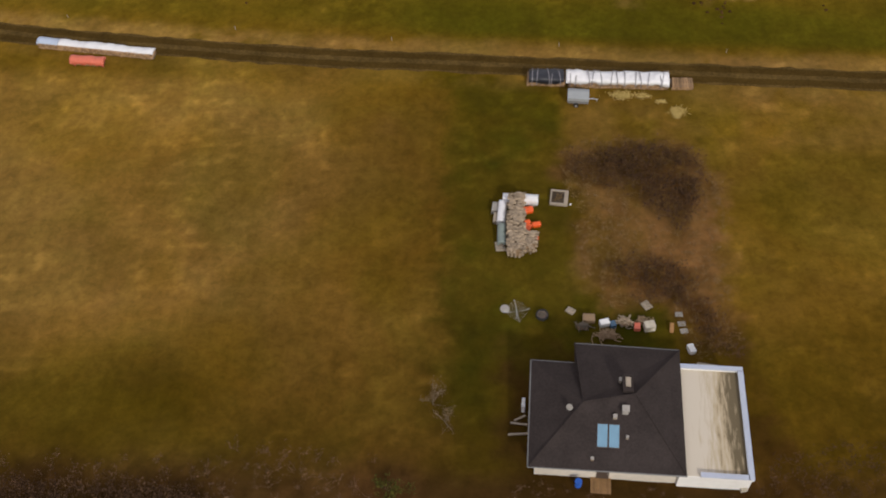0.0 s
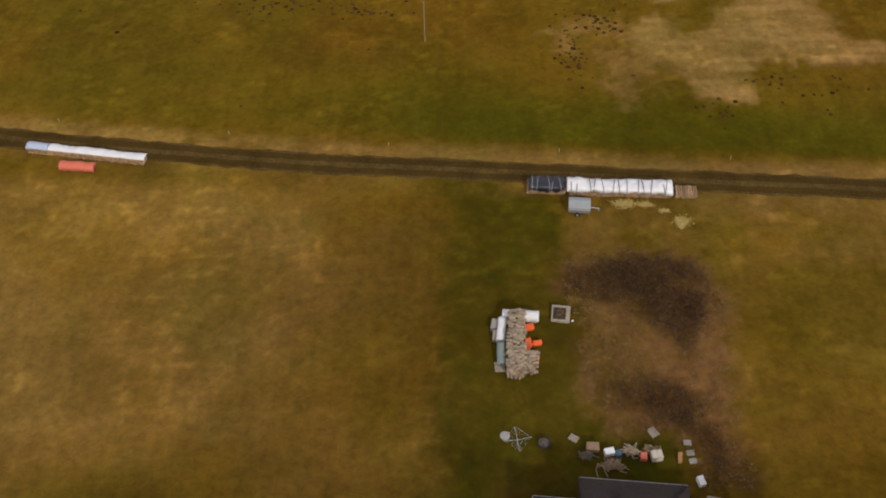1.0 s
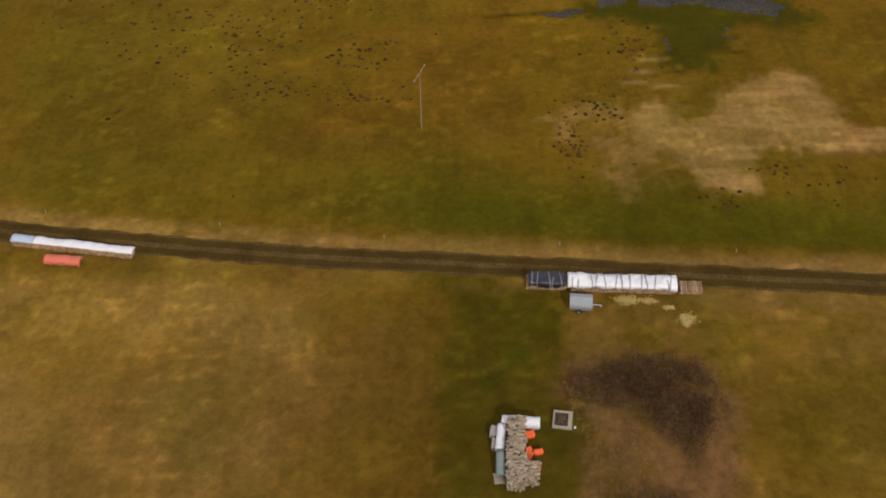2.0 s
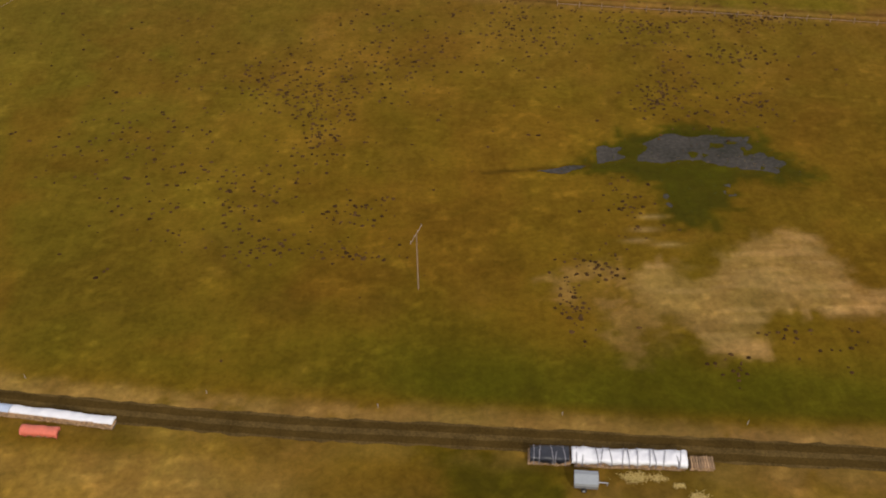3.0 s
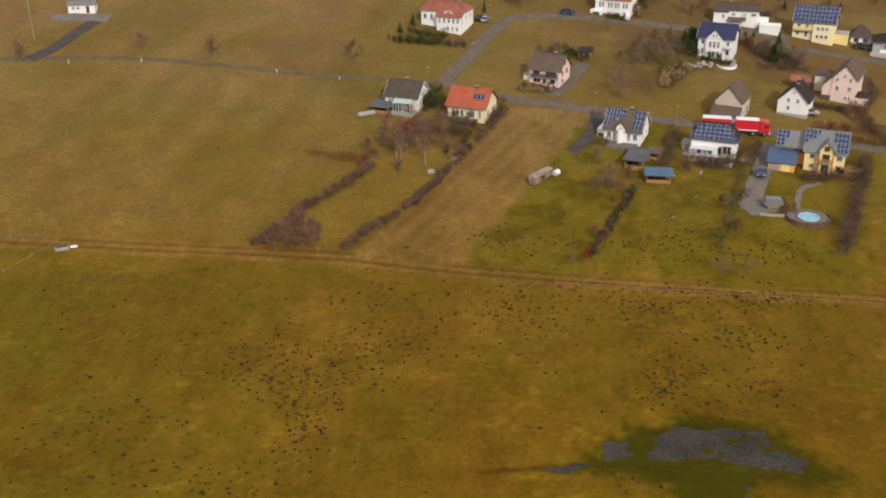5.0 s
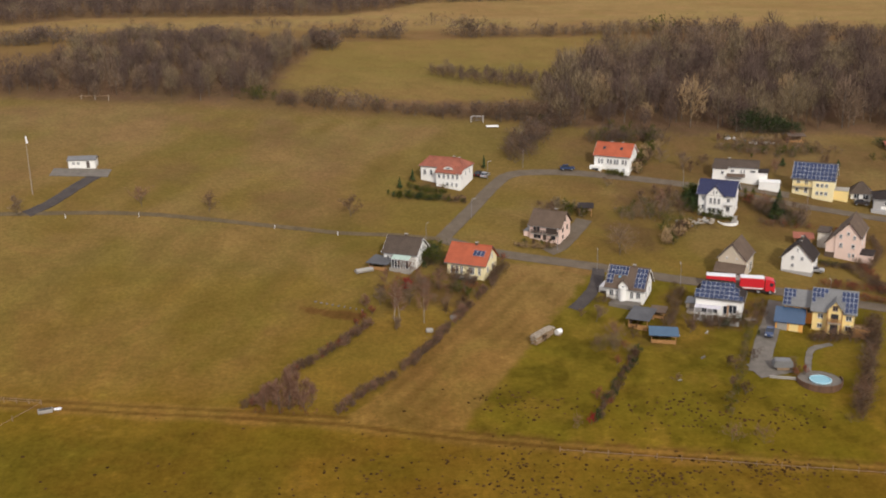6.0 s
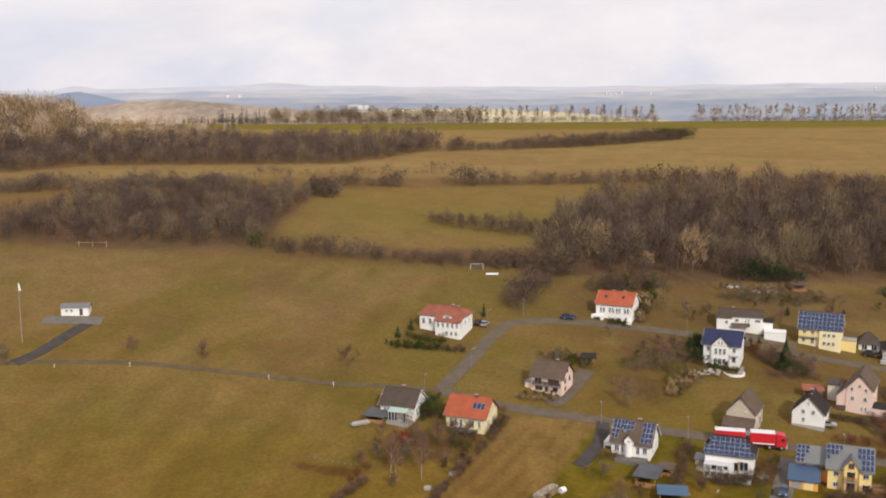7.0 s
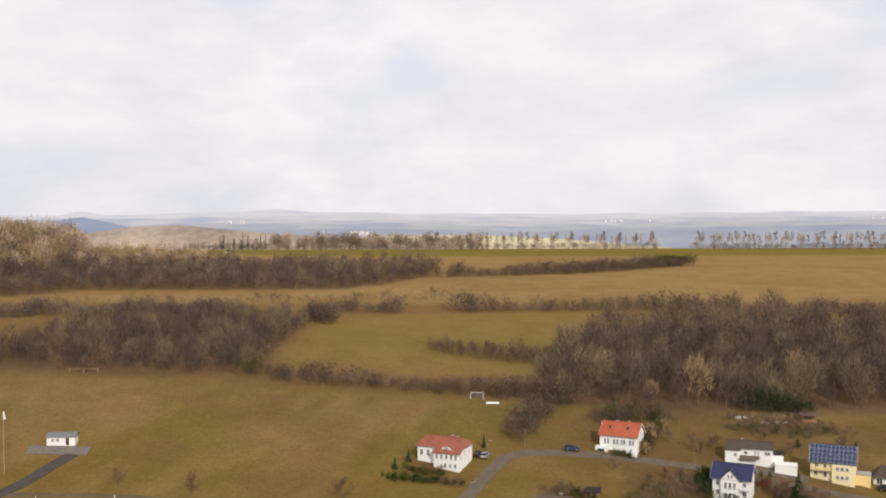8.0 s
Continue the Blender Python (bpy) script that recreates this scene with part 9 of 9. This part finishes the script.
BARE, RUSSET, EVER, DARK, BIRCHY = (M_hedge, "bare brown garden shrub"), (M_beech, "russet-brown leafy garden shrub beside a lawn"), (M_leaf, "dense evergreen garden shrub"), (M_bramble, "dark leafless shrub in a garden"), (M_twig_birch, "reddish-brown twiggy shrub in a garden")
SHRUB_BEDS = [
    (BIRCHY, 3.4, [(-8.8, 273.5), (1.7, 269), (-13.5, 268), (-6.2, 268.5)]),
    (DARK, 2.4, [(-14.8, 263), (-4.3, 276.5), (6.8, 267.5), (0.3, 255.4), (4, 258.5), (40, 245), (-1, 271), (57.6, 222), (57, 233), (66.4, 254), (70.3, 254.5), (62.9, 235)]),
    (RUSSET, 1.7, [(-16.2, 254.6), (-17.9, 252.3), (-19.5, 249.5), (14.2, 280.5), (34.6, 233.7), (37.4, 240.5), (67.5, 232), (71.2, 229.4), (29, 221), (92, 268.8), (95, 268.4)]),
    (EVER, 2.2, [(-5.7, 285), (-2.6, 283.5), (-3.6, 285.8), (2.9, 264.8), (5.4, 262.2), (65.5, 315), (69.4, 312.4), (73.1, 312.6), (75.4, 311.3), (86.4, 328), (88.5, 327.4), (58.3, 298), (56.8, 300.5)]),
    (EVER, 1.2, [(20.1, 290), (24.6, 290.2), (66.8, 245.5), (60.5, 250.5), (52.5, 318), (101, 360), (95.5, 355.5)]),
    (BARE, 1.3, [(22.3, 289.6), (26.4, 290.6), (11.7, 275), (7.7, 274.6), (53.7, 248.6), (58.7, 251.4), (62.8, 250.2), (21, 243.4), (87.1, 246), (89.7, 246.2)]),
    (BARE, 2.8, [(56, 224.3), (58.2, 230.7), (67, 250), (91.5, 316.5), (94, 320), (97, 318), (47, 330), (55, 322), (60, 326), (74, 343), (78, 347), (80.5, 349)]),
    (EVER, 2.9, [(54.8, 375), (58, 371), (61.4, 374.5), (64, 369), (65, 362.5), (67.5, 371), (106.5, 358.6), (134, 357), (138, 357.5)]),
    (BIRCHY, 2.6, [(56, 366), (61, 363.5), (88, 367), (110, 366), (114, 372)]),
]
count = 0
for (tone, words), size, spots in SHRUB_BEDS:
    for x, y in spots:
        count += 1
        shrub(x, y, size * (0.8 + 0.4 * math.sin(count * 2.7) ** 2), size * (0.55 + 0.2 * math.sin(count * 1.3)), tone, words, 600 + count)
for x, y in ((30.1, 254), (45.2, 227.4)):
    shrub(x, y, 1.7, 0.8, M_reed, "pale dry tuft of pampas grass on a lawn", 690 + int(x), "pampas_grass")
hedge_line("garden_hedge", [(88, 269.5), (95, 268), (102, 266.5)], 1.0, 0.5, "trimmed russet hedge along a lawn", (0.4, 0.6), 61, M_beech, SHRUBS)
hedge_line("garden_hedge", [(98, 280), (100.5, 272), (103, 262)], 1.0, 0.5, "brown hedge between two gardens", (0.4, 0.65), 62, M_hedge, SHRUBS)


def rubble_heap(x, y, n, reach, mats, label, seed):
    """A heap of broken slabs, boards and stones behind the houses."""
    r = np.random.default_rng(seed)
    t = thing("rubble_heap", x, y, 0, label, "rubble", "rubble behind the houses")
    for k in range(n):
        bm = boxed(-0.5, 0.5, -0.5, 0.5, 0, 1, bevel=0.1)
        a, b, c = r.uniform(0.5, 1.4), r.uniform(0.3, 0.9), r.uniform(0.2, 0.7)
        bm.transform(pose(r.normal(0, reach), r.normal(0, reach * 0.5), -0.15 + 0.3 * r.random(), r.uniform(-25, 25), r.uniform(-25, 25), r.uniform(0, 180)) @ Matrix.Diagonal((a, b, c, 1)))
        part("slab", bm, mats[k % len(mats)], t)
    return t


rubble_heap(92.8, 370.5, 12, 1.4, (M_tarp_white, M_concrete, M_wood), "heap of white bags and grey rubble", 71)
rubble_heap(99.5, 367.5, 16, 2.2, (M_wood, M_concrete, M_dug, M_grey_wood), "heap of old boards and stones", 72)
rubble_heap(104.8, 368.5, 9, 1.3, (M_grey_wood, M_dug, M_concrete), "heap of old boards and earth", 73)
rubble_heap(68.2, 307.6, 18, 2.6, (M_concrete, M_grey_wood), "pale garden stones on a terraced bank", 74)
rubble_heap(67.5, 252.6, 7, 1.2, (M_grey_wood, M_concrete, M_wood), "garden clutter beside a house", 75)
rubble_heap(59.5, 251.5, 7, 1.6, (M_dug, M_grey_wood, M_wood), "garden clutter below a terrace", 76)
rubble_heap(47.8, 245.5, 8, 1.2, (M_grey_wood, M_tarp_white, M_wood), "timber and boxes beside a garden shed", 77)

# curved white wall of a round garden terrace
t = thing("garden_wall", 76.4, 308.6, 0, "low curved white wall of a round garden terrace", "wall")
disc_bm = bmesh.new()
disc(disc_bm, 2.5, -1.6, 0.0, 24)
part("paving", disc_bm, M_gravel, t)
for k in range(13):
    an = radians(178 + 184 * k / 12)
    part("block", boxed(-0.36, 0.36, -0.12, 0.12, -1.6, 0.35, bevel=0.02), M_white, t, m=pose(2.6 * math.cos(an), 2.6 * math.sin(an), 0, 0, 0, math.degrees(an) + 90))

# a long pale rail at the wood's edge
t = thing("wooden_barrier", -115, 380.5, 0, "long pale wooden rail on posts at the wood's edge", "barrier")
part("rail", boxed(-5.0, 5.0, -0.08, 0.08, 1.3, 1.5, bevel=0.04), M_wood, t)
for x in (-5.0, 0.0, 5.0):
    bm = bmesh.new()
    rod(bm, (x * 0.9, 0.25, -0.4), (x * 0.9, 0.25, 1.7), 0.12, sides=8)
    part("post", bm, M_grey_wood, t)
